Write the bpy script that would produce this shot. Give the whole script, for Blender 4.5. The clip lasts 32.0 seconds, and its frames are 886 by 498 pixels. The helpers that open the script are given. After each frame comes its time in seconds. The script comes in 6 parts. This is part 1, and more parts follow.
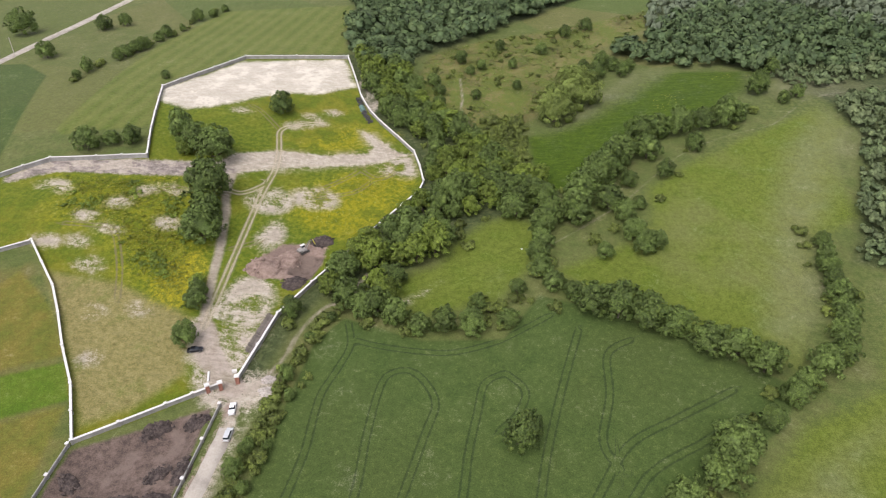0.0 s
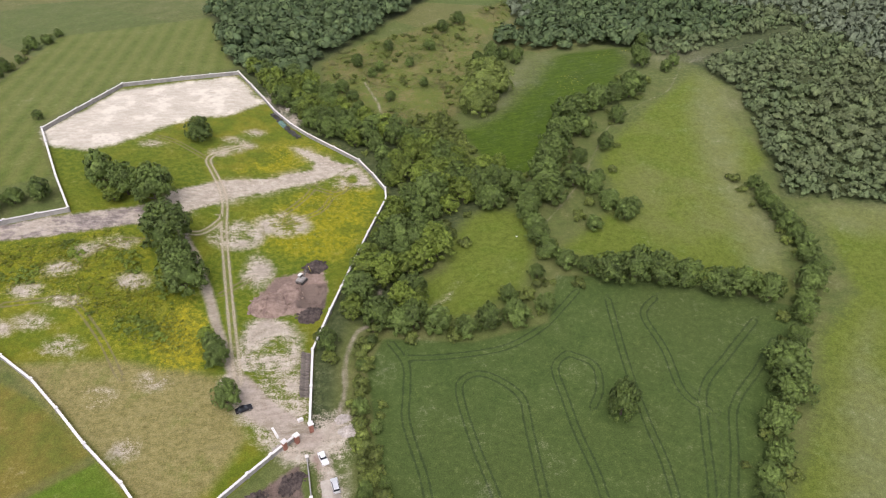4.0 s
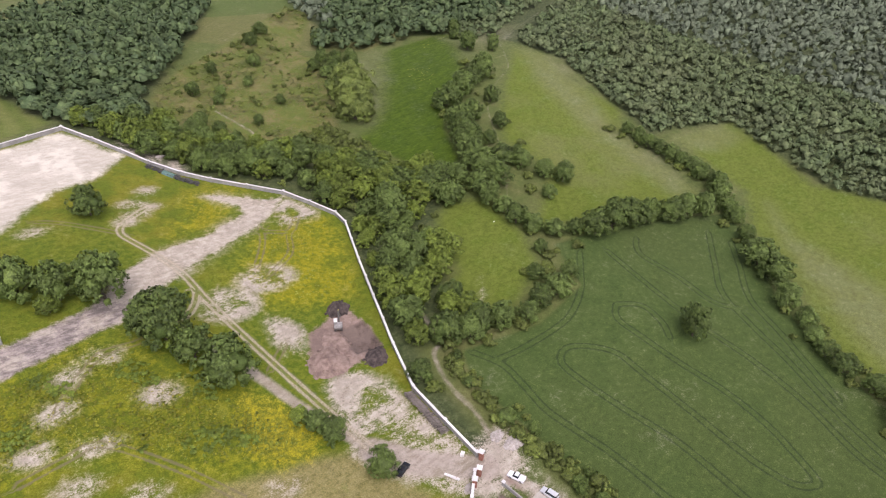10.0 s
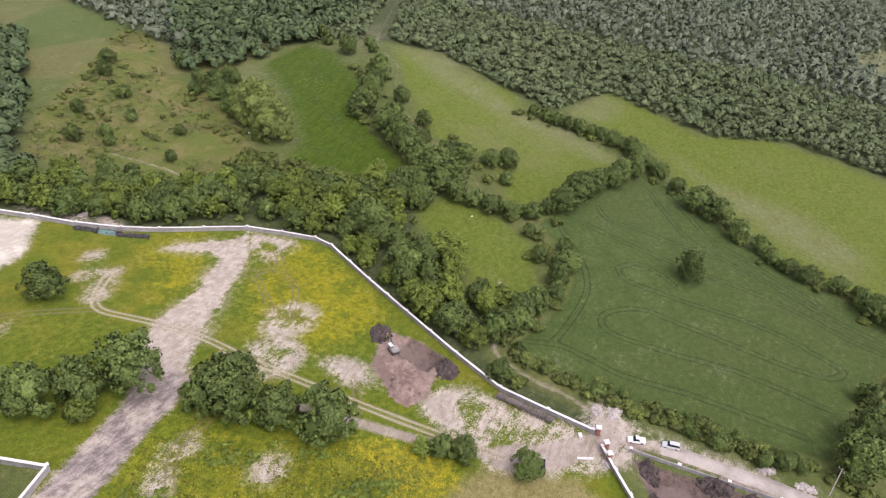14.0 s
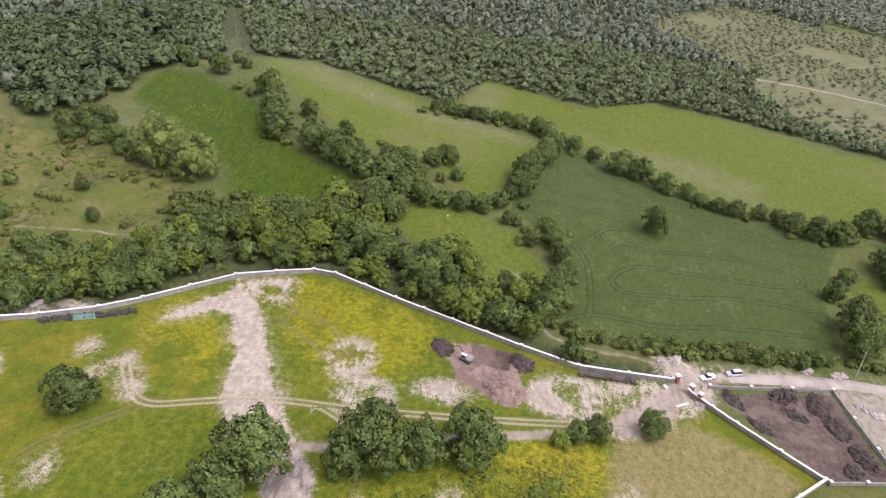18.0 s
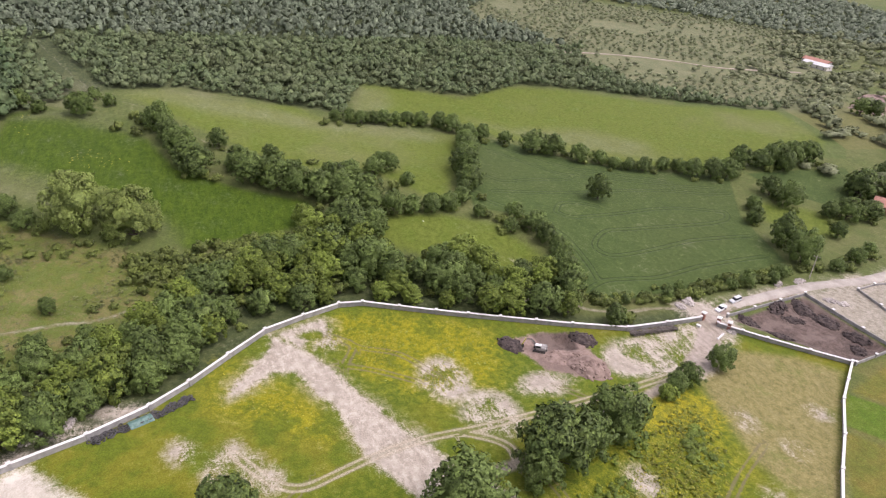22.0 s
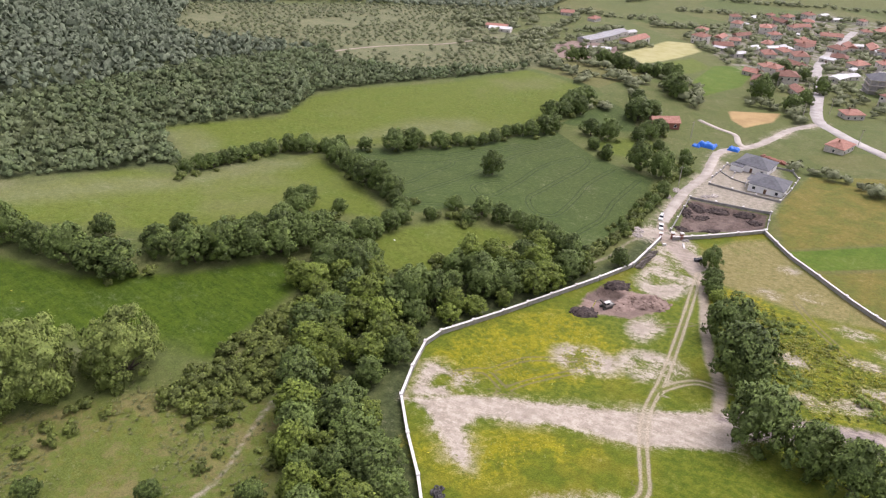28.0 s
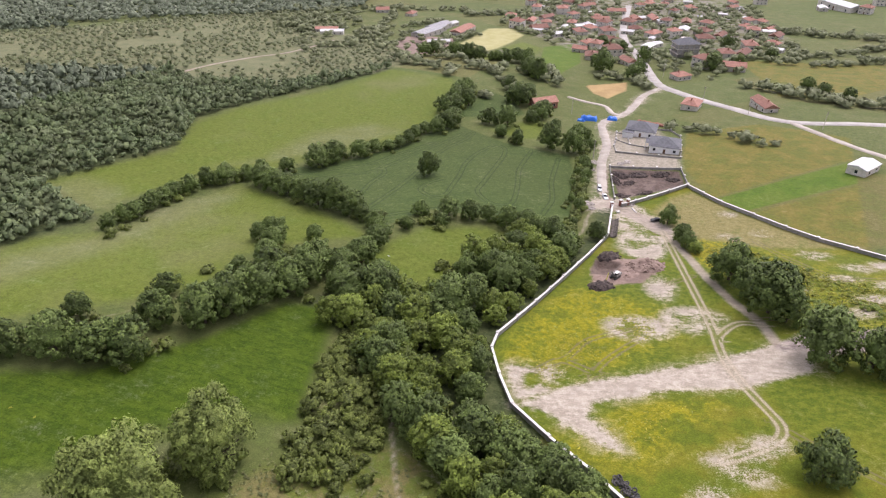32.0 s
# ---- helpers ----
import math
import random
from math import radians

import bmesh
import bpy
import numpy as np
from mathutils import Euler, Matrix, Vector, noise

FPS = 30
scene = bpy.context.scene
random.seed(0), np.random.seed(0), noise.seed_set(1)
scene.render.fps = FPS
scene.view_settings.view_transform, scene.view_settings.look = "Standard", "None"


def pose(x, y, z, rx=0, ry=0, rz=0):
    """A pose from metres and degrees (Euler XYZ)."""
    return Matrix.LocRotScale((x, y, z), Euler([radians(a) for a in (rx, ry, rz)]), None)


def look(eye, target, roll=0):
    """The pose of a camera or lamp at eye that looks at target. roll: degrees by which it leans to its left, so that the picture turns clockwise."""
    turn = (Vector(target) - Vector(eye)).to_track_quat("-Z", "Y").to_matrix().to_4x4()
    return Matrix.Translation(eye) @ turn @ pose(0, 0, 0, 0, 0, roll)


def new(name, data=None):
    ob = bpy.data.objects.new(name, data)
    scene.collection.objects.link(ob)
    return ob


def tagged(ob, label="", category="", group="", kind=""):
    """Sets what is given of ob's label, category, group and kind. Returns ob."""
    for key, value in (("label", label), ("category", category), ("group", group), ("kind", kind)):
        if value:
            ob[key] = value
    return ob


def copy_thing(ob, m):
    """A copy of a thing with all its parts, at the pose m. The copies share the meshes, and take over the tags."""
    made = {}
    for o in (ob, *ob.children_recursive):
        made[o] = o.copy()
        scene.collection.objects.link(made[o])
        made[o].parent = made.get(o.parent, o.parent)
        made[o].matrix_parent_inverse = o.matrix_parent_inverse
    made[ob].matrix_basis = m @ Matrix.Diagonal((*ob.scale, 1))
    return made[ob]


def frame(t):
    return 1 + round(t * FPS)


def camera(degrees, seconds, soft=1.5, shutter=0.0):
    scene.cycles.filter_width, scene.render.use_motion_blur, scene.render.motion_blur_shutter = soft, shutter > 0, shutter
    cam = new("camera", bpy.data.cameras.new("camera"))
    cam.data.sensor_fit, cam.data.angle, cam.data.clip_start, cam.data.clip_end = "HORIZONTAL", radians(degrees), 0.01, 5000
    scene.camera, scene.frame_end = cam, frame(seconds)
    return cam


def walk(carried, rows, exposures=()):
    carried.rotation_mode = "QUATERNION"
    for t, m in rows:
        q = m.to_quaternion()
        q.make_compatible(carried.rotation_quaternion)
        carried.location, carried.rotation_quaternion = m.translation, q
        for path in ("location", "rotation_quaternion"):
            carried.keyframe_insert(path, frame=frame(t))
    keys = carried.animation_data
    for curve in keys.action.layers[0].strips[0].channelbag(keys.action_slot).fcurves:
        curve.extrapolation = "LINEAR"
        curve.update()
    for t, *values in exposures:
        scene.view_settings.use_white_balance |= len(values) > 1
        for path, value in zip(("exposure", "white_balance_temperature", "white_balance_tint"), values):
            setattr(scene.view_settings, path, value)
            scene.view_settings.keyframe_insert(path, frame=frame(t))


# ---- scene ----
cam = camera(68.54, 32.0, soft=1.2)
PATH = [
    (0.0, 33.59, -0.81, 119.71, 57.85, 0.0, 10.97),
    (1.0, 18.70, -2.74, 119.79, 57.82, 0.0, 5.85),
    (2.0, 3.96, -3.32, 119.87, 57.80, 0.0, 0.80),
    (3.0, -10.64, -2.60, 119.96, 57.77, 0.0, -4.22),
    (4.0, -25.11, -0.60, 120.04, 57.75, 0.0, -9.25),
    (5.0, -39.39, 2.68, 120.12, 57.73, 0.0, -14.31),
    (6.0, -53.42, 7.26, 120.20, 57.70, 0.0, -19.41),
    (7.0, -67.12, 13.12, 120.28, 57.68, 0.0, -24.56),
    (8.0, -80.37, 20.28, 120.36, 57.65, 0.0, -29.77),
    (9.0, -93.05, 28.73, 120.44, 57.63, 0.0, -35.04),
    (10.0, -105.03, 38.42, 120.52, 57.60, 0.0, -40.36),
    (11.0, -116.16, 49.32, 120.60, 57.58, 0.0, -45.75),
    (12.0, -126.31, 61.37, 120.68, 57.56, 0.0, -51.20),
    (13.0, -135.35, 74.47, 120.76, 57.53, 0.0, -56.69),
    (14.0, -143.14, 88.52, 120.84, 57.51, 0.0, -62.25),
    (15.0, -149.56, 103.42, 120.92, 57.48, 0.0, -67.86),
    (16.0, -154.51, 119.02, 121.00, 57.46, 0.0, -73.52),
    (17.0, -157.89, 135.19, 121.08, 57.44, 0.0, -79.23),
    (18.0, -159.62, 151.75, 121.16, 57.41, 0.0, -85.00),
    (19.0, -159.64, 168.55, 121.24, 57.39, 0.0, -90.83),
    (20.0, -157.91, 185.38, 121.32, 57.36, 0.0, -96.71),
    (21.0, -154.40, 202.05, 121.40, 57.34, 0.0, -102.64),
    (22.0, -149.11, 218.36, 121.48, 57.32, 0.0, -108.62),
    (23.0, -142.09, 234.08, 121.56, 57.29, 0.0, -114.64),
    (24.0, -133.42, 248.99, 121.64, 57.27, 0.0, -120.68),
    (25.0, -123.22, 262.87, 121.72, 57.24, 0.0, -126.73),
    (26.0, -111.66, 275.50, 121.80, 57.22, 0.0, -132.76),
    (27.0, -98.98, 286.70, 121.88, 57.19, 0.0, -138.73),
    (28.0, -85.48, 296.31, 121.96, 57.17, 0.0, -144.58),
    (29.0, -71.49, 304.25, 122.04, 57.15, 0.0, -150.26),
    (30.0, -57.45, 310.47, 122.13, 57.12, 0.0, -155.69),
    (31.0, -43.79, 315.04, 122.21, 57.10, 0.0, -160.76),
    (32.0, -31.02, 318.09, 122.29, 57.07, 0.0, -165.36),
]
LIGHT = [(0.0, -0.11, 6430, 17), (6.0, -0.15, 6400, 22), (14.0, -0.03, 6320, 27), (20.0, 0.03, 6370, 27), (32.0, 0.07, 6400, 25)]
walk(cam, [(t, pose(*row)) for t, *row in PATH], LIGHT)
# ---- light and world ----
world = bpy.data.worlds.new("overcast_sky")
scene.world = world
world.use_nodes = True
wn = world.node_tree.nodes
wl = world.node_tree.links
wn.clear()
sky = wn.new("ShaderNodeTexSky")
sky.sky_type = 'NISHITA'
sky.sun_disc = False
sky.sun_elevation = radians(58)
sky.sun_rotation = radians(200)
sky.dust_density = 4.0
grey = wn.new("ShaderNodeHueSaturation")
grey.inputs["Saturation"].default_value = 0.25
back = wn.new("ShaderNodeBackground")
back.inputs["Strength"].default_value = 0.275
wout = wn.new("ShaderNodeOutputWorld")
wl.new(sky.outputs[0], grey.inputs["Color"])
wl.new(grey.outputs[0], back.inputs["Color"])
wl.new(back.outputs[0], wout.inputs[0])

sun_data = bpy.data.lights.new("sun", 'SUN')
sun_data.energy = 0.85
sun_data.angle = radians(35)
sun_data.color = (1.0, 0.96, 0.9)
sun = new("sun", sun_data)
sun.matrix_world = look((-80, -220, 400), (0, 0, 0))
scene.view_settings.exposure = 0.15

# ---- the lie of the land ----
# centre and height of the gentle swells and hollows
SWELLS = ((-110, 150, -0.12), (-60, 110, -6.38), (-60, 170, 1.39), (-70, 235, 1.09), (-30, 200, -5.84),
          (0, 150, -3.5), (20, 100, -2.0), (20, 260, -6.49), (70, 200, -2.89), (80, 120, 0.22),
          (120, 160, -6.87), (140, 240, 0.38), (180, 100, 1.43), (-80, 300, -0.04), (60, 330, -2.64),
          (-20, 0, -5.5), (60, -60, 3.43), (-150, 220, 3.8), (45, 215, 3.23), (95, 245, 2.29),
          (15, 195, -2.15), (50, 160, 2.74), (80, 90, -4.99))


def land(x, y):
    """Height of the undisturbed ground; level far out."""
    x, y = np.clip(np.asarray(x, float), -900, 900), np.clip(np.asarray(y, float), -900, 900)
    z = (5.03 - 0.36 * x / 200 + 9.18 * y / 200 + 5.61 * (x / 300) ** 2 / (1 + (x / 500) ** 2) + 26.36 * np.tanh(y / 400)
         + 3.84 * (x / 300) * np.tanh(y / 300))
    for a, b, h in SWELLS:
        z = z + h * np.exp(-((x - a) ** 2 + (y - b) ** 2) / 4608.0)
    return z


def inside(poly, x, y):
    """Signed distance to a polygon's edge, positive inside."""
    x, y = np.asarray(x, float), np.asarray(y, float)
    best = np.full(x.shape, 1e9)
    odd = np.zeros(x.shape, bool)
    for (x0, y0), (x1, y1) in zip(poly, poly[1:] + poly[:1]):
        dx, dy = x1 - x0, y1 - y0
        s = np.clip(((x - x0) * dx + (y - y0) * dy) / (dx * dx + dy * dy + 1e-9), 0, 1)
        best = np.minimum(best, np.hypot(x - x0 - s * dx, y - y0 - s * dy))
        cross = (y0 > y) != (y1 > y)
        if dy:
            odd ^= cross & (x < x0 + (y - y0) * dx / dy)
    return np.where(odd, best, -best)


def along(line, x, y):
    """Distance to a polyline."""
    x, y = np.asarray(x, float), np.asarray(y, float)
    best = np.full(x.shape, 1e9)
    for (x0, y0), (x1, y1) in zip(line, line[1:]):
        dx, dy = x1 - x0, y1 - y0
        s = np.clip(((x - x0) * dx + (y - y0) * dy) / (dx * dx + dy * dy + 1e-9), 0, 1)
        best = np.minimum(best, np.hypot(x - x0 - s * dx, y - y0 - s * dy))
    return best


def beside(lines, x, y):
    """Signed distance to the nearest of several polylines: its sign is the side."""
    x, y = np.asarray(x, float), np.asarray(y, float)
    best = np.full(x.shape, 1e9)
    for line in lines:
        for (x0, y0), (x1, y1) in zip(line, line[1:]):
            dx, dy = x1 - x0, y1 - y0
            s = np.clip(((x - x0) * dx + (y - y0) * dy) / (dx * dx + dy * dy + 1e-9), 0, 1)
            off = np.hypot(x - x0 - s * dx, y - y0 - s * dy) * np.where(dx * (y - y0) - dy * (x - x0) < 0, -1, 1)
            best = np.where(np.abs(off) < np.abs(best), off, best)
    return best


def smooth_line(line, step=1.5):
    """A rounded polyline through the given points."""
    p = np.array(line, float)
    out = []
    for i in range(len(p) - 1):
        a, b, c, d = p[max(i - 1, 0)], p[i], p[i + 1], p[min(i + 2, len(p) - 1)]
        n = max(2, int(np.hypot(*(c - b)) / step))
        for k in range(n):
            s = k / n
            out.append(tuple(0.5 * ((2 * b) + (c - a) * s + (2 * a - 5 * b + 4 * c - d) * s * s + (3 * b - a - 3 * c + d) * s ** 3)))
    return out + [tuple(p[-1])]


# ---- the plan ----
WALL_EAST = [(-38.2, 105.7), (-37.9, 116.6), (-37.5, 128.8), (-32.8, 142.9), (-26.1, 160.9), (-20.1, 176.8), (-12.8, 194.8),
             (-12.5, 201.0), (-16.0, 210.6), (-20.4, 220.2), (-29.0, 228.9), (-37.7, 236.9), (-44.4, 244.1), (-50.9, 254.0),
             (-56.0, 265.0), (-61.5, 276.5), (-67.6, 289.0)]
WALL_NORTH = [(-67.6, 289.0), (-90.1, 282.5), (-111.9, 275.7), (-118.8, 259.0), (-129.2, 234.2), (-115.8, 202.3), (-108.2, 186.0),
              (-123.7, 180.1), (-138.1, 175.6), (-143.8, 169.3), (-160.0, 150.0)]
WALL_SOUTH = [(-41.6, 102.7), (-46.4, 98.4), (-50.9, 94.2), (-58.3, 87.0), (-65.2, 80.3)]
WALL_WEST = [(-65.2, 80.3), (-75.6, 94.6), (-85.0, 104.8), (-93.0, 114.5), (-100.5, 123.0), (-117.6, 137.6), (-134.0, 122.0)]
PIT = [(-40.5, 96.3), (-36.8, 67.5), (-63.2, 64.8), (-64.8, 78.6)]
PIT_WALL = [(-38.8, 97.0), (-36.0, 66.5), (-63.8, 63.6), (-65.6, 79.4)]
STRIP = [(-20.8, 219.4), (-28.5, 212.2), (-33.9, 209.4), (-44.3, 203.8), (-60.6, 196.8), (-70.0, 191.0), (-76.1, 187.4), (-81.1, 189.4), (-82.9, 198.8), (-72.9, 203.4), (-66.1, 206.2), (-52.2, 208.9),
         (-42.8, 212.9), (-37.1, 215.9), (-36.6, 220.0), (-41.0, 225.0), (-43.4, 229.4), (-38.5, 228.3), (-33.1, 224.3), (-27.2, 221.0)]
STRIP_ARM = [(-21.5, 217.5), (-17.4, 209.2), (-16.6, 205.8), (-19.8, 204.6), (-24.6, 204.8), (-26.0, 206.6), (-21.6, 208.4), (-22.5, 213.0), (-25.2, 210.2), (-29.2, 213.2)]
STRIP_WEST = [(-82.0, 194.5), (-91.0, 189.3), (-108.0, 184.8), (-138.6, 176.0), (-147.1, 164.2), (-145.3, 161.0), (-132.7, 170.6), (-112.5, 174.6),
              (-101.5, 177.4), (-92.8, 180.2), (-82.0, 183.0), (-76.0, 188.5)]
PAD = [(-129.0, 234.0), (-111.9, 272.0), (-88.3, 280.8), (-68.3, 287.3), (-56.3, 262.4), (-69.4, 250.4), (-82.9, 246.9),
       (-94.7, 234.4), (-102.9, 226.4), (-112.0, 220.8), (-124.7, 224.3)]
GATE_YARD = [(-52.0, 139.8), (-43.5, 133.3), (-41.9, 120.5), (-37.4, 106.8), (-30.0, 106.0), (-31.0, 98.0), (-40.0, 98.0), (-46.0, 102.5), (-51.1, 110.1),
             (-56.9, 121.8)]
FLOWERS = [
    [(-24.4, 212.1), (-15.3, 200.3), (-27.8, 168.0), (-36.1, 165.9), (-50.0, 170.0), (-54.0, 186.0), (-42.0, 200.0)],
    [(-31.0, 231.0), (-46.0, 232.0), (-60.0, 212.0), (-52.0, 212.0), (-40.0, 219.0)],
    [(-111.1, 172.6), (-99.7, 175.2), (-88.0, 174.4), (-76.5, 157.3), (-66.7, 141.3), (-65.6, 128.3), (-78.9, 131.8), (-90.8, 141.0),
     (-103.5, 150.2)],
    [(-71.1, 148.5), (-62.6, 129.8), (-72.7, 126.8), (-87.9, 144.3)],
    [(-131.7, 169.1), (-91.7, 181.6), (-74.7, 148.5), (-68.9, 127.9), (-86.5, 134.5), (-100.2, 151.2), (-119.1, 148.2)],
]
DRY = [(-106.9, 128.3), (-86.9, 129.6), (-67.9, 125.9), (-58.6, 122.0), (-52.1, 104.8), (-58.4, 92.2), (-67.0, 84.9), (-82.5, 102.9)]
# bare spots: x, y, half-width, half-height
SPOTS = ((-92.4, 226.9, 2.4, 1.4), (-46.5, 183.5, 7.5, 5.5), (-60.0, 177.5, 7.5, 6), (-53.0, 161.0, 3.5, 6.5), (-97.5, 134.3, 3.2, 2.2), (-85.2, 157.0, 3.4, 2.6),
         (-74.0, 123.0, 3, 2.2), (-101.3, 150.1, 3.5, 2.2), (-114.3, 139.7, 3.4, 2.2), (-104.5, 161.4, 3.2, 2.2), (-127.9, 163.7, 5, 3),
         (-92.0, 173.0, 3.5, 2.5), (-99.5, 170.5, 3, 2.5), (-48.0, 136.0, 5, 7), (-86.0, 118.0, 2.5, 2), (-106.0, 142.0, 3, 2),
         (-77.0, 104.0, 2, 1.5), (-28.0, 206.5, 3.5, 3), (-110.5, 153.0, 3, 2), (-64.0, 232.0, 3.5, 2), (-58.0, 238.0, 2.5, 2), (-69.5, 223.5, 2.6, 2.2), (-65.5, 226.6, 3.2, 2.0), (-61.0, 229.6, 2.6, 1.8), (-48.5, 257.5, 2.0, 4.0), (-43.5, 249.5, 1.8, 3.5), (-53.5, 268.0, 2.0, 4.5))
EXCAVATION = [(-48.5, 158.6), (-38.5, 163.6), (-33.1, 161.1), (-32.5, 152.0), (-36.5, 142.6), (-50.1, 141.2), (-54.4, 149.1)]
TRACKS = [
    [(-38.5, 102.6), (-48.2, 110.8), (-55.2, 120.5), (-61.6, 138.5), (-65.0, 150.5), (-70.6, 167.0), (-74.9, 176.5), (-77.3, 188.0)],
    [(-55.2, 120.5), (-56.6, 129.5), (-58.8, 143.5), (-61.9, 165.0), (-63.9, 180.5), (-64.8, 193.5), (-67.2, 203.5), (-70.2, 211.5), (-72.4, 217.8),
     (-71.0, 221.8), (-66.5, 225.6), (-60.5, 229.4)],
    [(-64.6, 186.0), (-67.5, 181.0), (-71.0, 178.0), (-75.5, 178.5)],
]
FAINT = [
    [(-24.5, 205.0), (-30.4, 199.2), (-34.8, 190.9), (-44.7, 184.5)],
    [(-36.2, 206.2), (-38.6, 200.2), (-42.9, 193.6), (-46.0, 189.7)],
    [(-25.0, 205.4), (-28.9, 200.8), (-37.3, 204.8)],
    [(-74.5, 176.0), (-84.0, 174.0), (-93.0, 173.0), (-104.0, 162.0)],
    [(-55.0, 158.0), (-62.0, 152.0)],
    [(-89.8, 232.0), (-84.7, 229.3), (-78.1, 223.6), (-73.6, 219.5)],
    [(-114.3, 148.1), (-105.5, 149.6), (-99.3, 149.7), (-89.6, 137.2), (-82.6, 124.7)],
]
LANE = [(-33.2, 104.2), (-30.2, 114.5), (-29.4, 125.5), (-26.0, 135.0), (-21.5, 138.2), (-18.6, 150.5)]
CLEARING_PATH = [(-8.8, 136.3), (-5.8, 139.3), (-1.3, 142.8), (3.9, 149.3)]
VILLAGE_ROAD = [(-40.5, 103.0), (-36.0, 100.0), (-34.2, 91.4), (-33.2, 76.0), (-32.7, 60.1), (-33.8, 37.0), (-30.6, 4.5), (-40.9, -13.0),
                (-46.3, -30.3), (-50.0, -46.0), (-58.0, -62.0), (-63.0, -68.0)]
YARD_ROAD = [(-10.1, -34.2), (-19.8, -28.9), (-29.9, -25.1), (-34.5, -14.0), (-38.5, -9.5)]
FAR_ROAD = [(-223.3, 200.1), (-223.0, 280.3), (-222.2, 314.6), (-221.3, 420.0)]
MAIN_ROAD = [(-260.0, -16.0), (-159.2, -12.0), (-117.7, -7.6), (-95.1, -27.7), (-69.2, -57.4), (-57.6, -79.9), (-48.2, -153.3), (-37.9, -221.0),
             (-36.8, -308.4), (-40.0, -420.0)]
SIDE_ROAD = [(-200.0, 110.0), (-144.0, 38.7), (-133.7, 24.3), (-124.3, 6.9), (-117.2, -7.2)]
HILL_ROAD = [(201.0, 28.0), (198.3, -13.4), (188.3, -47.0), (175.6, -74.4), (168.8, -131.5)]
CROP = [(94.4, 124.0), (88.4, 111.9), (66.5, 91.4), (53.7, 72.0), (37.7, 34.0), (9.6, 51.4), (-18.7, 57.3), (-23.7, 82.8), (-24.4, 121.6), (-19.4, 131.6), (3.5, 125.9), (24.3, 128.9),
        (32.1, 146.3), (46.8, 143.3), (72.0, 135.0)]
CROP_TWO = [(38.8, 24.6), (34.5, -23.0), (18.4, -16.5), (7.8, 6.0), (20.2, 18.6)]
MEADOW_UPPER = [(133.4, 246.0), (124.1, 220.6), (124.0, 193.6), (107.8, 177.6), (96.1, 129.7), (61.3, 141.8), (35.9, 156.9), (48.2, 165.3), (60.0, 174.1), (64.3, 184.9),
                (63.9, 201.3), (78.7, 217.2), (97.8, 233.9), (112.9, 245.7), (126.8, 258.3)]
MEADOW_EAST = [(153.7, 156.9), (149.0, 141.9), (134.2, 112.6), (143.4, 84.9), (137.0, 56.3), (110.0, 8.2), (94.3, -41.4), (57.5, -34.2), (48.8, -22.3), (53.1, 6.4),
               (43.9, 25.7), (48.3, 47.7), (58.9, 71.5), (76.6, 88.5), (94.2, 113.5), (113.3, 126.3), (126.6, 164.7)]
MEADOW_MID = [(111.9, 294.6), (116.4, 282.9), (103.4, 256.9), (66.3, 240.0), (51.0, 221.0), (41.1, 200.6), (28.9, 198.4), (24.9, 213.9), (20.7, 237.7),
              (36.4, 247.8), (47.2, 264.7), (65.3, 294.5), (82.2, 296.3)]
SCRUB = [(70.0, 378.8), (76.4, 363.9), (46.4, 323.8), (44.1, 291.2), (29.4, 265.8), (20.5, 249.9), (5.9, 238.8), (-8.1, 238.3), (-14.8, 249.0), (-24.3, 262.7), (-32.2, 284.7), (-31.8, 303.8), (-11.8, 325.6)]
CLEARING = [(30.9, 178.5), (29.0, 159.8), (20.0, 142.5), (2.2, 135.3), (-9.7, 137.5), (-7.7, 151.3), (2.0, 156.9), (3.9, 165.9), (11.6, 178.8), (20.1, 183.3)]
STRIPED = [(-149.8, 194.7), (-161.4, 284.6), (-155.9, 344.8), (-89.6, 367.5), (-70.1, 295.9), (-114.7, 281.1), (-133.1, 238.8), (-118.5, 204.7),
           (-145.2, 191.5)]
WOOD_NORTH = [(-88.0, 372.0), (-60.0, 420.0), (40.0, 440.0), (30.0, 390.0), (-14.0, 332.0), (-34.0, 303.0), (-44.0, 286.0), (-58.0, 283.0), (-72.0, 305.0)]
HILLSIDE = [(133.3, 262.1), (137.6, 237.5), (125.9, 194.5), (118.9, 172.6), (131.6, 169.5), (154.0, 158.0), (145.0, 130.0), (136.0, 106.0), (146.5, 76.8),
            (138.2, 48.5), (120.0, 9.0), (98.0, -34.0), (96.0, -62.0), (180.0, -110.0), (420.0, -80.0), (520.0, 120.0), (520.0, 480.0), (90.0, 480.0), (70.0, 345.0),
            (100.0, 312.0)]
BELT = [(-63.0, 292.0), (-41.3, 284.2), (-27.8, 258.2), (-12.0, 242.6), (1.4, 229.3), (6.0, 221.0), (14.0, 214.0), (25.0, 205.0), (37.9, 199.1), (29.0, 185.4), (14.0, 182.0), (3.2, 168.1),
        (-8.4, 152.0), (-10.0, 138.0), (-22.0, 135.1), (-29.0, 142.0), (-22.5, 160.0), (-16.5, 176.0), (-9.3, 194.0), (-9.0, 201.5), (-12.0, 212.0), (-16.5, 222.5), (-25.5, 231.5), (-34.0, 240.0), (-40.0, 247.5), (-46.0, 257.0), (-52.0, 268.0), (-58.5, 282.0)]
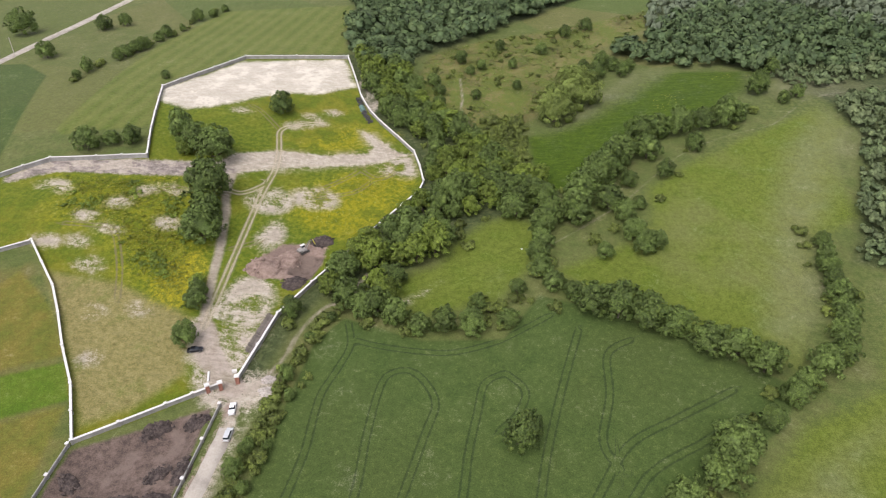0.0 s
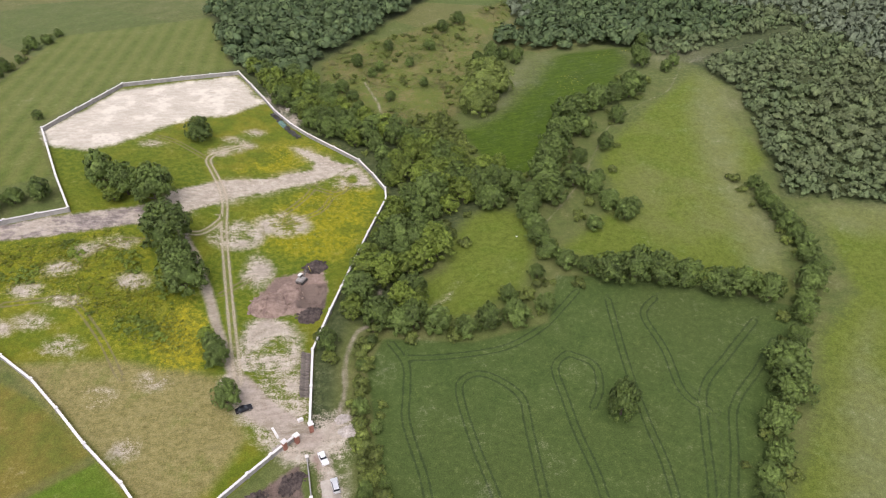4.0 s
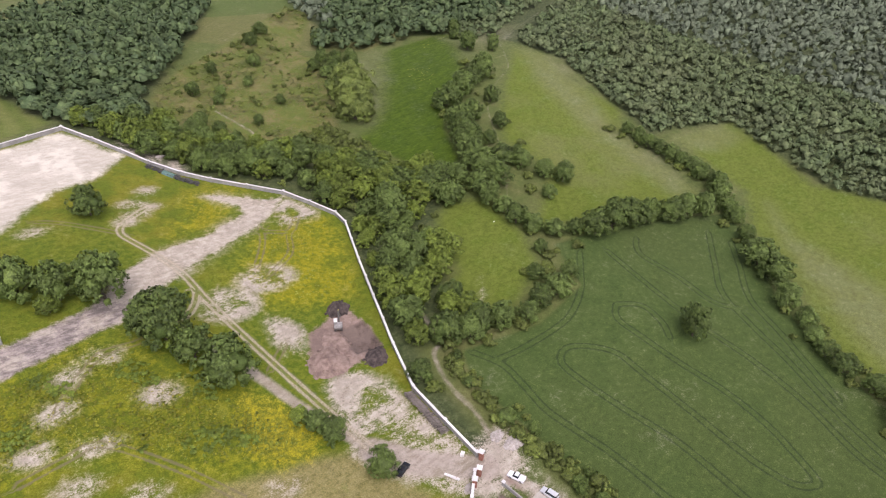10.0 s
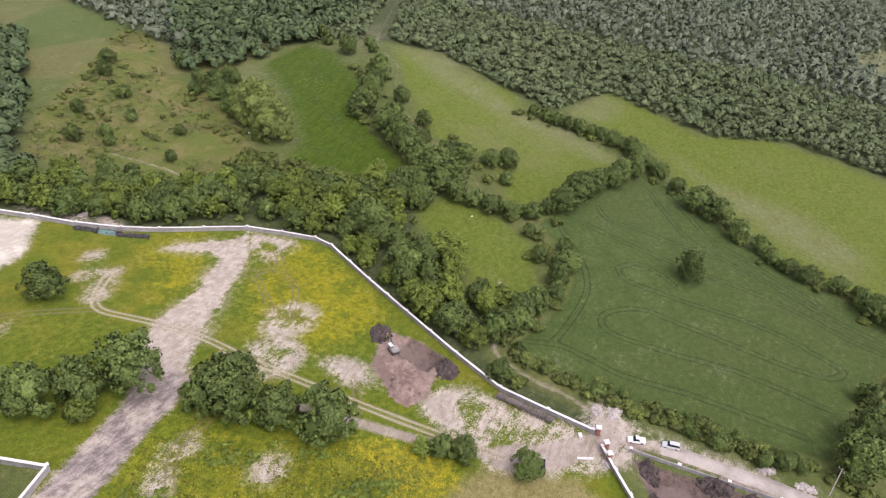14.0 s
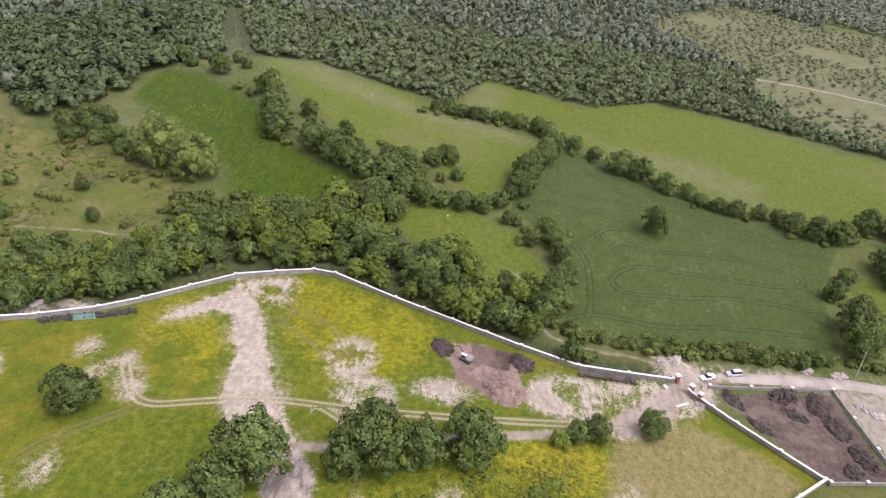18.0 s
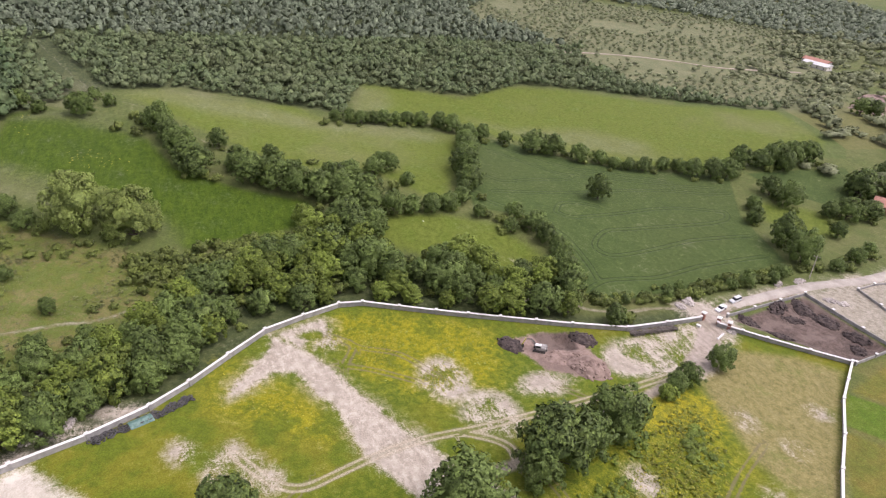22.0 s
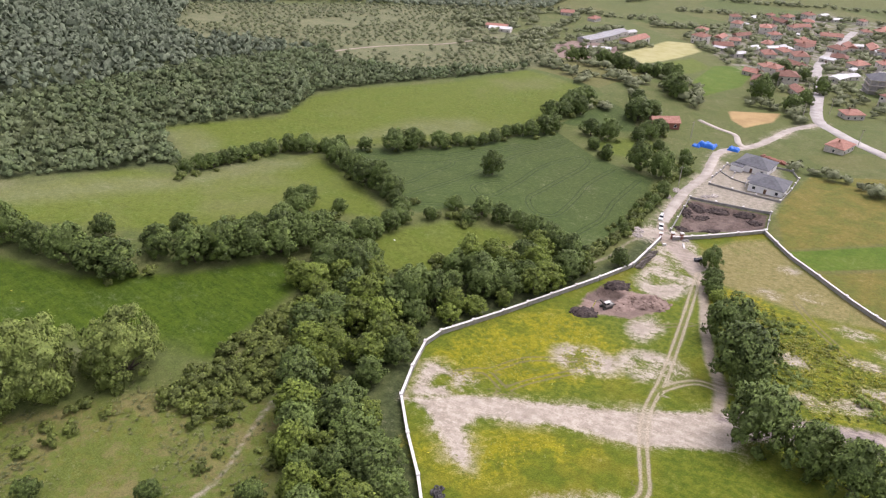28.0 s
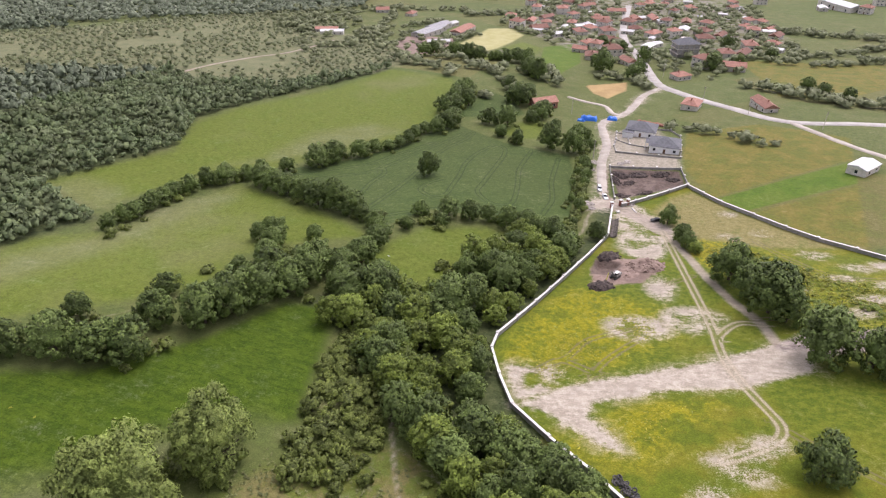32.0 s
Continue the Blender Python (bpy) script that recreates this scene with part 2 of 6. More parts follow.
TRAMLINES = [
    [(35.5, 139.1), (27.3, 131.7), (21.6, 127.2), (10.5, 122.5), (-5.0, 122.5), (-15.0, 124.0)],
    [(43.0, 134.3), (39.6, 113.4), (37.5, 95.9), (36.6, 82.7), (33.3, 67.8), (27.7, 53.7), (25.9, 44.1)],
    [(25.9, 117.7), (21.6, 113.9), (21.2, 105.3), (20.9, 94.1), (21.4, 82.0), (19.7, 69.9), (15.9, 59.7), (14.1, 55.8), (12.3, 55.6), (9.0, 58.9),
     (8.0, 67.8), (9.3, 82.1), (10.5, 97.0), (11.1, 106.2), (6.8, 112.8), (2.0, 115.5), (-2.4, 113.1), (-3.1, 106.3), (-2.2, 93.9), (-0.6, 81.0),
     (-1.2, 69.9), (-2.4, 58.1)],
    [(-17.4, 129.3), (-14.6, 121.7), (-15.3, 113.7), (-16.6, 105.5), (-15.9, 97.8), (-14.6, 88.8), (-14.4, 79.2), (-14.6, 62.8)],
    [(79.0, 121.0), (65.8, 110.8), (55.1, 102.0), (49.3, 90.3), (44.2, 77.7), (38.5, 66.0), (34.8, 57.6), (30.5, 45.4)],
    [(80.4, 113.7), (71.4, 105.7), (59.4, 95.7), (52.6, 83.4), (46.4, 72.8), (40.4, 62.5)],
    [(56.0, 133.0), (50.4, 127.4), (50.8, 114.7), (49.3, 101.6), (52.6, 95.6)],
    [(26.8, 100.7), (30.3, 105.8), (31.4, 112.9), (26.7, 117.3)],
]
FIELD_GREEN = [(-73.3, 91.3), (-130.4, 46.5), (-125.3, 70.8), (-80.0, 102.3)]
FIELD_BROWN = [(-64.7, 59.9), (-69.1, 15.6), (-102.7, -1.7), (-137.4, 13.4), (-130.9, 43.8), (-73.4, 89.3)]
FIELD_OLIVE = [(-82.5, 103.6), (-124.9, 73.0), (-113.5, 126.5), (-97.9, 117.5)]
GREEN_TWO = [(18.0, 37.3), (10.2, 21.5), (0.1, 9.4), (-9.4, 23.2), (-7.1, 37.5), (5.6, 43.5)]
BRAMBLE = [(16.4, 253.5), (18.0, 245.7), (20.9, 230.1), (22.8, 206.0), (12.0, 206.0), (7.1, 213.0), (3.7, 235.3), (3.5, 246.9), (8.6, 250.4)]
THIN_SCRUB = [(289.6, 60.4), (390.3, -23.5), (259.9, -304.0), (101.7, -33.2), (130.0, 5.0), (208.5, 20.7)]
THIN_SLOPE = [(252.3, -20.9), (276.7, -112.0), (225.4, -180.8), (138.8, -150.8), (84.4, -67.5), (102.9, -31.5), (139.6, 15.0), (181.8, 25.0)]
SCRUB_TRAIL = [(-14.0, 285.0), (-10.0, 268.0), (-8.5, 257.4), (-3.8, 247.3), (-0.2, 238.4), (3.1, 230.0)]
SCRUB_FORK = [(-2.0, 238.5), (-8.0, 242.5), (-13.8, 246.3), (-19.9, 250.7), (-24.0, 258.0)]
HEDGE_PATH = [(33.0, 168.0), (41.5, 177.0), (49.0, 185.0), (57.0, 195.0), (66.5, 209.5), (77.0, 224.0), (93.0, 236.0), (108.5, 244.0), (119.0, 257.0), (126.0, 266.0), (145.0, 276.0), (171.0, 287.0), (201.0, 299.0)]
# grass gone pale and dry along the foot of the hill
BUFF = [
    [(128.5, 254.0), (138.0, 240.4), (123.5, 211.6), (110.0, 181.3), (107.5, 155.8), (93.0, 131.5), (90.0, 143.9), (96.4, 171.5), (103.0, 201.1), (110.2, 226.0)],
    [(112.0, 118.0), (99.1, 103.0), (97.0, 86.8), (92.6, 68.0), (74.0, 50.0), (58.0, 52.0), (66.0, 69.0), (79.0, 85.9), (86.0, 96.0)],
    [(150.0, 160.0), (147.0, 148.0), (131.0, 150.0), (124.0, 158.0), (127.0, 165.0)],
    [(56.5, 299.4), (78.0, 297.5), (62.0, 274.0), (43.0, 250.0), (27.0, 239.0), (49.0, 274.8)],
    [(118.0, 291.0), (138.6, 292.0), (152.0, 281.0), (126.0, 266.0), (108.0, 268.0)],
    [(116.0, 284.0), (106.0, 262.0), (98.0, 256.0), (90.0, 252.0), (104.0, 276.0), (108.0, 292.0)],
]
PALE_FIELD = [(80.0, -128.0), (79.0, -170.0), (74.0, -237.0), (56.0, -245.0), (41.0, -215.0), (45.0, -179.0), (51.0, -143.0), (64.0, -104.0)]
PALE_GREEN = [(51.0, -93.0), (49.0, -144.0), (37.0, -183.0), (18.0, -159.0), (22.0, -126.0), (38.0, -100.0)]
BRIGHT_GREEN = [(19.0, -167.0), (-5.0, -194.0), (-11.0, -116.0), (3.0, -62.0), (14.0, -100.0)]
FARM_YARD = [(126.0, -136.0), (126.0, -171.0), (110.0, -179.0), (88.0, -181.0), (82.0, -145.0), (88.0, -101.0), (100.0, -96.0)]
PASTURE_EAST = [(-114.0, -160.0), (-122.0, -60.0), (-150.0, -58.0), (-200.0, -110.0), (-209.0, -168.0), (-159.0, -164.0)]
OCHRE_FIELD = [(-18.0, -59.0), (-41.0, -73.0), (-41.0, -56.0), (-31.5, -38.0), (-23.0, -46.0)]
FIELD_WEST = [(-65.9, 78.4), (-86.8, 105.0), (-112.9, 130.0), (-160.0, 90.0), (-137.9, 59.5), (-110.0, 48.8), (-64.5, 33.9)]
COMPOUND = WALL_EAST + WALL_NORTH[1:] + [(-134.0, 122.0), (-117.6, 137.6), (-100.5, 123.0), (-85.0, 104.8), (-65.2, 80.3)]


DIG = [(-33.6, 155.2), (-34.4, 145.2), (-41.8, 146.2), (-41.0, 154.8)]
FIELD_DARK = [(-223.0, 250.0), (-209.5, 253.0), (-188.0, 240.0), (-171.0, 204.0), (-156.0, 172.0), (-175.0, 150.0), (-230.0, 170.0)]
SITE = [(-34.8, 66.0), (-34.6, 36.0), (-36.4, 18.2), (-44.2, 12.0), (-56.0, 12.0), (-63.5, 36.0), (-64.0, 62.2), (-37.6, 66.3)]
YELLOW_PATCH = [(-71.0, 148.0), (-62.5, 138.0), (-62.6, 131.0), (-66.9, 125.6), (-73.6, 126.1), (-76.7, 133.7), (-75.5, 141.0)]
VILLAGE_LAND = [(60.0, -395.0), (-2.0, -506.0), (-150.0, -460.0), (-160.0, -240.0), (-110.0, -180.0), (-76.6, -230.0), (-50.0, -150.0), (-25.3, -150.1), (-3.3, -166.6), (43.5, -235.6)]


def ground_z(x, y):
    """Height of the finished ground: the land, with the dug pits in it."""
    x, y = np.asarray(x, float), np.asarray(y, float)
    z = land(x, y)
    z = z - 1.3 * np.clip(inside(PIT, x, y) / 3.0, 0, 1)
    return z - 2.0 * np.clip(inside(DIG, x, y) / 1.2, 0, 1)


def gz(x, y):
    return float(ground_z(x, y))


# ---- materials ----
def nodes_of(name):
    m = bpy.data.materials.new(name)
    m.use_nodes = True
    t = m.node_tree
    bsdf = t.nodes["Principled BSDF"]
    bsdf.inputs["Specular IOR Level"].default_value = 0.3
    return m, t.nodes, t.links, bsdf


def put(nodes, links, kind, **inputs):
    n = nodes.new(kind)
    for key, value in inputs.items():
        sock = n.inputs[int(key[1:])] if key[0] == "i" and key[1:].isdigit() else n.inputs[key]
        if isinstance(value, bpy.types.NodeSocket):
            links.new(value, sock)
        else:
            sock.default_value = value
    return n


def calc(nodes, links, op, a, b=0.0, c=0.0):
    n = nodes.new("ShaderNodeMath")
    n.operation = op
    for sock, value in zip(n.inputs, (a, b, c)):
        if isinstance(value, bpy.types.NodeSocket):
            links.new(value, sock)
        else:
            sock.default_value = value
    return n.outputs[0]


def mix(nodes, links, fac, a, b, blend='MIX'):
    n = nodes.new("ShaderNodeMix")
    n.data_type = 'RGBA'
    n.blend_type = blend
    for sock, value in ((n.inputs[0], fac), (n.inputs[6], a), (n.inputs[7], b)):
        if isinstance(value, bpy.types.NodeSocket):
            links.new(value, sock)
        else:
            sock.default_value = (*value, 1) if isinstance(value, tuple) else value
    return n.outputs[2]


def noise_tex(nodes, links, vec, scale, detail=4.0, rough=0.6):
    n = put(nodes, links, "ShaderNodeTexNoise", Vector=vec, Scale=scale, Detail=detail, Roughness=rough)
    return n.outputs["Fac"]


def step(nodes, links, value, lo, hi):
    n = nodes.new("ShaderNodeMapRange")
    n.interpolation_type = 'SMOOTHSTEP'
    links.new(value, n.inputs[0])
    n.inputs[1].default_value, n.inputs[2].default_value = lo, hi
    return n.outputs[0]


def surface(name, a, b, scale=3.0, rough=0.8, metal=0.0, bump=0.3, fine=25.0, spread=0.0, distance=0.03):
    """Plain procedural surface: two tones mixed at two scales, relief, and a shift from piece to piece."""
    m, n, l, bsdf = nodes_of(name)
    co = n.new("ShaderNodeTexCoord").outputs["Object"]
    big = noise_tex(n, l, co, scale)
    small = noise_tex(n, l, co, fine, 3.0, 0.7)
    f = calc(n, l, 'ADD', calc(n, l, 'MULTIPLY', big, 0.7), calc(n, l, 'MULTIPLY', small, 0.3))
    col = mix(n, l, step(n, l, f, 0.35, 0.65), a, b)
    if spread:
        r = n.new("ShaderNodeObjectInfo").outputs["Random"]
        v = calc(n, l, 'MULTIPLY_ADD', r, 2 * spread, 1 - spread)
        hsv = put(n, l, "ShaderNodeHueSaturation", Value=v, Color=col)
        col = hsv.outputs[0]
    l.new(col, bsdf.inputs["Base Color"])
    bsdf.inputs["Roughness"].default_value = rough
    bsdf.inputs["Metallic"].default_value = metal
    if bump:
        bp = put(n, l, "ShaderNodeBump", Strength=bump, Distance=distance, Height=f)
        l.new(bp.outputs[0], bsdf.inputs["Normal"])
    return m


def foliage(name, a, b, c, spread=0.25, grain=2.6, crisp=0.8):
    """Leaves: tone by clump, by tree and by a slow drift over the land."""
    m, n, l, bsdf = nodes_of(name)
    pos = n.new("ShaderNodeNewGeometry")
    island = pos.outputs["Random Per Island"]
    tree = n.new("ShaderNodeObjectInfo").outputs["Random"]
    drift = noise_tex(n, l, pos.outputs["Position"], 0.05, 3.0)
    patch = noise_tex(n, l, pos.outputs["Position"], 0.24, 2.0)
    fine = noise_tex(n, l, pos.outputs["Position"], 1.0, 2.0)
    leafy = noise_tex(n, l, pos.outputs["Position"], grain, 3.0, 0.7)
    col = mix(n, l, island, a, b)
    f = calc(n, l, 'ADD', calc(n, l, 'MULTIPLY', tree, 0.55), calc(n, l, 'MULTIPLY', drift, 0.45))
    col = mix(n, l, step(n, l, f, 0.3, 0.8), col, c)
    v = calc(n, l, 'MULTIPLY_ADD', tree, 2 * spread, 1 - spread)
    v = calc(n, l, 'MULTIPLY', v, calc(n, l, 'MULTIPLY_ADD', fine, 0.5, 0.75))
    v = calc(n, l, 'MULTIPLY', v, calc(n, l, 'MULTIPLY_ADD', step(n, l, leafy, 0.32, 0.68), crisp, 1 - crisp / 2))
    v = calc(n, l, 'MULTIPLY', v, calc(n, l, 'MULTIPLY_ADD', step(n, l, patch, 0.3, 0.7), 0.5, 0.75))
    hsv = put(n, l, "ShaderNodeHueSaturation", Saturation=1.0, Value=v, Color=col)
    l.new(hsv.outputs[0], bsdf.inputs["Base Color"])
    bsdf.inputs["Roughness"].default_value = 0.65
    bp = put(n, l, "ShaderNodeBump", Strength=0.9 * crisp, Distance=0.5 / grain, Height=leafy)
    l.new(bp.outputs[0], bsdf.inputs["Normal"])
    return m


def ground_material():
    m, n, l, bsdf = nodes_of("grass_and_soil")
    pos = n.new("ShaderNodeNewGeometry").outputs["Position"]
    broad = noise_tex(n, l, pos, 0.018, 4.0)
    mid = noise_tex(n, l, pos, 0.12, 5.0)
    small = noise_tex(n, l, pos, 0.7, 5.0, 0.65)
    fine = noise_tex(n, l, pos, 3.2, 4.0, 0.75)
    grit = calc(n, l, 'ADD', calc(n, l, 'MULTIPLY', small, 0.55), calc(n, l, 'MULTIPLY', fine, 0.45))
    edge = calc(n, l, 'SUBTRACT', calc(n, l, 'ADD', calc(n, l, 'MULTIPLY', mid, 0.35), calc(n, l, 'ADD', calc(n, l, 'MULTIPLY', small, 0.35), calc(n, l, 'MULTIPLY', fine, 0.3))), 0.5)

    def zone(name, soft, ragged):
        a = n.new("ShaderNodeAttribute")
        a.attribute_name = name
        v = calc(n, l, 'MULTIPLY_ADD', edge, ragged, a.outputs["Fac"])
        return step(n, l, v, -soft, soft)

    def tone(f, a, b, lo=0.36, hi=0.64):
        return mix(n, l, step(n, l, f, lo, hi), a, b)

    col = tone(mid, (0.080, 0.104, 0.030), (0.114, 0.124, 0.045))
    col = mix(n, l, step(n, l, broad, 0.45, 0.7), col, tone(small, (0.070, 0.100, 0.026), (0.106, 0.118, 0.040)))
    plots = put(n, l, "ShaderNodeTexVoronoi", Vector=pos, Scale=0.013)
    plot = n.new("ShaderNodeSeparateColor")
    l.new(plots.outputs["Color"], plot.inputs[0])
    col = mix(n, l, calc(n, l, 'MULTIPLY', plot.outputs[1], 0.75), col, mix(n, l, plot.outputs[0], (0.066, 0.102, 0.024), (0.134, 0.126, 0.046)))
    col = mix(n, l, zone("striped", 1.0, 2.0), col, tone(mid, (0.080, 0.110, 0.022), (0.104, 0.128, 0.030)))
    stripes = put(n, l, "ShaderNodeTexWave", Vector=pos, Scale=0.045, Distortion=1.5)
    stripes.inputs["Detail Scale"].default_value = 0.2
    stripes.bands_direction = 'X'
    zs = calc(n, l, 'MULTIPLY', zone("striped", 1.0, 2.0), calc(n, l, 'MULTIPLY', stripes.outputs["Fac"], 0.6))
    col = mix(n, l, zs, col, (0.140, 0.148, 0.046))
    col = mix(n, l, zone("fallow", 2.0, 8.0), col, tone(mid, (0.100, 0.114, 0.030), (0.126, 0.118, 0.040)))
    col = mix(n, l, zone("brown", 1.0, 4.0), col, tone(mid, (0.100, 0.114, 0.022), (0.150, 0.130, 0.030)))
    col = mix(n, l, zone("green", 0.8, 2.5), col, tone(mid, (0.068, 0.120, 0.013), (0.088, 0.132, 0.017)))
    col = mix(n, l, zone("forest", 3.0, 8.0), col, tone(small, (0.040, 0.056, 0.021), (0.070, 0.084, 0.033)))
    thin = tone(mid, (0.120, 0.134, 0.064), (0.160, 0.164, 0.084))
    thin = mix(n, l, calc(n, l, 'MULTIPLY', step(n, l, small, 0.5, 0.62), 0.6), thin, (0.090, 0.102, 0.044))
    col = mix(n, l, zone("thin", 8.0, 22.0), col, thin)
    rough_grass = tone(calc(n, l, 'ADD', calc(n, l, 'MULTIPLY', mid, 0.6), calc(n, l, 'MULTIPLY', small, 0.4)), (0.154, 0.142, 0.056), (0.090, 0.116, 0.024), 0.42, 0.54)
    rough_grass = mix(n, l, calc(n, l, 'MULTIPLY', step(n, l, grit, 0.54, 0.64), 0.65), rough_grass, (0.056, 0.078, 0.020))
    rough_grass = mix(n, l, calc(n, l, 'MULTIPLY', step(n, l, noise_tex(n, l, pos, 0.3, 5.0, 0.7), 0.52, 0.60), 0.6), rough_grass, (0.112, 0.122, 0.026))
    col = mix(n, l, zone("scrub", 2.0, 7.0), col, rough_grass)
    mead = tone(grit, (0.088, 0.119, 0.018), (0.108, 0.134, 0.025))
    mead = mix(n, l, calc(n, l, 'MULTIPLY', step(n, l, mid, 0.45, 0.65), 0.6), mead, (0.082, 0.122, 0.014))
    mead = mix(n, l, calc(n, l, 'MULTIPLY', step(n, l, broad, 0.54, 0.72), 0.6), mead, (0.138, 0.144, 0.056))
    col = mix(n, l, zone("meadow", 3.0, 12.0), col, mead)
    lay_grass = put(n, l, "ShaderNodeMapping", Vector=pos, Rotation=(0, 0, radians(35)), Scale=(0.35, 1.4, 1.0)).outputs[0]
    swath = noise_tex(n, l, lay_grass, 0.5, 5.0, 0.7)
    lush = tone(calc(n, l, 'ADD', calc(n, l, 'MULTIPLY', grit, 0.4), calc(n, l, 'MULTIPLY', swath, 0.6)), (0.033, 0.063, 0.005), (0.061, 0.096, 0.009), 0.38, 0.62)
    lush = mix(n, l, calc(n, l, 'MULTIPLY', step(n, l, mid, 0.5, 0.66), 0.55), lush, (0.037, 0.067, 0.006))
    col = mix(n, l, zone("lush", 2.0, 8.0), col, lush)
    col = mix(n, l, calc(n, l, 'MULTIPLY', zone("buff", 6.0, 14.0), 0.45), col, tone(mid, (0.148, 0.150, 0.072), (0.180, 0.178, 0.104)))
    crop = tone(mid, (0.046, 0.075, 0.019), (0.062, 0.092, 0.025), 0.3, 0.7)
    crop = mix(n, l, step(n, l, broad, 0.4, 0.62), crop, (0.056, 0.081, 0.022))
    crop = mix(n, l, calc(n, l, 'MULTIPLY', step(n, l, calc(n, l, 'ADD', calc(n, l, 'MULTIPLY', fine, 0.5), calc(n, l, 'MULTIPLY', small, 0.5)), 0.5, 0.66), 0.55), crop, (0.088, 0.108, 0.030))
    tram = n.new("ShaderNodeAttribute")
    tram.attribute_name = "tramline"
    off = calc(n, l, 'ABSOLUTE', calc(n, l, 'SUBTRACT', calc(n, l, 'ABSOLUTE', tram.outputs["Fac"]), 0.85))
    off = calc(n, l, 'ADD', off, calc(n, l, 'MULTIPLY', calc(n, l, 'SUBTRACT', small, 0.5), 0.35))
    by_tram = n.new("ShaderNodeAttribute")
    by_tram.attribute_name = "tram_near"
    rut = calc(n, l, 'MULTIPLY', calc(n, l, 'SUBTRACT', 1.0, step(n, l, off, 0.12, 0.36)), calc(n, l, 'SUBTRACT', 1.0, step(n, l, by_tram.outputs["Fac"], 2.4, 3.4)))
    crop = mix(n, l, calc(n, l, 'MULTIPLY', rut, 0.6), crop, (0.024, 0.040, 0.014))
    in_crop = zone("crop", 0.7, 2.2)
    col = mix(n, l, in_crop, col, crop)
    # the walled compound: yellowing grass
    comp = tone(mid, (0.090, 0.119, 0.012), (0.144, 0.145, 0.016), 0.4, 0.6)
    comp = mix(n, l, step(n, l, broad, 0.42, 0.6), comp, tone(small, (0.074, 0.111, 0.011), (0.110, 0.131, 0.015)))
    col = mix(n, l, zone("compound", 0.6, 0.8), col, comp)
    dry = tone(grit, (0.150, 0.140, 0.046), (0.202, 0.178, 0.074))
    dry = mix(n, l, calc(n, l, 'MULTIPLY', step(n, l, put(n, l, "ShaderNodeTexNoise", Vector=lay_grass, Scale=0.9, Detail=4.0, Distortion=1.6).outputs[0], 0.46, 0.60), 0.6), dry, (0.215, 0.192, 0.086))
    dry = mix(n, l, calc(n, l, 'MULTIPLY', step(n, l, mid, 0.52, 0.66), 0.6), dry, (0.120, 0.140, 0.030))
    col = mix(n, l, zone("dry", 2.0, 6.0), col, dry)
    flower = tone(calc(n, l, 'ADD', calc(n, l, 'MULTIPLY', small, 0.3), calc(n, l, 'MULTIPLY', mid, 0.7)), (0.116, 0.136, 0.012), (0.250, 0.226, 0.014), 0.42, 0.58)
    flower = mix(n, l, calc(n, l, 'MULTIPLY', step(n, l, mid, 0.48, 0.66), 0.7), flower, tone(grit, (0.094, 0.122, 0.010), (0.172, 0.176, 0.014), 0.44, 0.58))
    col = mix(n, l, calc(n, l, 'MULTIPLY', zone("flowers", 5.0, 26.0), 0.85), col, flower)
    col = mix(n, l, calc(n, l, 'MULTIPLY', zone("weedy", 3.0, 14.0), 0.7), col, tone(grit, (0.066, 0.098, 0.011), (0.150, 0.160, 0.015), 0.42, 0.6))
    col = mix(n, l, calc(n, l, 'MULTIPLY', zone("yellow", 2.5, 16.0), 0.85), col, tone(grit, (0.150, 0.156, 0.020), (0.290, 0.252, 0.020), 0.42, 0.6))
    veg = calc(n, l, 'MULTIPLY', calc(n, l, 'MULTIPLY_ADD', fine, 1.3, 0.35), calc(n, l, 'MULTIPLY_ADD', small, 0.8, 0.6))
    col = put(n, l, "ShaderNodeHueSaturation", Value=veg, Color=col).outputs[0]
    # trodden and bare soil, streaked along the way the machines drive
    lay = put(n, l, "ShaderNodeMapping", Vector=pos, Rotation=(0, 0, radians(-22)), Scale=(0.34, 1.0, 1.0)).outputs[0]
    streak = calc(n, l, 'ADD', calc(n, l, 'MULTIPLY', noise_tex(n, l, lay, 0.9, 5.0, 0.7), 0.4), calc(n, l, 'ADD', calc(n, l, 'MULTIPLY', mid, 0.25), calc(n, l, 'MULTIPLY', grit, 0.35)))
    bare = tone(streak, (0.280, 0.244, 0.192), (0.430, 0.384, 0.314), 0.42, 0.58)
    bare = mix(n, l, calc(n, l, 'MULTIPLY', step(n, l, mid, 0.52, 0.7), 0.65), bare, (0.250, 0.216, 0.170))
    bare = mix(n, l, calc(n, l, 'MULTIPLY', step(n, l, small, 0.54, 0.64), 0.35), bare, (0.500, 0.458, 0.385))
    bare = mix(n, l, calc(n, l, 'MULTIPLY', step(n, l, fine, 0.56, 0.66), 0.3), bare, (0.530, 0.486, 0.405))
    bare = mix(n, l, calc(n, l, 'MULTIPLY', step(n, l, fine, 0.42, 0.34), 0.4), bare, (0.190, 0.165, 0.120))
    ragged = calc(n, l, 'ADD', calc(n, l, 'MULTIPLY', streak, 0.45), calc(n, l, 'ADD', calc(n, l, 'MULTIPLY', mid, 0.3), calc(n, l, 'MULTIPLY', fine, 0.25)))
    patchy = calc(n, l, 'MULTIPLY', zone("spots", 2.0, 13.0), step(n, l, ragged, 0.455, 0.525))
    col = mix(n, l, patchy, col, bare)
    fringe = calc(n, l, 'MULTIPLY', zone("bare", 3.5, 14.0), step(n, l, ragged, 0.46, 0.54))
    col = mix(n, l, calc(n, l, 'MULTIPLY', fringe, 0.85), col, bare)
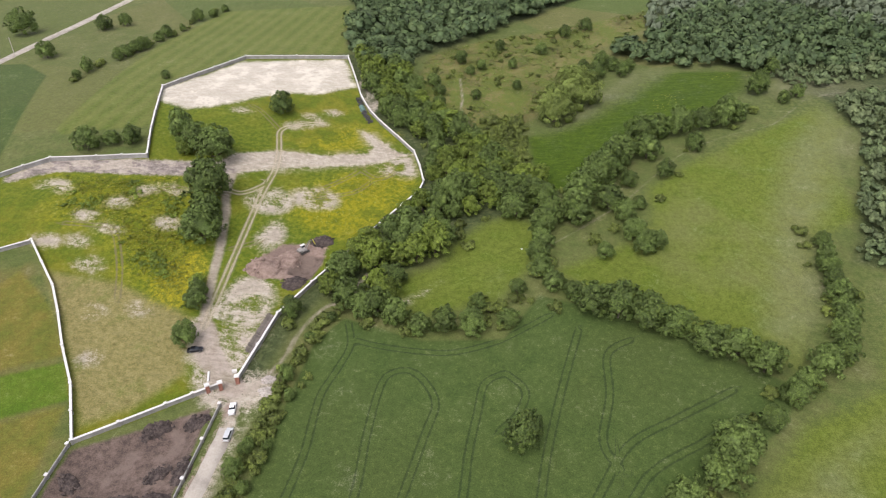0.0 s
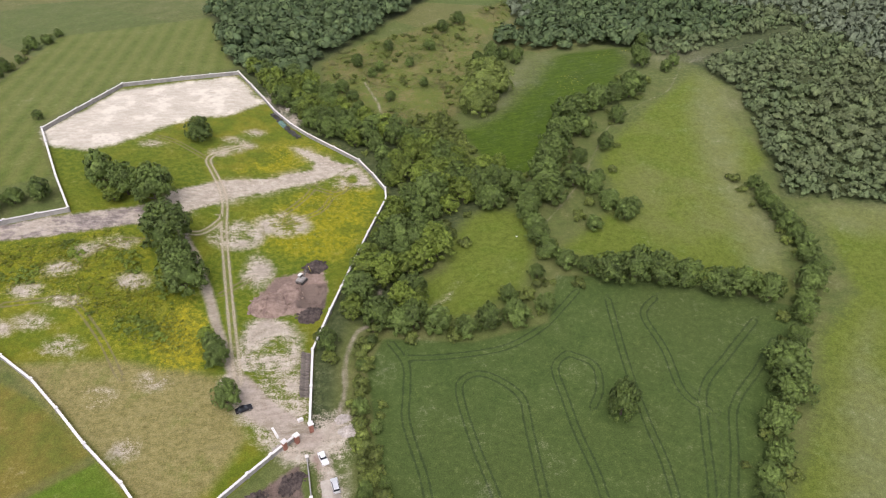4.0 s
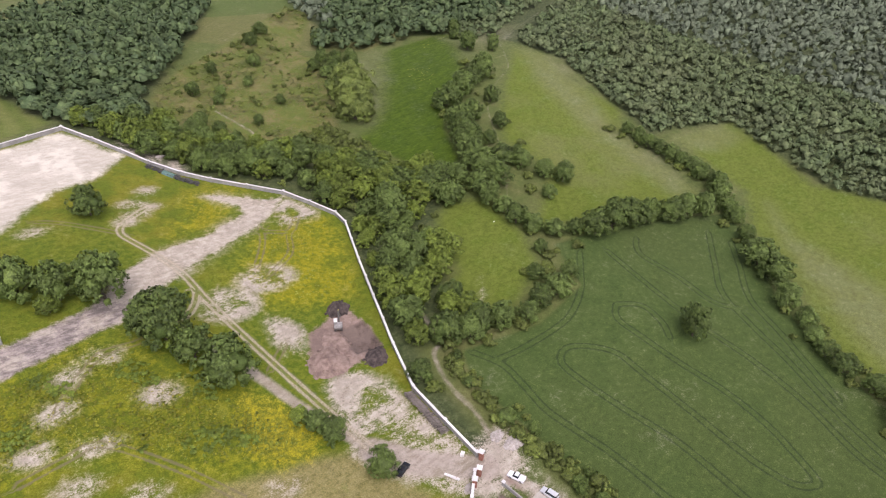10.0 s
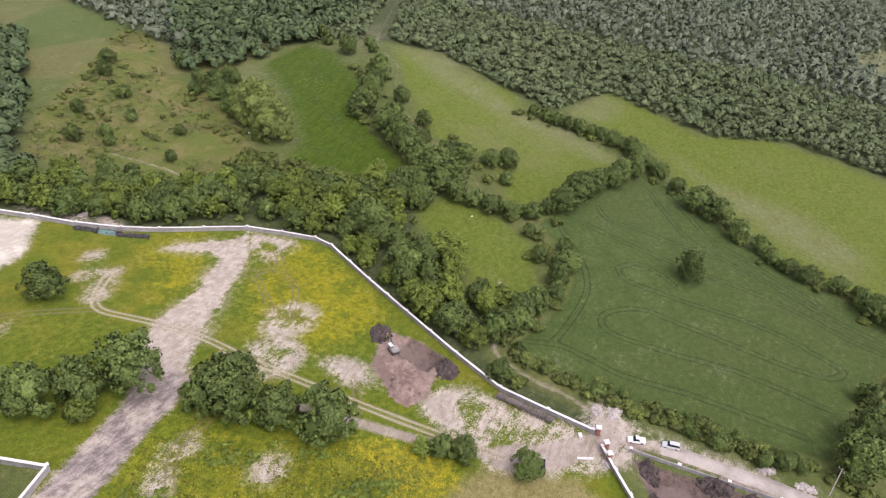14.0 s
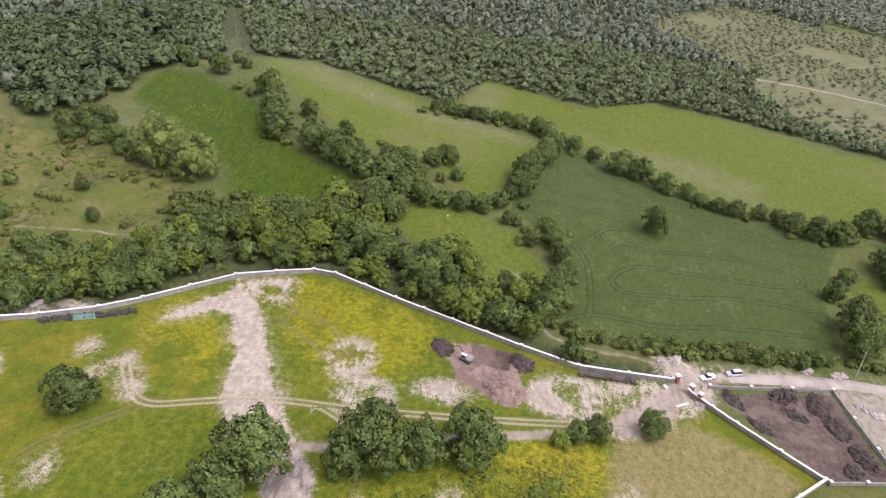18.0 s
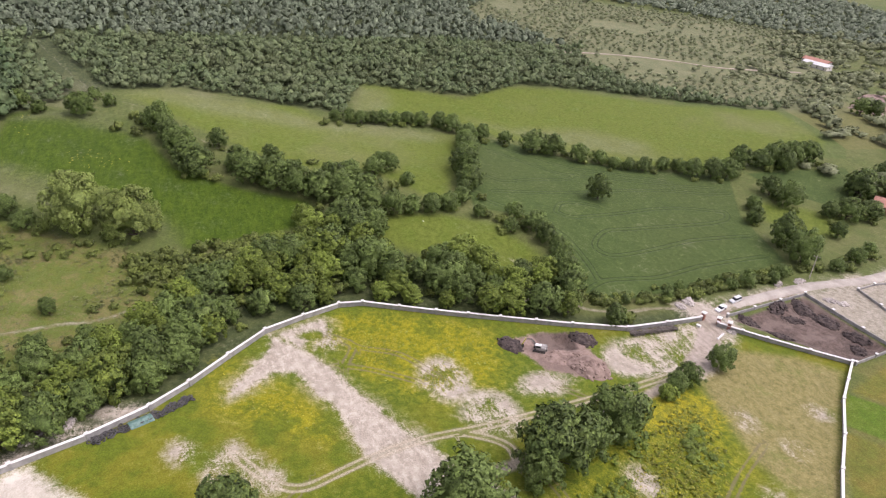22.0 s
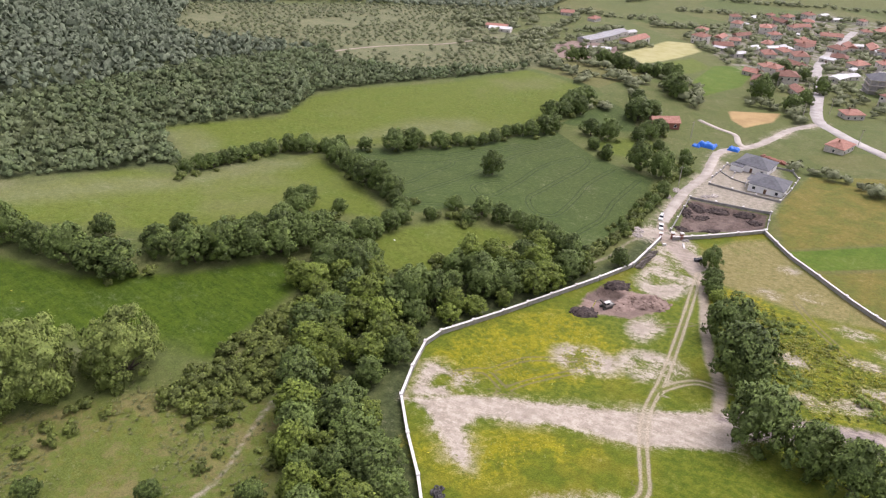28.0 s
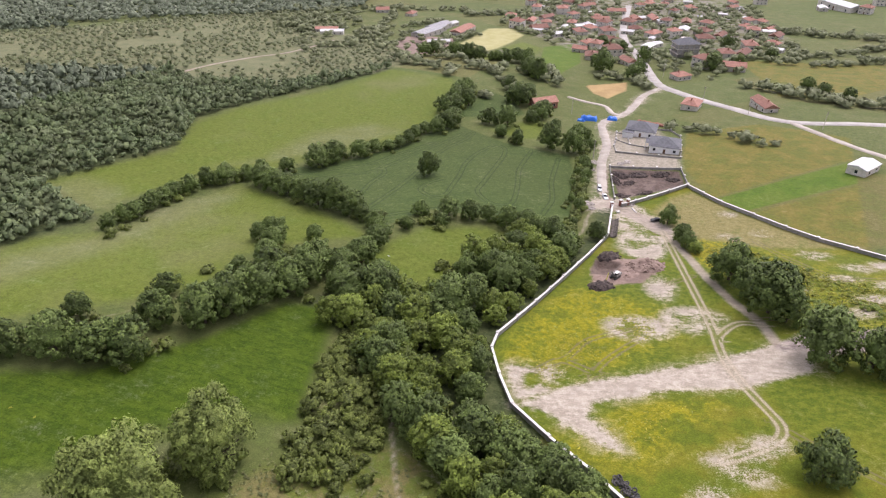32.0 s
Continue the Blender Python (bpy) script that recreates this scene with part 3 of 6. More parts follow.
    core = n.new("ShaderNodeAttribute")
    core.attribute_name = "bare"
    core = step(n, l, calc(n, l, 'MULTIPLY_ADD', edge, 9.0, calc(n, l, 'SUBTRACT', core.outputs["Fac"], 0.4)), -1.0, 1.0)
    col = mix(n, l, core, col, bare)
    col = mix(n, l, calc(n, l, 'MULTIPLY', zone("site", 2.5, 9.0), 0.9), col, tone(grit, (0.200, 0.180, 0.130), (0.380, 0.340, 0.285)))
    col = mix(n, l, calc(n, l, 'MULTIPLY', zone("village", 10.0, 60.0), step(n, l, mid, 0.42, 0.6)), col, tone(small, (0.150, 0.145, 0.110), (0.300, 0.270, 0.235)))
    col = mix(n, l, calc(n, l, 'MULTIPLY', zone("lane", 0.7, 2.2), 0.85), col, tone(streak, (0.230, 0.190, 0.150), (0.380, 0.330, 0.280)))
    chalk = tone(streak, (0.385, 0.348, 0.284), (0.530, 0.492, 0.410), 0.38, 0.62)
    chalk = mix(n, l, calc(n, l, 'MULTIPLY', step(n, l, mid, 0.5, 0.62), 0.6), chalk, (0.630, 0.592, 0.500))
    chalk = mix(n, l, calc(n, l, 'MULTIPLY', step(n, l, calc(n, l, 'ADD', calc(n, l, 'MULTIPLY', broad, 0.5), calc(n, l, 'MULTIPLY', small, 0.5)), 0.52, 0.64), 0.6), chalk, (0.330, 0.285, 0.240))
    col = mix(n, l, zone("chalk", 1.6, 12.0), col, chalk)
    trk = n.new("ShaderNodeAttribute")
    trk.attribute_name = "wheel_track"
    toff = calc(n, l, 'ABSOLUTE', calc(n, l, 'SUBTRACT', calc(n, l, 'ABSOLUTE', trk.outputs["Fac"]), 0.75))
    toff = calc(n, l, 'ADD', toff, calc(n, l, 'MULTIPLY', edge, 1.2))
    by_track = n.new("ShaderNodeAttribute")
    by_track.attribute_name = "track_near"
    by_track = calc(n, l, 'SUBTRACT', 1.0, step(n, l, by_track.outputs["Fac"], 2.4, 3.4))
    wheel = calc(n, l, 'MULTIPLY', by_track, calc(n, l, 'SUBTRACT', 1.0, step(n, l, toff, 0.16, 0.50)))
    worn = calc(n, l, 'SUBTRACT', 1.0, step(n, l, calc(n, l, 'MULTIPLY_ADD', edge, 5.0, calc(n, l, 'ABSOLUTE', trk.outputs["Fac"])), 0.9, 1.7))
    col = mix(n, l, calc(n, l, 'MULTIPLY', calc(n, l, 'MULTIPLY', worn, by_track), 0.25), col, tone(fine, (0.150, 0.140, 0.050), (0.330, 0.300, 0.200)))
    frail = n.new("ShaderNodeAttribute")
    frail.attribute_name = "faint_track"
    foff = calc(n, l, 'ADD', calc(n, l, 'ABSOLUTE', calc(n, l, 'SUBTRACT', calc(n, l, 'ABSOLUTE', frail.outputs["Fac"]), 0.75)), calc(n, l, 'MULTIPLY', edge, 1.6))
    col = mix(n, l, calc(n, l, 'MULTIPLY', calc(n, l, 'SUBTRACT', 1.0, step(n, l, foff, 0.1, 0.45)), calc(n, l, 'MULTIPLY', by_track, 0.75)), col, (0.150, 0.130, 0.070))
    col = mix(n, l, calc(n, l, 'MULTIPLY', wheel, 0.65), col, tone(fine, (0.270, 0.225, 0.160), (0.470, 0.415, 0.325)))
    soil = tone(grit, (0.062, 0.047, 0.040), (0.150, 0.112, 0.092))
    soil = mix(n, l, calc(n, l, 'MULTIPLY', step(n, l, mid, 0.52, 0.62), 0.7), soil, (0.175, 0.135, 0.112))
    clay = tone(grit, (0.190, 0.138, 0.112), (0.285, 0.215, 0.180))
    clay = mix(n, l, calc(n, l, 'MULTIPLY', step(n, l, mid, 0.5, 0.62), 0.6), clay, (0.130, 0.094, 0.078))
    col = mix(n, l, zone("clay", 0.7, 9.0), col, clay)
    col = mix(n, l, zone("soil", 0.5, 3.0), col, soil)
    greysoil = tone(streak, (0.150, 0.128, 0.116), (0.330, 0.286, 0.252), 0.43, 0.57)
    greysoil = mix(n, l, calc(n, l, 'MULTIPLY', step(n, l, mid, 0.48, 0.58), 0.75), greysoil, bare)
    col = mix(n, l, zone("greysoil", 0.8, 9.0), col, greysoil)
    col = mix(n, l, zone("pale", 2.0, 6.0), col, tone(mid, (0.30, 0.29, 0.12), (0.36, 0.34, 0.17)))
    col = mix(n, l, zone("ochre", 1.0, 4.0), col, tone(mid, (0.38, 0.27, 0.13), (0.30, 0.21, 0.10)))
    grain = calc(n, l, 'MULTIPLY_ADD', fine, 0.35, 0.83)
    hsv = put(n, l, "ShaderNodeHueSaturation", Saturation=1.03, Value=grain, Color=col)
    l.new(hsv.outputs[0], bsdf.inputs["Base Color"])
    bsdf.inputs["Roughness"].default_value = 0.9
    bsdf.inputs["Specular IOR Level"].default_value = 0.12
    bsdf.inputs["Sheen Weight"].default_value = 0.05
    bsdf.inputs["Sheen Roughness"].default_value = 0.45
    h = calc(n, l, 'ADD', calc(n, l, 'MULTIPLY', small, 0.6), calc(n, l, 'MULTIPLY', fine, 0.4))
    h = calc(n, l, 'SUBTRACT', h, calc(n, l, 'MULTIPLY', calc(n, l, 'MULTIPLY', rut, in_crop), 0.5))
    bp = put(n, l, "ShaderNodeBump", Strength=0.7, Distance=0.24, Height=h)
    l.new(bp.outputs[0], bsdf.inputs["Normal"])
    return m


GROUND = ground_material()
LEAF = foliage("oak_leaves", (0.057, 0.094, 0.019), (0.129, 0.181, 0.037), (0.090, 0.131, 0.029))
LEAF_LIGHT = foliage("ash_leaves", (0.085, 0.128, 0.017), (0.164, 0.215, 0.028), (0.123, 0.169, 0.023))
LEAF_BUSH = foliage("shrub_leaves", (0.074, 0.103, 0.020), (0.145, 0.179, 0.035), (0.110, 0.140, 0.027))
LEAF_WILLOW = foliage("willow_leaves", (0.134, 0.184, 0.038), (0.200, 0.250, 0.056), (0.164, 0.210, 0.046), 0.06, 3.2, 0.6)
# Aerial haze is put into these two leaf colours: paler and bluer.
LEAF_FAR_HAZE = foliage("far_leaves_haze_tint", (0.079, 0.117, 0.068), (0.132, 0.172, 0.096), (0.112, 0.136, 0.083), 0.2, 1.6, 0.5)
LEAF_HILL_HAZE = foliage("hillside_leaves_haze_tint", (0.064, 0.110, 0.042), (0.125, 0.178, 0.064), (0.116, 0.133, 0.061), 0.2, 2.4, 0.6)
# Dark wood, its green given extra blue in place of distance haze.
LEAF_WOOD_HAZE = foliage("woodland_leaves_haze_tint", (0.051, 0.088, 0.034), (0.108, 0.154, 0.055), (0.081, 0.119, 0.044), 0.25, 2.4, 0.6)
SCRUB_LEAF = foliage("pasture_scrub_leaves", (0.104, 0.122, 0.038), (0.150, 0.162, 0.056), (0.126, 0.142, 0.046), 0.2, 2.6, 0.4)
WEED = foliage("weed_leaves", (0.125, 0.165, 0.026), (0.200, 0.225, 0.034), (0.160, 0.190, 0.030))
TALL_WEED = foliage("tall_weeds", (0.086, 0.140, 0.018), (0.177, 0.224, 0.026), (0.125, 0.179, 0.021), 0.15, 2.6, 0.5)
FLOWERING = foliage("flowering_weeds", (0.080, 0.122, 0.012), (0.262, 0.254, 0.018), (0.124, 0.160, 0.015), 0.15, 2.6, 0.5)
YELLOW = foliage("yellow_flowers", (0.17, 0.18, 0.020), (0.34, 0.30, 0.020), (0.25, 0.235, 0.020), 0.1)
BARK = surface("bark", (0.055, 0.042, 0.032), (0.11, 0.09, 0.07), 2.0, 0.9)
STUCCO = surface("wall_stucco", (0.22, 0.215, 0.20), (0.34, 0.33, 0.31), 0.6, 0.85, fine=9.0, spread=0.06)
COPING = surface("white_coping", (0.58, 0.57, 0.55), (0.72, 0.71, 0.69), 1.2, 0.7, fine=14.0, spread=0.05)
CONCRETE = surface("concrete", (0.36, 0.33, 0.29), (0.50, 0.46, 0.41), 0.8, 0.9, fine=8.0, spread=0.08)
ROADDUST = surface("dusty_road", (0.29, 0.262, 0.222), (0.43, 0.392, 0.338), 0.25, 0.95, fine=2.5)
DIRT = surface("dirt_track", (0.24, 0.205, 0.155), (0.34, 0.295, 0.235), 0.3, 0.95, fine=2.5)
ASPHALT = surface("worn_asphalt", (0.30, 0.28, 0.26), (0.42, 0.40, 0.37), 0.2, 0.9, fine=2.0)


# ---- object helpers ----
def mesh_from(name, verts, faces, material, shade=False, normals=None):
    me = bpy.data.meshes.new(name)
    verts = np.asarray(verts, np.float32)
    faces = np.asarray(faces, np.int32)
    k = faces.shape[1]
    me.vertices.add(len(verts))
    me.vertices.foreach_set("co", verts.ravel())
    me.loops.add(faces.size)
    me.loops.foreach_set("vertex_index", faces.ravel())
    me.polygons.add(len(faces))
    me.polygons.foreach_set("loop_start", np.arange(0, faces.size, k, dtype=np.int32))
    me.polygons.foreach_set("use_smooth", np.full(len(faces), shade))
    me.update(calc_edges=True)
    me.materials.append(material)
    if normals is not None:
        me.polygons.foreach_set("use_smooth", np.full(len(faces), True))
        me.normals_split_custom_set_from_vertices(np.asarray(normals).tolist())
    return me


def part(name, bm, material, parent=None, label=""):
    """Links a bmesh or a mesh as one object, under a thing where one is given."""
    if isinstance(bm, bmesh.types.BMesh):
        me = bpy.data.meshes.new(name)
        bm.to_mesh(me)
        bm.free()
        me.materials.append(material)
    else:
        me = bm
    ob = new(name, me)
    ob.parent = parent
    return tagged(ob, label)


def thing(name, label, category, at=(0, 0, 0), turn=0.0, group="", kind=""):
    ob = new(name)
    ob.matrix_basis = pose(*at, 0, 0, turn)
    return tagged(ob, label, category, group, kind)


def box(bm, x0, y0, z0, x1, y1, z1, bevel=0.0):
    made = bmesh.ops.create_cube(bm, size=1.0)["verts"]
    bmesh.ops.scale(bm, vec=(x1 - x0, y1 - y0, z1 - z0), verts=made)
    bmesh.ops.translate(bm, vec=((x0 + x1) / 2, (y0 + y1) / 2, (z0 + z1) / 2), verts=made)
    if bevel:
        edges = list({e for v in made for e in v.link_edges})
        bmesh.ops.bevel(bm, geom=edges, offset=bevel, segments=1, affect='EDGES')
    return bm


def boxes(*rows, bevel=0.0):
    bm = bmesh.new()
    for r in rows:
        box(bm, *r, bevel=bevel)
    return bm


def tube(bm, a, b, r0, r1, sides=7):
    a, b = Vector(a), Vector(b)
    turn = (b - a).to_track_quat("Z", "Y").to_matrix()
    rings = []
    for p, r in ((a, r0), (b, r1)):
        rings.append([bm.verts.new(p + turn @ Vector((r * math.cos(2 * math.pi * k / sides), r * math.sin(2 * math.pi * k / sides), 0))) for k in range(sides)])
    for k in range(sides):
        bm.faces.new((rings[0][k], rings[0][(k + 1) % sides], rings[1][(k + 1) % sides], rings[1][k]))
    bm.faces.new(rings[1])
    bm.faces.new(rings[0][::-1])
    return bm


# ---- ground ----
def axis(core0, core1, fine, edges):
    """Grid lines: fine in the core, then wider and wider out to the horizon."""
    lines = list(np.arange(core0, core1 + 1e-6, fine))
    (low_to, low_step), (high_to, high_step) = edges
    v, s = lines[-1], fine
    while v < 4500:
        s = min(s * 1.12, high_step) if v < high_to else s * 1.22
        v += s
        lines.append(v)
    v, s = lines[0], fine
    while v > -4500:
        s = min(s * 1.12, low_step) if v > low_to else s * 1.22
        v -= s
        lines.insert(0, v)
    return np.array(lines)


def any_lump(x, y):
    return np.max([inside(p, x, y) for p in (FLOWERS[2], FLOWERS[4], SCRUB)], axis=0)


gx = axis(-150.0, 132.0, 1.05, ((-240.0, 3.0), (260.0, 3.0)))
gy = axis(44.0, 312.0, 1.05, ((-300.0, 3.0), (420.0, 3.0)))
GX, GY = np.meshgrid(gx, gy)
GXf, GYf = GX.ravel(), GY.ravel()
GZf = ground_z(GXf, GYf)
rough = np.random.RandomState(3)
in_pit = np.clip(inside(PIT, GXf, GYf), 0, 2) / 2
lumpy = np.clip(any_lump(GXf, GYf) / 3.0, 0, 1)
GZf = GZf + lumpy * (rough.rand(len(GZf)) - 0.5) * 0.6
GZf = GZf + in_pit * (rough.rand(len(GZf)) - 0.5) * 0.35
cols, rows_n = len(gx), len(gy)
k = np.arange(cols * rows_n).reshape(rows_n, cols)
quads = np.stack([k[:-1, :-1], k[:-1, 1:], k[1:, 1:], k[1:, :-1]], -1).reshape(-1, 4)
ground_mesh = mesh_from("ground", np.c_[GXf, GYf, GZf], quads, GROUND, True)


def ground_zone(name, values):
    a = ground_mesh.attributes.new(name, 'FLOAT', 'POINT')
    a.data.foreach_set("value", np.clip(values, -12, 12).astype(np.float32))


def any_of(polys):
    return np.max([inside(p, GXf, GYf) for p in polys], axis=0)


def ovals(rows):
    return np.max([(1 - np.hypot((GXf - x) / a, (GYf - y) / b)) * min(a, b) for x, y, a, b in rows], axis=0)


def highest(*fields):
    return np.maximum.reduce(fields)


ground_zone("striped", inside(STRIPED, GXf, GYf))
ground_zone("fallow", inside(FIELD_WEST, GXf, GYf))
ground_zone("brown", any_of([FIELD_BROWN, FIELD_OLIVE, PASTURE_EAST]))
ground_zone("green", any_of([FIELD_GREEN, BRIGHT_GREEN]))
# Strip by the east wall: one dark colour for soil and undergrowth shade.
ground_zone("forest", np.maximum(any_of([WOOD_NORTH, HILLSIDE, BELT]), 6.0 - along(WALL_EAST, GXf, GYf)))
ground_zone("scrub", inside(SCRUB, GXf, GYf))
ground_zone("meadow", any_of([MEADOW_UPPER, MEADOW_EAST, CLEARING, GREEN_TWO, PALE_GREEN]))
ground_zone("lush", inside(MEADOW_MID, GXf, GYf))
ground_zone("crop", any_of([CROP, CROP_TWO, FIELD_DARK]))
ground_zone("tramline", beside([smooth_line(t) for t in TRAMLINES], GXf, GYf))
ground_zone("compound", inside(COMPOUND, GXf, GYf))
ground_zone("dry", inside(DRY, GXf, GYf))
ground_zone("flowers", any_of(FLOWERS))
ground_zone("spots", np.maximum(ovals(SPOTS), inside(GATE_YARD, GXf, GYf) + 2.2))
ground_zone("bare", np.maximum.reduce([any_of([STRIP, STRIP_ARM]), 0.5 - along(smooth_line(CLEARING_PATH), GXf, GYf) * 1.6, 2.2 - along(VILLAGE_ROAD, GXf, GYf)]))
ground_zone("chalk", inside(PAD, GXf, GYf))
ground_zone("wheel_track", beside([smooth_line(t) for t in (TRACKS[1], TRACKS[2])], GXf, GYf))
ground_zone("track_near", np.minimum.reduce([along(smooth_line(t), GXf, GYf) for t in TRACKS[1:] + FAINT]))
ground_zone("tram_near", np.minimum.reduce([along(smooth_line(t), GXf, GYf) for t in TRAMLINES]))
ground_zone("faint_track", beside([smooth_line(t) for t in FAINT], GXf, GYf))
ground_zone("lane", highest(1.25 - along(smooth_line(TRACKS[0]), GXf, GYf), 3.2 - along(TRACKS[0][:3], GXf, GYf), 0.3 - along(smooth_line(SCRUB_TRAIL), GXf, GYf), 0.0 - along(smooth_line(SCRUB_FORK), GXf, GYf), -0.1 - along(smooth_line(HEDGE_PATH), GXf, GYf), 0.4 - along(smooth_line(LANE), GXf, GYf)))
ground_zone("site", inside(SITE, GXf, GYf))
ground_zone("weedy", any_of(FLOWERS[2:]))
ground_zone("yellow", inside(YELLOW_PATCH, GXf, GYf))
ground_zone("village", inside(VILLAGE_LAND, GXf, GYf))
ground_zone("thin", any_of([THIN_SCRUB, THIN_SLOPE]))
ground_zone("soil", np.maximum(inside(PIT, GXf, GYf), inside(DIG, GXf, GYf) + 0.2))
ground_zone("clay", highest(inside(EXCAVATION, GXf, GYf) - 1.0, inside(FARM_YARD, GXf, GYf), 0.5 - along([(-36.9, 98.0), (-35.3, 84.0), (-34.8, 70.0)], GXf, GYf)))
ground_zone("greysoil", inside(STRIP_WEST, GXf, GYf))
ground_zone("buff", any_of(BUFF))
ground_zone("pale", inside(PALE_FIELD, GXf, GYf))
ground_zone("ochre", inside(OCHRE_FIELD, GXf, GYf))
tagged(new("ground", ground_mesh), "rolling farmland with meadows, crops and bare soil", "ground", kind="structure")


def ribbon(name, line, width, material, label, lift=0.06):
    pts = np.array(smooth_line(line, 3.0))
    d = np.gradient(pts, axis=0)
    d /= np.hypot(d[:, 0], d[:, 1])[:, None] + 1e-9
    side = np.c_[-d[:, 1], d[:, 0]]
    rng = np.random.RandomState(len(pts))
    verts = []
    for f, drop in ((-0.5, -0.35), (-0.46, 0.0), (0.0, 0.03), (0.46, 0.0), (0.5, -0.35)):
        p = pts + side * (width * f + (rng.rand(len(pts), 1) - 0.5) * (0.5 if abs(f) > 0.4 else 0))
        verts.append(np.c_[p, ground_z(p[:, 0], p[:, 1]) + lift + drop])
    n = len(pts)
    faces = [(j * n + i, j * n + i + 1, (j + 1) * n + i + 1, (j + 1) * n + i) for j in range(4) for i in range(n - 1)]
    faces = [f[::-1] for f in faces]
    return tagged(new(name, mesh_from(name, np.concatenate(verts), faces, material, True)), label, "road", kind="structure")


ribbon("road", VILLAGE_ROAD[2:], 4.0, ROADDUST, "dusty pale unpaved road past the building site", 0.1)
ribbon("road", MAIN_ROAD, 6.5, ASPHALT, "pale worn main road into the village", 0.15)
ribbon("road", YARD_ROAD, 3.0, ROADDUST, "narrow dirt drive leading past the tarpaulins", 0.12)
ribbon("road", SIDE_ROAD, 4.0, ROADDUST, "pale narrow farm road", 0.15)
ribbon("road", FAR_ROAD, 5.0, ROADDUST, "pale gravel road between the fields", 0.15)
ribbon("road", HILL_ROAD, 2.4, DIRT, "dirt road along the foot of the hill", 0.15)


# ---- trees ----
def ico(sub):
    bm = bmesh.new()
    bmesh.ops.create_icosphere(bm, subdivisions=sub, radius=1.0)
    v = np.array([x.co[:] for x in bm.verts])
    f = np.array([[x.index for x in q.verts] for q in bm.faces])
    bm.free()
    return v, f


ICO0, ICO1 = ico(1), ico(2)


def unit(v):
    return v / (np.linalg.norm(v, axis=1)[:, None] + 1e-9)


def crown_arrays(rng, blobs, leaves, size, core=0.7, base=ICO0, droop=0.0, cores=None, twigs=5):
    """Leaf sprays over branching boughs: blobs are rows of x, y, z, radius. Each bough carries a few smaller twigs,
    and the leaves stand round those; a dark, smaller core keeps the sky out. Gives corners, triangles and facings."""
    verts, faces, facing, at = [], [], [], 0
    blobs = np.array(blobs, float)
    heart = np.array([0, 0, blobs[:, 2].mean() * 0.7])
    girth = np.abs(blobs[:, :3] - heart).max() + 1e-6
    for x, y, z, r in blobs[:cores]:
        v, f = base
        w = v * (r * core * (1 + 0.2 * (rng.rand(len(v), 1) - 0.5) * 2))
        verts.append(w + (x, y, z))
        faces.append(f + at)
        facing.append(v * 0.45 + (w + (x, y, z) - heart) / girth * 0.9)
        at += len(v)
    # twigs: smaller clusters set on the outside of every bough
    n = len(blobs)
    own = np.repeat(np.arange(n), twigs)
    way = unit(rng.normal(size=(n * twigs, 3)) * (1, 1, 0.8) + (blobs[own, :3] - heart) / girth * 0.9 + (0, 0, 0.35))
    tr = blobs[own, 3] * (0.34 + 0.26 * rng.rand(n * twigs))
    tc = blobs[own, :3] + way * (blobs[own, 3] * 0.62)[:, None]
    share = tr ** 2
    pick = rng.choice(n * twigs, leaves, p=share / share.sum())
    d = unit(rng.normal(size=(leaves, 3)) + way[pick] * 0.55 + (0, 0, 0.4))
    c = tc[pick] + d * tr[pick, None] * (0.55 + 0.62 * rng.rand(leaves, 1))
    u = unit(np.cross(d, rng.normal(size=(leaves, 3))))
    w = np.cross(d, u)
    tilt = d * (rng.rand(leaves, 1) - 0.4) * 1.2
    s = size * (0.5 + 0.9 * rng.rand(leaves, 1))
    if droop:
        w = w * 0.5 + np.array([0, 0, -droop])
    p0 = c - u * s * 0.5 - w * s * 0.35
    p1 = c + u * s * 0.5 - w * s * 0.25 + tilt * s * 0.4
    p2 = c + u * s * (rng.rand(leaves, 1) - 0.5) * 0.5 + w * s * 0.66 + tilt * s * 0.8
    out = d * 0.55 + way[pick] * 0.35 + (c - heart) / girth * 0.65 + (rng.rand(leaves, 3) - 0.5) * 1.1 + (0, 0, 0.3)
    back = (np.cross(p1 - p0, p2 - p0) * out).sum(1) < 0
    p1[back], p2[back] = p2[back], p1[back].copy()
    verts.append(np.stack([p0, p1, p2], 1).reshape(-1, 3))
    faces.append(np.arange(leaves * 3).reshape(-1, 3) + at)
    facing.append(np.repeat(out, 3, axis=0))
    return np.concatenate(verts), np.concatenate(faces), unit(np.concatenate(facing))


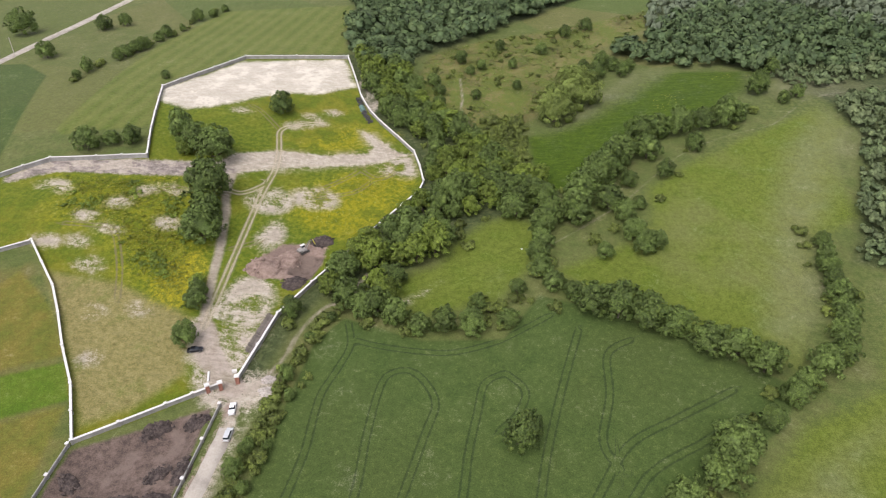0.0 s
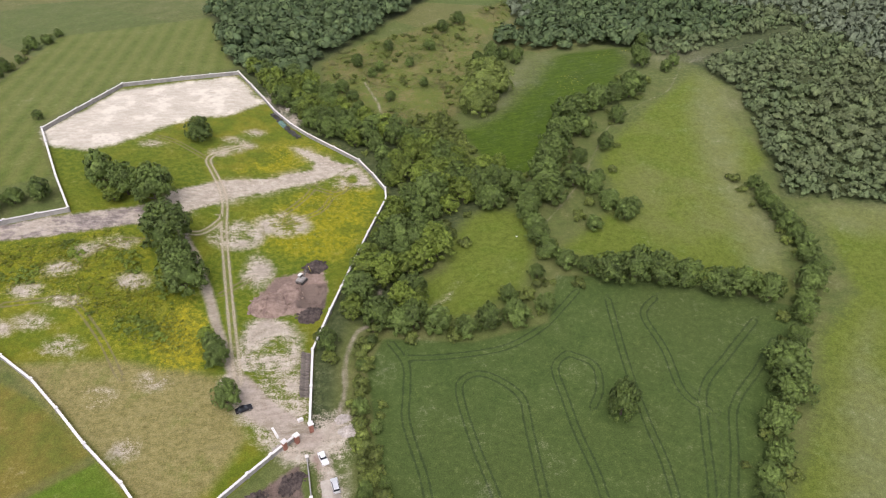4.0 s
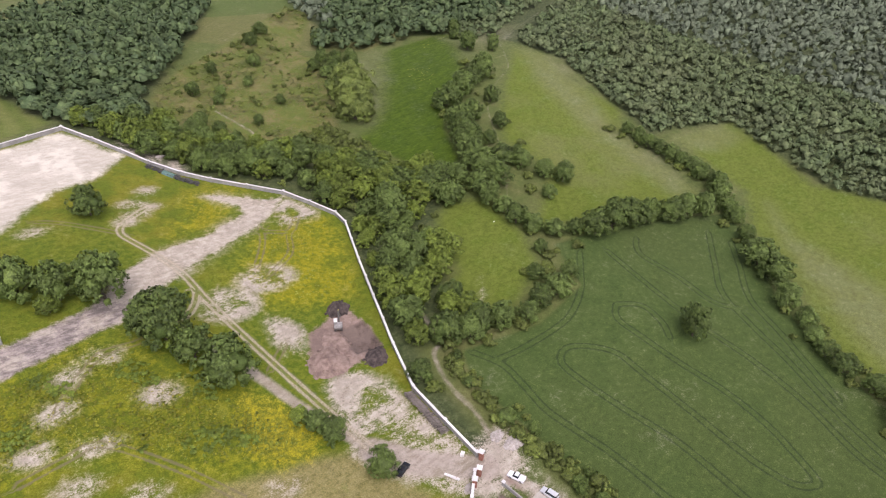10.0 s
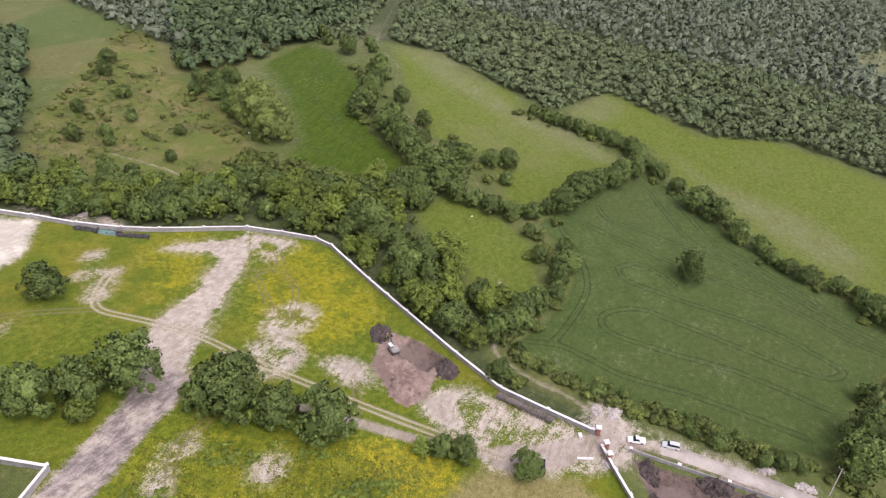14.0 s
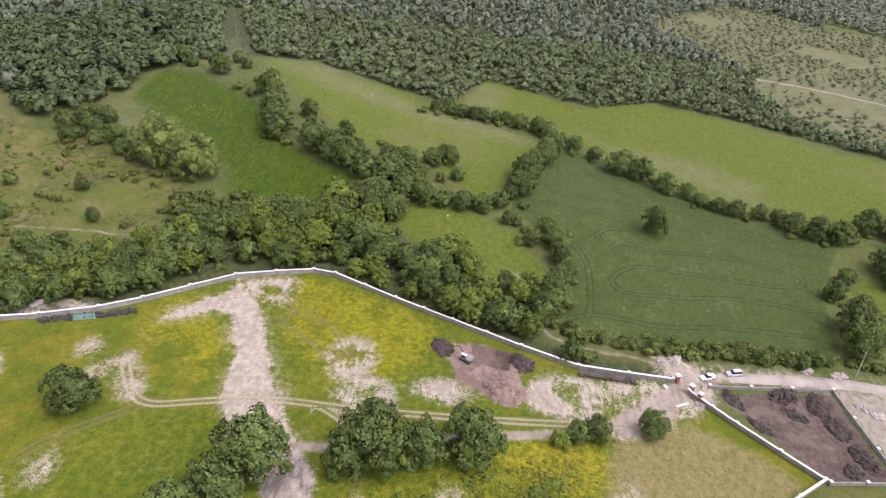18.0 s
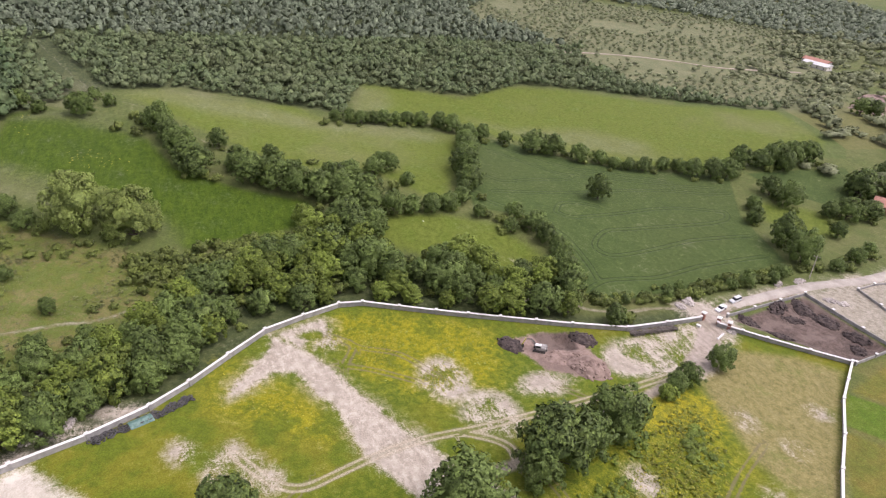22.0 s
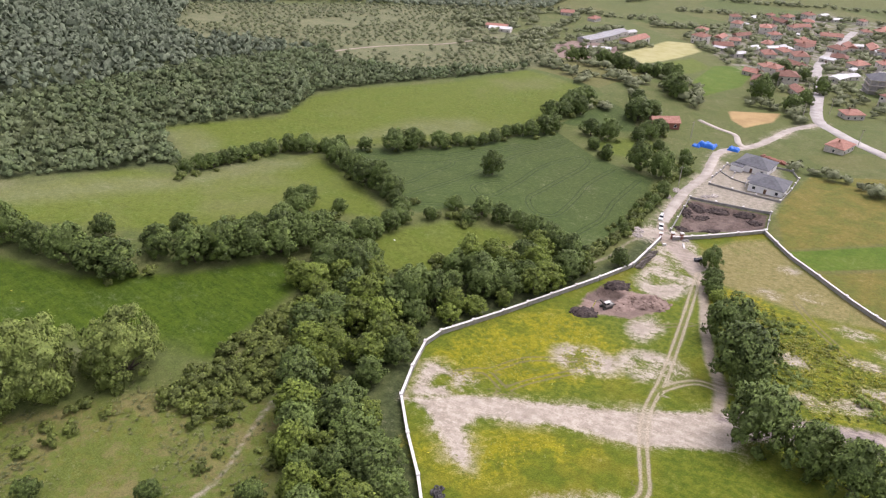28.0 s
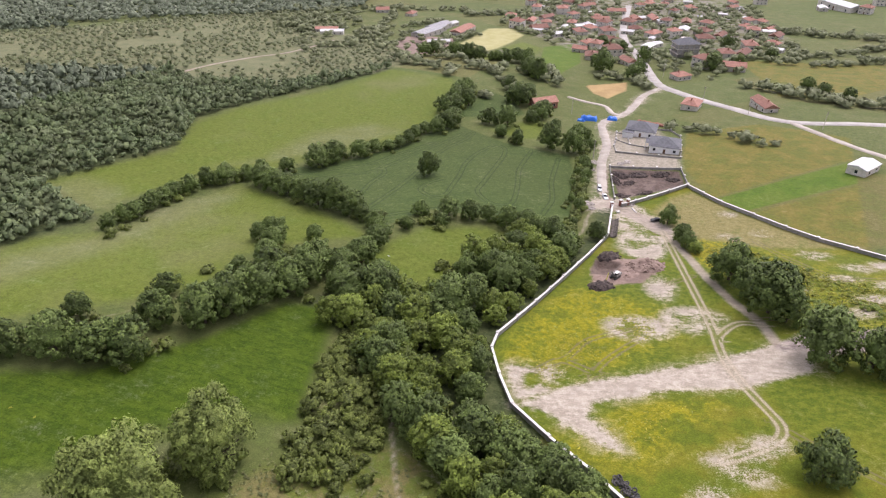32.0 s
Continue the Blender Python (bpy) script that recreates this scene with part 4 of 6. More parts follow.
def oak_blobs(rng, width, height, low):
    """Boughs on a rounded, uneven dome, over a filled heart."""
    tall = height - low
    rows = [(0, 0, low + tall * 0.46, width * 0.36), (width * 0.12, width * 0.1, low + tall * 0.6, width * 0.26), (-width * 0.12, -width * 0.08, low + tall * 0.55, width * 0.27),
            (width * 0.16, -width * 0.14, low + tall * 0.34, width * 0.25), (-width * 0.15, width * 0.16, low + tall * 0.34, width * 0.25)]
    lean = rng.rand(4) * 6.283
    for k in range(44):
        a = k * 2.399 + rng.rand() * 0.8
        s = (k + 0.5) / 44
        h = low + tall * (0.06 + 0.86 * s)
        uneven = 1 + 0.10 * math.sin(2 * a + lean[0]) + 0.08 * math.sin(3 * a + lean[1]) + 0.06 * math.sin(5 * a + 6 * s + lean[2])
        reach = width * 0.5 * math.sqrt(max(0.04, 1 - (2 * (0.10 + 0.80 * s) - 0.78) ** 2)) * (0.62 + 0.30 * rng.rand()) * uneven
        rows.append((reach * math.cos(a), reach * math.sin(a), h + 0.5 * (rng.rand() - 0.5), width * (0.085 + 0.075 * rng.rand())))
    rows.append((rng.rand() - 0.5, rng.rand() - 0.5, height - width * 0.11, width * 0.14))
    return rows


def trunk_bm(rng, height, low, width):
    bm = bmesh.new()
    r = 0.035 * height
    tube(bm, (0, 0, -0.4), (0.1, 0.05, low), r * 1.2, r * 0.8)
    tube(bm, (0.1, 0.05, low), (0.0, 0.2, height * 0.7), r * 0.8, r * 0.25)
    for k in range(5):
        a = k * 1.257 + rng.rand()
        z = low * (0.8 + 0.5 * rng.rand())
        tube(bm, (0.08, 0.05, z), (width * 0.3 * math.cos(a), width * 0.3 * math.sin(a), z + height * (0.18 + 0.14 * rng.rand())), r * 0.5, r * 0.15, 5)
    return bm


def tree_model(seed, material, width, height, low, leaves, size, label, name="tree", droop=0.0):
    """One standing tree far below the land, used as the pattern for its copies."""
    rng = np.random.RandomState(seed)
    v, f, w = crown_arrays(rng, oak_blobs(rng, width, height, low), leaves, size, base=ICO1, droop=droop, core=0.62, cores=11)
    t = thing(name, label, "tree" if name == "tree" else name)
    part("crown", mesh_from("crown", v, f, material, True, w), material, t)
    part("trunk", trunk_bm(rng, height, low, width), BARK, t)
    return t


def bush_model(seed, material, width, height, leaves, size, label):
    rng = np.random.RandomState(seed)
    rows = [(0, 0, height * 0.36, width * 0.28)]
    for k in range(10):
        a = k * 2.399 + rng.rand()
        far = width * (0.18 + 0.26 * rng.rand())
        rows.append((far * math.cos(a), far * math.sin(a), height * (0.2 + 0.5 * rng.rand() * (1 - far / width)), width * (0.09 + 0.12 * rng.rand())))
    v, f, w = crown_arrays(rng, rows, leaves, size, core=0.7, cores=6, twigs=4)
    bm = bmesh.new()
    for k in range(4):
        a = k * 1.57 + rng.rand()
        tube(bm, (0.1 * math.cos(a), 0.1 * math.sin(a), -0.3), (width * 0.2 * math.cos(a), width * 0.2 * math.sin(a), height * 0.5), 0.07, 0.03, 5)
    t = thing("bush", label, "bush")
    part("crown", mesh_from("crown", v, f, material, True, w), material, t)
    part("trunk", bm, BARK, t)
    return t


rnd = random.Random(7)


class Stand:
    """Pattern plants; the first use of a pattern moves it, later ones copy it."""

    def __init__(self, models):
        self.models, self.used = models, set()

    def plant(self, k, x, y, scale, turn, high=1.0, label="", group=""):
        k %= len(self.models)
        ob = self.models[k]
        m = pose(x, y, gz(x, y) - 0.05, 0, 0, turn)
        if k in self.used:
            ob = copy_thing(ob, m)
        else:
            self.used.add(k)
            ob.matrix_basis = m
        ob.scale = (scale * rnd.uniform(0.86, 1.16), scale * rnd.uniform(0.86, 1.16), scale * high)
        if label:
            ob["label"] = label
        if group:
            ob["group"] = group
        return ob


OAKS = Stand([tree_model(10 + i, LEAF, 10.0, 9.0, 1.1, 4600, 0.46, "broad dark green oak with a dense rounded crown") for i in range(5)])
ASHES = Stand([tree_model(30 + i, LEAF_LIGHT, 8.0, 9.0, 0.8, 4000, 0.42, "fresh light green broadleaf tree in the belt") for i in range(3)])
WILLOWS = Stand([tree_model(50 + i, LEAF_WILLOW, 11.0, 10.5, 0.3, 15000, 0.36, "pale yellowish green willow at the scrub's edge", droop=0.45) for i in range(2)])
BUSHES = Stand([bush_model(60 + i, LEAF_BUSH, 3.6, 2.6, 620, 0.36, "low dense green shrub on the grass") for i in range(4)])


def scatter(poly, gap, seed, tries=30, margin=0.0, clear=()):
    """Random places in a polygon, no two nearer than gap, none in the polygons to keep clear."""
    rng = np.random.RandomState(seed)
    p = np.array(poly)
    lo, hi = p.min(0), p.max(0)
    n = int((hi[0] - lo[0]) * (hi[1] - lo[1]) / (gap * gap) * tries)
    q = lo + rng.rand(n, 2) * (hi - lo)
    keep = inside(poly, q[:, 0], q[:, 1]) > margin
    for c in clear:
        keep &= inside(c, q[:, 0], q[:, 1]) < 1.0
    out, grid = [], {}
    for x, y in q[keep]:
        i, j = int(x // gap), int(y // gap)
        near = [g for a in (-1, 0, 1) for b in (-1, 0, 1) for g in grid.get((i + a, j + b), ())]
        if all((x - g[0]) ** 2 + (y - g[1]) ** 2 > gap * gap for g in near):
            grid.setdefault((i, j), []).append((x, y))
            out.append((float(x), float(y)))
    return out




def any_oak(x, y, wide, group, label="", high=None):
    OAKS.plant(rnd.randrange(5), x, y, wide / 10.0, rnd.uniform(0, 360), high or rnd.uniform(0.88, 1.15), label, group)


def any_bush(x, y, wide, group):
    BUSHES.plant(rnd.randrange(4), x, y, wide / 3.6, rnd.uniform(0, 360), rnd.uniform(0.8, 1.15), "", group)


# the belt along the gully
for x, y in scatter(BELT, 4.9, 1, 14):
    gap = float(along(WALL_EAST, x, y))
    if along(LANE, x, y) < 2.6 or gap < 2.4:
        continue
    pick = rnd.random()
    if gap < 4.2:
        ASHES.plant(rnd.randrange(3), x, y, rnd.uniform(0.55, 0.8), rnd.uniform(0, 360), rnd.uniform(0.85, 1.1), group="trees of the gully belt")
        continue
    if pick < 0.44:
        any_oak(x, y, rnd.uniform(6.5, 11.5), "trees of the gully belt")
    elif pick < 0.85:
        ASHES.plant(rnd.randrange(3), x, y, rnd.uniform(0.8, 1.25), rnd.uniform(0, 360), rnd.uniform(0.8, 1.0), group="trees of the gully belt")
    else:
        any_bush(x, y, rnd.uniform(3.0, 5.5), "shrubs of the gully belt")
for x, y in scatter(BRAMBLE, 2.3, 2, 10):
    any_bush(x, y, rnd.uniform(2.4, 5.4), "bramble thicket by the willows")
for x, y, w in ((-29.9, 265.2, 9), (-32.6, 243.6, 10), (-22.2, 236.8, 10), (-37.5, 251.4, 8), (12.5, 208.7, 8.5), (21.0, 190.4, 11), (22.0, 183.5, 9)):
    any_oak(x, y, w, "trees of the gully belt")


def row(group, places, bushes=0.0):
    for x, y, w in places:
        if w < 5.0:
            any_bush(x, y, w, group)
        else:
            any_oak(x, y, min(w, 12.5), group)
        for _ in range(2):
            if rnd.random() < bushes:
                any_bush(x + rnd.uniform(-5, 5), y + rnd.uniform(-5, 5), rnd.uniform(2.2, 5.0), group)


row("hedge between the two meadows", ((92.0, 243.3, 10.5), (84.0, 241.0, 9.5), (75.3, 237.7, 11.0), (67.5, 235.5, 10.0), (62.0, 232.7, 11.0), (79.9, 225.4, 7.0), (56.3, 227.8, 4.9), (63.6, 219.7, 9.0),
    (53.9, 216.1, 11.0), (50.6, 209.0, 12.0), (46.9, 203.0, 12.0), (42.8, 196.1, 11.5), (50.8, 188.9, 9.5), (40.7, 188.2, 10.5), (41.0, 181.4, 10.0), (69.0, 208.6, 7.0)), 0.5)
row("hedge between the two meadows", ((33.3, 181.5, 9.5), (30.6, 174.8, 8.5), (31.3, 168.0, 7.4), (30.5, 161.6, 7.4), (31.6, 155.3, 7.0), (35.6, 149.5, 6.7), (97.0, 247.0, 8.0), (26.0, 146.7, 5.2), (57.0, 202.0, 5.5)), 0.4)
row("small trees in the upper meadow", ((57.6, 174.4, 8.1), (61.0, 168.5, 7.6), (64.5, 171.0, 6.0), (49.5, 164.6, 5.2), (46.5, 170.7, 4.9), (55.5, 183.4, 7.5), (66.8, 195.1, 3.8), (60.0, 190.0, 5.0), (52.5, 177.5, 4.0)))
row("trees above the lush meadow", ((108.0, 271.0, 9.5), (94.9, 258.3, 4.8), (104.0, 253.0, 4.8), (112.3, 285.0, 5.5), (117.3, 291.4, 7.0), (90.0, 252.0, 4.5), (99.0, 251.0, 4.0), (116.0, 262.0, 5.0), (122.0, 268.0, 5.0)))
row("hedge above the dark crop", ((87.0, 128.0, 8.0), (80.8, 131.2, 9.0), (74.5, 132.8, 9.5), (66.5, 137.0, 9.0), (59.9, 139.5, 10.5), (53.0, 140.5, 10.5), (46.6, 142.1, 10.5), (41.0, 146.0, 6.5)), 0.3)
row("hedge along the gully track", ((25.6, 143.5, 4.7), (16.0, 139.5, 5.2), (24.8, 134.0, 5.6), (15.8, 130.9, 8.0), (8.6, 130.5, 7.5), (2.3, 129.0, 6.6), (-5.0, 132.0, 7.5), (-11.0, 134.0, 8.5), (-14.6, 133.8, 8.0), (-20.0, 137.0, 8.5), (-33.8, 130.4, 5.8), (8.8, 165.9, 4.3), (21.0, 139.0, 4.0)), 0.6)
row("hedge beside the east meadow", ((111.2, 178.3, 5.5), (110.8, 172.3, 6.0), (110.2, 167.3, 6.6), (110.5, 162.0, 6.0), (110.8, 157.4, 7.0), (110.3, 152.0, 5.5), (110.3, 147.5, 6.3), (107.6, 141.9, 6.3), (105.7, 134.5, 7.5), (100.5, 130.2, 7.4),
    (95.1, 124.3, 7.0), (91.7, 119.5, 7.0)), 0.8)
row("hedge below the east meadow", ((85.3, 111.8, 7.0), (76.4, 102.6, 11.0), (72.3, 95.4, 9.6), (64.6, 87.8, 8.0), (60.9, 80.3, 6.0), (56.0, 76.0, 5.5), (52.9, 71.3, 5.9), (50.5, 66.0, 6.0), (49.3, 58.0, 6.1), (47.0, 52.0, 6.1),
    (42.2, 48.6, 7.3), (38.9, 42.1, 8.0), (38.0, 35.2, 9.0), (45.2, 22.8, 9.4), (42.3, 15.1, 9.4), (43.3, 6.7, 9.7), (42.6, -1.8, 9.5), (41.7, -10.4, 10.0)), 0.5)
row("trees beside the crop", ((21.8, 28.0, 8.0), (13.1, 26.8, 9.8), (13.5, 42.8, 5.8), (4.8, 49.7, 6.5), (-10.0, 50.6, 11.7), (-20.2, 52.6, 11.3), (1.0, 10.5, 9.0), (13.1, -8.9, 12.0),
    (-1.1, 1.3, 9.0), (36.9, 6.3, 8.6), (10.3, -60.0, 13.0), (16.0, -68.0, 11.0), (3.4, 16.6, 7.2), (-25.8, -95.9, 12.4), (-9.3, 25.8, 6.0), (-26.8, 44.5, 5.2), (-24.0, 33.0, 6.0), (-21.0, 24.0, 5.0)), 0.7)


def hedge(line, gap, lo, hi, wide, group, bush=0.3):
    """Trees of lo to hi metres and shrubs along a line."""
    for x, y in smooth_line(line, gap):
        x, y = x + rnd.uniform(-wide, wide), y + rnd.uniform(-wide, wide)
        if rnd.random() < bush:
            any_bush(x, y, rnd.uniform(2.4, 4.6), group)
        else:
            any_oak(x, y, rnd.uniform(lo, hi), group)


hedge([(-23.0, 131.1), (-26.6, 114.4), (-27.2, 97.7), (-26.6, 85.7), (-26.8, 75.2), (-24.0, 60.0), (-25.0, 50.0)], 1.3, 2.6, 5.0, 1.3, "roadside hedge", 0.8)
hedge([(-22.0, 110.0), (-23.5, 97.7), (-23.4, 80.7), (-23.0, 66.0)], 3.2, 2.4, 3.4, 0.7, "roadside hedge", 0.9)

# trees inside the walls
for x, y, w, k in ((-76.3, 230.3, 8.2, 0), (-84.9, 192.0, 11.6, 1), (-93.6, 195.6, 9.5, 2), (-101.0, 199.2, 11.0, 3), (-78.0, 172.0, 13.0, 4), (-74.9, 163.0, 8.5, 1),
                   (-71.2, 153.3, 10.6, 0), (-61.8, 131.4, 5.0, 3), (-60.4, 127.0, 5.7, 4), (-56.8, 114.2, 6.4, 0), (-81.0, 176.5, 8.0, 2)):
    OAKS.plant(k, x, y, w / 10 * 1.08, 70 * k + 15, 1.12, "dark green oak standing alone in the compound" if w < 9 else "large dark oak in the compound grove")
ASHES.plant(0, -75.9, 166.6, 0.85, 40, label="light green young tree among the compound oaks")
ASHES.plant(1, -63.9, 135.4, 0.55, 80, 0.8, label="light green young tree at the edge of the weeds")
ASHES.plant(2, -97.0, 192.0, 0.7, 10, 0.8, label="light green young tree among the compound oaks")
# single trees in the fields
for x, y, w, k in ((32.2, 97.4, 8.2, 1), (-130.1, 185.0, 9.0, 1), (-117.5, 192.5, 7.5, 2), (-124.0, 190.0, 5.5, 0), (-239.4, 290.4, 14.0, 3), (-203.8, 261.0, 8.5, 0), (-133.7, 244.4, 4.0, 1), (-203.0, 304.0, 8.0, 2), (-196.0, 312.0, 7.0, 4)):
    OAKS.plant(k, x, y, w / 10, 50 * k, 1.3 if x > 0 else 1.0, "single dark oak standing in the open field")
hedge([(-172.0, 235.0), (-169.0, 262.0), (-165.0, 292.0), (-158.0, 345.0)], 5.0, 4.0, 7.5, 2.0, "northern field hedge", 0.5)
WILLOWS.plant(0, 37.6, 266.0, 1.78, 0, 0.9).location.z -= 0.8
WILLOWS.plant(1, 30.0, 251.0, 1.55, 120, 0.92).location.z -= 0.6
# scrub on the rough pasture
low_scrub, small_scrub = [], []
for x, y in scatter(SCRUB, 2.5, 5, 8, 0.5):
    if along(SCRUB_TRAIL, x, y) > 1.6 and along(SCRUB_FORK, x, y) > 1.2 and noise.noise(Vector((x * 0.05, y * 0.05, 3.0))) > -0.2 and rnd.random() < 0.8:
        w = rnd.choice((0.6, 0.8, 0.9, 1.0, 1.2, 1.3, 1.9, 2.0, 2.1, 2.2, 2.3, 2.35, 2.8, 3.4))
        if w > 2.4:
            any_bush(x, y, w, "scrub on the rough pasture")
        elif w > 1.8:
            small_scrub.append((x, y))
        else:
            low_scrub.append((x, y))
for x, y, w in ((-20.0, 268.0, 5.5), (-10.0, 290.0, 5.0), (-6.0, 296.0, 4.5), (40.0, 300.0, 6.0), (56.0, 322.0, 7.0), (-18.0, 258.0, 5.0), (-24.0, 275.0, 6.0), (-4.0, 268.0, 4.6), (8.0, 300.0, 5.0), (20.0, 318.0, 5.5), (-16.0, 300.0, 6.0), (30.0, 340.0, 6.0), (0.0, 318.0, 5.5), (40.0, 350.0, 7.0), (12.0, 280.0, 4.4)):
    any_oak(x, y, w, "scrub on the rough pasture")
# the gap in the woods above the lush meadow, and the trees at its corner
WOOD_GAP = [(118.0, 257.0), (124.0, 266.0), (145.0, 276.0), (171.0, 287.0), (201.0, 299.0)]
for x, y, w in ((52.8, 301.3, 6.5), (57.2, 294.3, 6.0), (46.1, 293.9, 7.0), (43.4, 284.6, 7.5), (36.9, 279.3, 6.5), (48.0, 306.0, 7.0), (60.0, 301.0, 5.5), (41.0, 291.0, 5.5)):
    any_oak(x, y, w, "trees above the lush meadow")


WOOD_EAST = [(50.6, 318.0), (67.0, 305.0), (97.0, 299.5), (120.0, 295.0), (137.0, 297.0), (160.0, 302.0), (185.0, 318.0), (173.5, 340.0), (144.0, 382.5), (97.7, 367.9), (70.3, 338.0)]


# ---- woods, as one mass each ----
def wood(name, places, lo, hi, material, label, leaves, seed, tall=0.8, boughs=4, category="woodland", lift=0.35, core=0.8, leaf=0.2):
    rng = np.random.RandomState(seed)
    kinds = []
    for i in range(6):
        r = np.random.RandomState(seed + 20 + i)
        rows = [(0, 0, 0.45, 0.36)] + [(0.3 * math.cos(a * 1.26 + i), 0.3 * math.sin(a * 1.26 + i), 0.3 + 0.35 * r.rand(), 0.17 + 0.12 * r.rand()) for a in range(boughs)]
        kinds.append(crown_arrays(r, rows, leaves, leaf, core=core, base=ICO0, twigs=3))
    verts, faces, facing, at = [], [], [], 0
    px = np.array([p[0] for p in places])
    py = np.array([p[1] for p in places])
    pz = ground_z(px, py)
    for x, y, z in zip(px, py, pz):
        v, f, w = kinds[rng.randint(6)]
        s, a = lo + (hi - lo) * rng.rand() ** 1.1, rng.uniform(0, 6.283)
        c, d = math.cos(a), math.sin(a)
        verts.append(np.c_[(v[:, 0] * c - v[:, 1] * d) * s + x, (v[:, 0] * d + v[:, 1] * c) * s + y, v[:, 2] * s * tall * rng.uniform(0.75, 1.25) + z - 0.1])
        facing.append(np.c_[w[:, 0] * c - w[:, 1] * d, w[:, 0] * d + w[:, 1] * c, w[:, 2] + lift] / (0.85 + lift))
        faces.append(f + at)
        at += len(v)
    verts, faces, facing = np.concatenate(verts), np.concatenate(faces), np.concatenate(facing)
    p, q, r = (verts[faces[:, j]] for j in range(3))
    sprays = np.tile(np.arange(len(kinds[0][1])) >= (boughs + 1) * len(ICO0[1]), len(places))
    away = ((np.cross(q - p, r - p) * facing[faces[:, 0]]).sum(1) < 0) & sprays
    faces[away] = faces[away][:, ::-1]
    me = mesh_from(name, verts, faces, material, True, facing)
    return tagged(new(name, me), label, category, kind="stuff")


near_hill = [p for p in scatter(HILLSIDE, 2.75, 9, 8, clear=(THIN_SLOPE, WOOD_EAST)) if p[0] < 210 and p[1] < 330 and along(WOOD_GAP, *p) > 6 and along(HILL_ROAD, *p) > 3]
far_hill = [p for p in scatter(HILLSIDE, 4.4, 10, 6, clear=(THIN_SCRUB, THIN_SLOPE, WOOD_EAST)) if not (p[0] < 210 and p[1] < 330) and along(HILL_ROAD, *p) > 3]
thin_hill = scatter(THIN_SCRUB, 3.9, 12, 6, clear=(THIN_SLOPE,)) + scatter(THIN_SLOPE, 4.1, 14, 6)
thin_hill = [p for p in thin_hill if along(HILL_ROAD, *p) > 5.5 and noise.noise(Vector((p[0] * 0.02, p[1] * 0.02, 1.0))) + rnd.uniform(-0.25, 0.25) > -0.24]
beyond = scatter([(345.0, -150.0), (410.0, -30.0), (560.0, -60.0), (560.0, -420.0), (240.0, -420.0), (215.0, -300.0), (270.0, -230.0)], 6.5, 13, 6)
wood("hillside_scrub", near_hill, 2.0, 6.0, LEAF_HILL_HAZE, "dense grey-green scrub oak covering the hillside, haze tint in its leaf colour", 90, 100, 1.1, 4, core=0.7, leaf=0.18, lift=0.45)
wood("hillside_scrub", far_hill, 3.2, 7.6, LEAF_FAR_HAZE, "dense grey-green scrub oak on the far hillside, haze tint in its leaf colour", 44, 200, 1.1, 3, core=0.74, leaf=0.24, lift=0.45)
wood("hillside_scrub", thin_hill, 1.4, 4.6, LEAF_HILL_HAZE, "scattered scrub on the pale far slope", 28, 400, 0.8, 3, core=0.9, leaf=0.2)
wood("woodland", beyond, 6.0, 10.0, LEAF_FAR_HAZE, "green woodland beyond the slope, haze put into its leaf colour", 60, 500)
wood("woodland", [p for p in scatter(WOOD_NORTH, 5.6, 11, 7) + scatter(WOOD_EAST, 6.0, 22, 8) if along(WOOD_GAP, *p) > 8.0], 7.0, 12.0, LEAF_WOOD_HAZE, "dark green broadleaf wood north of the walled site", 360, 300, 0.9, leaf=0.12, boughs=8, lift=0.35, core=0.7)


def tufts(name, places, lo, hi, material, label, seed, blades=6):
    """Low weeds: sprays of a few bent leaves, as one mass."""
    rng = np.random.RandomState(seed)
    n = len(places) * blades
    c = np.repeat(np.array([(x, y, gz(x, y)) for x, y in places]), blades, axis=0)
    s = np.repeat(rng.uniform(lo, hi, len(places)), blades)[:, None]
    a = rng.rand(n) * 6.283
    out = np.c_[np.cos(a), np.sin(a), np.zeros(n)]
    side = np.c_[-np.sin(a), np.cos(a), np.zeros(n)]
    up = np.array([0, 0, 1.0])
    r = rng.rand(n, 1)
    p0 = c + out * s * (0.5 * r - 0.2) - side * s * 0.22 + up * s * 0.25
    p1 = c + out * s * (0.5 * r - 0.2) + side * s * 0.22 + up * s * 0.25
    p2 = c + out * s * (0.5 + 0.8 * r) + up * s * (0.35 + 0.5 * (1 - r))
    v = np.stack([p1, p0, p2], 1).reshape(-1, 3)
    way = np.repeat(np.c_[(rng.rand(n, 2) - 0.5) * 0.9, np.ones(n)], 3, axis=0)
    me = mesh_from(name, v, np.arange(n * 3).reshape(-1, 3), material, True, way / np.linalg.norm(way, axis=1)[:, None])
    return tagged(new(name, me), label, "weeds", kind="stuff")


low_scrub += [(x + rnd.uniform(-2.5, 2.5), y + rnd.uniform(-2.5, 2.5)) for x, y in low_scrub * 4]
wood("scrub", small_scrub, 0.9, 2.4, LEAF_BUSH, "low rounded bushes dotted over the rough pasture", 110, 620, 0.6, 3)
spread = random.Random(12)
low_scrub += [(x + spread.uniform(-4, 4), y + spread.uniform(-4, 4)) for x, y in low_scrub * 4]
tufts("low_scrub", low_scrub, 0.16, 0.6, SCRUB_LEAF, "low scattered scrub on the rough pasture", 9, 12)
bloom, weeds, seen = [], [], set()
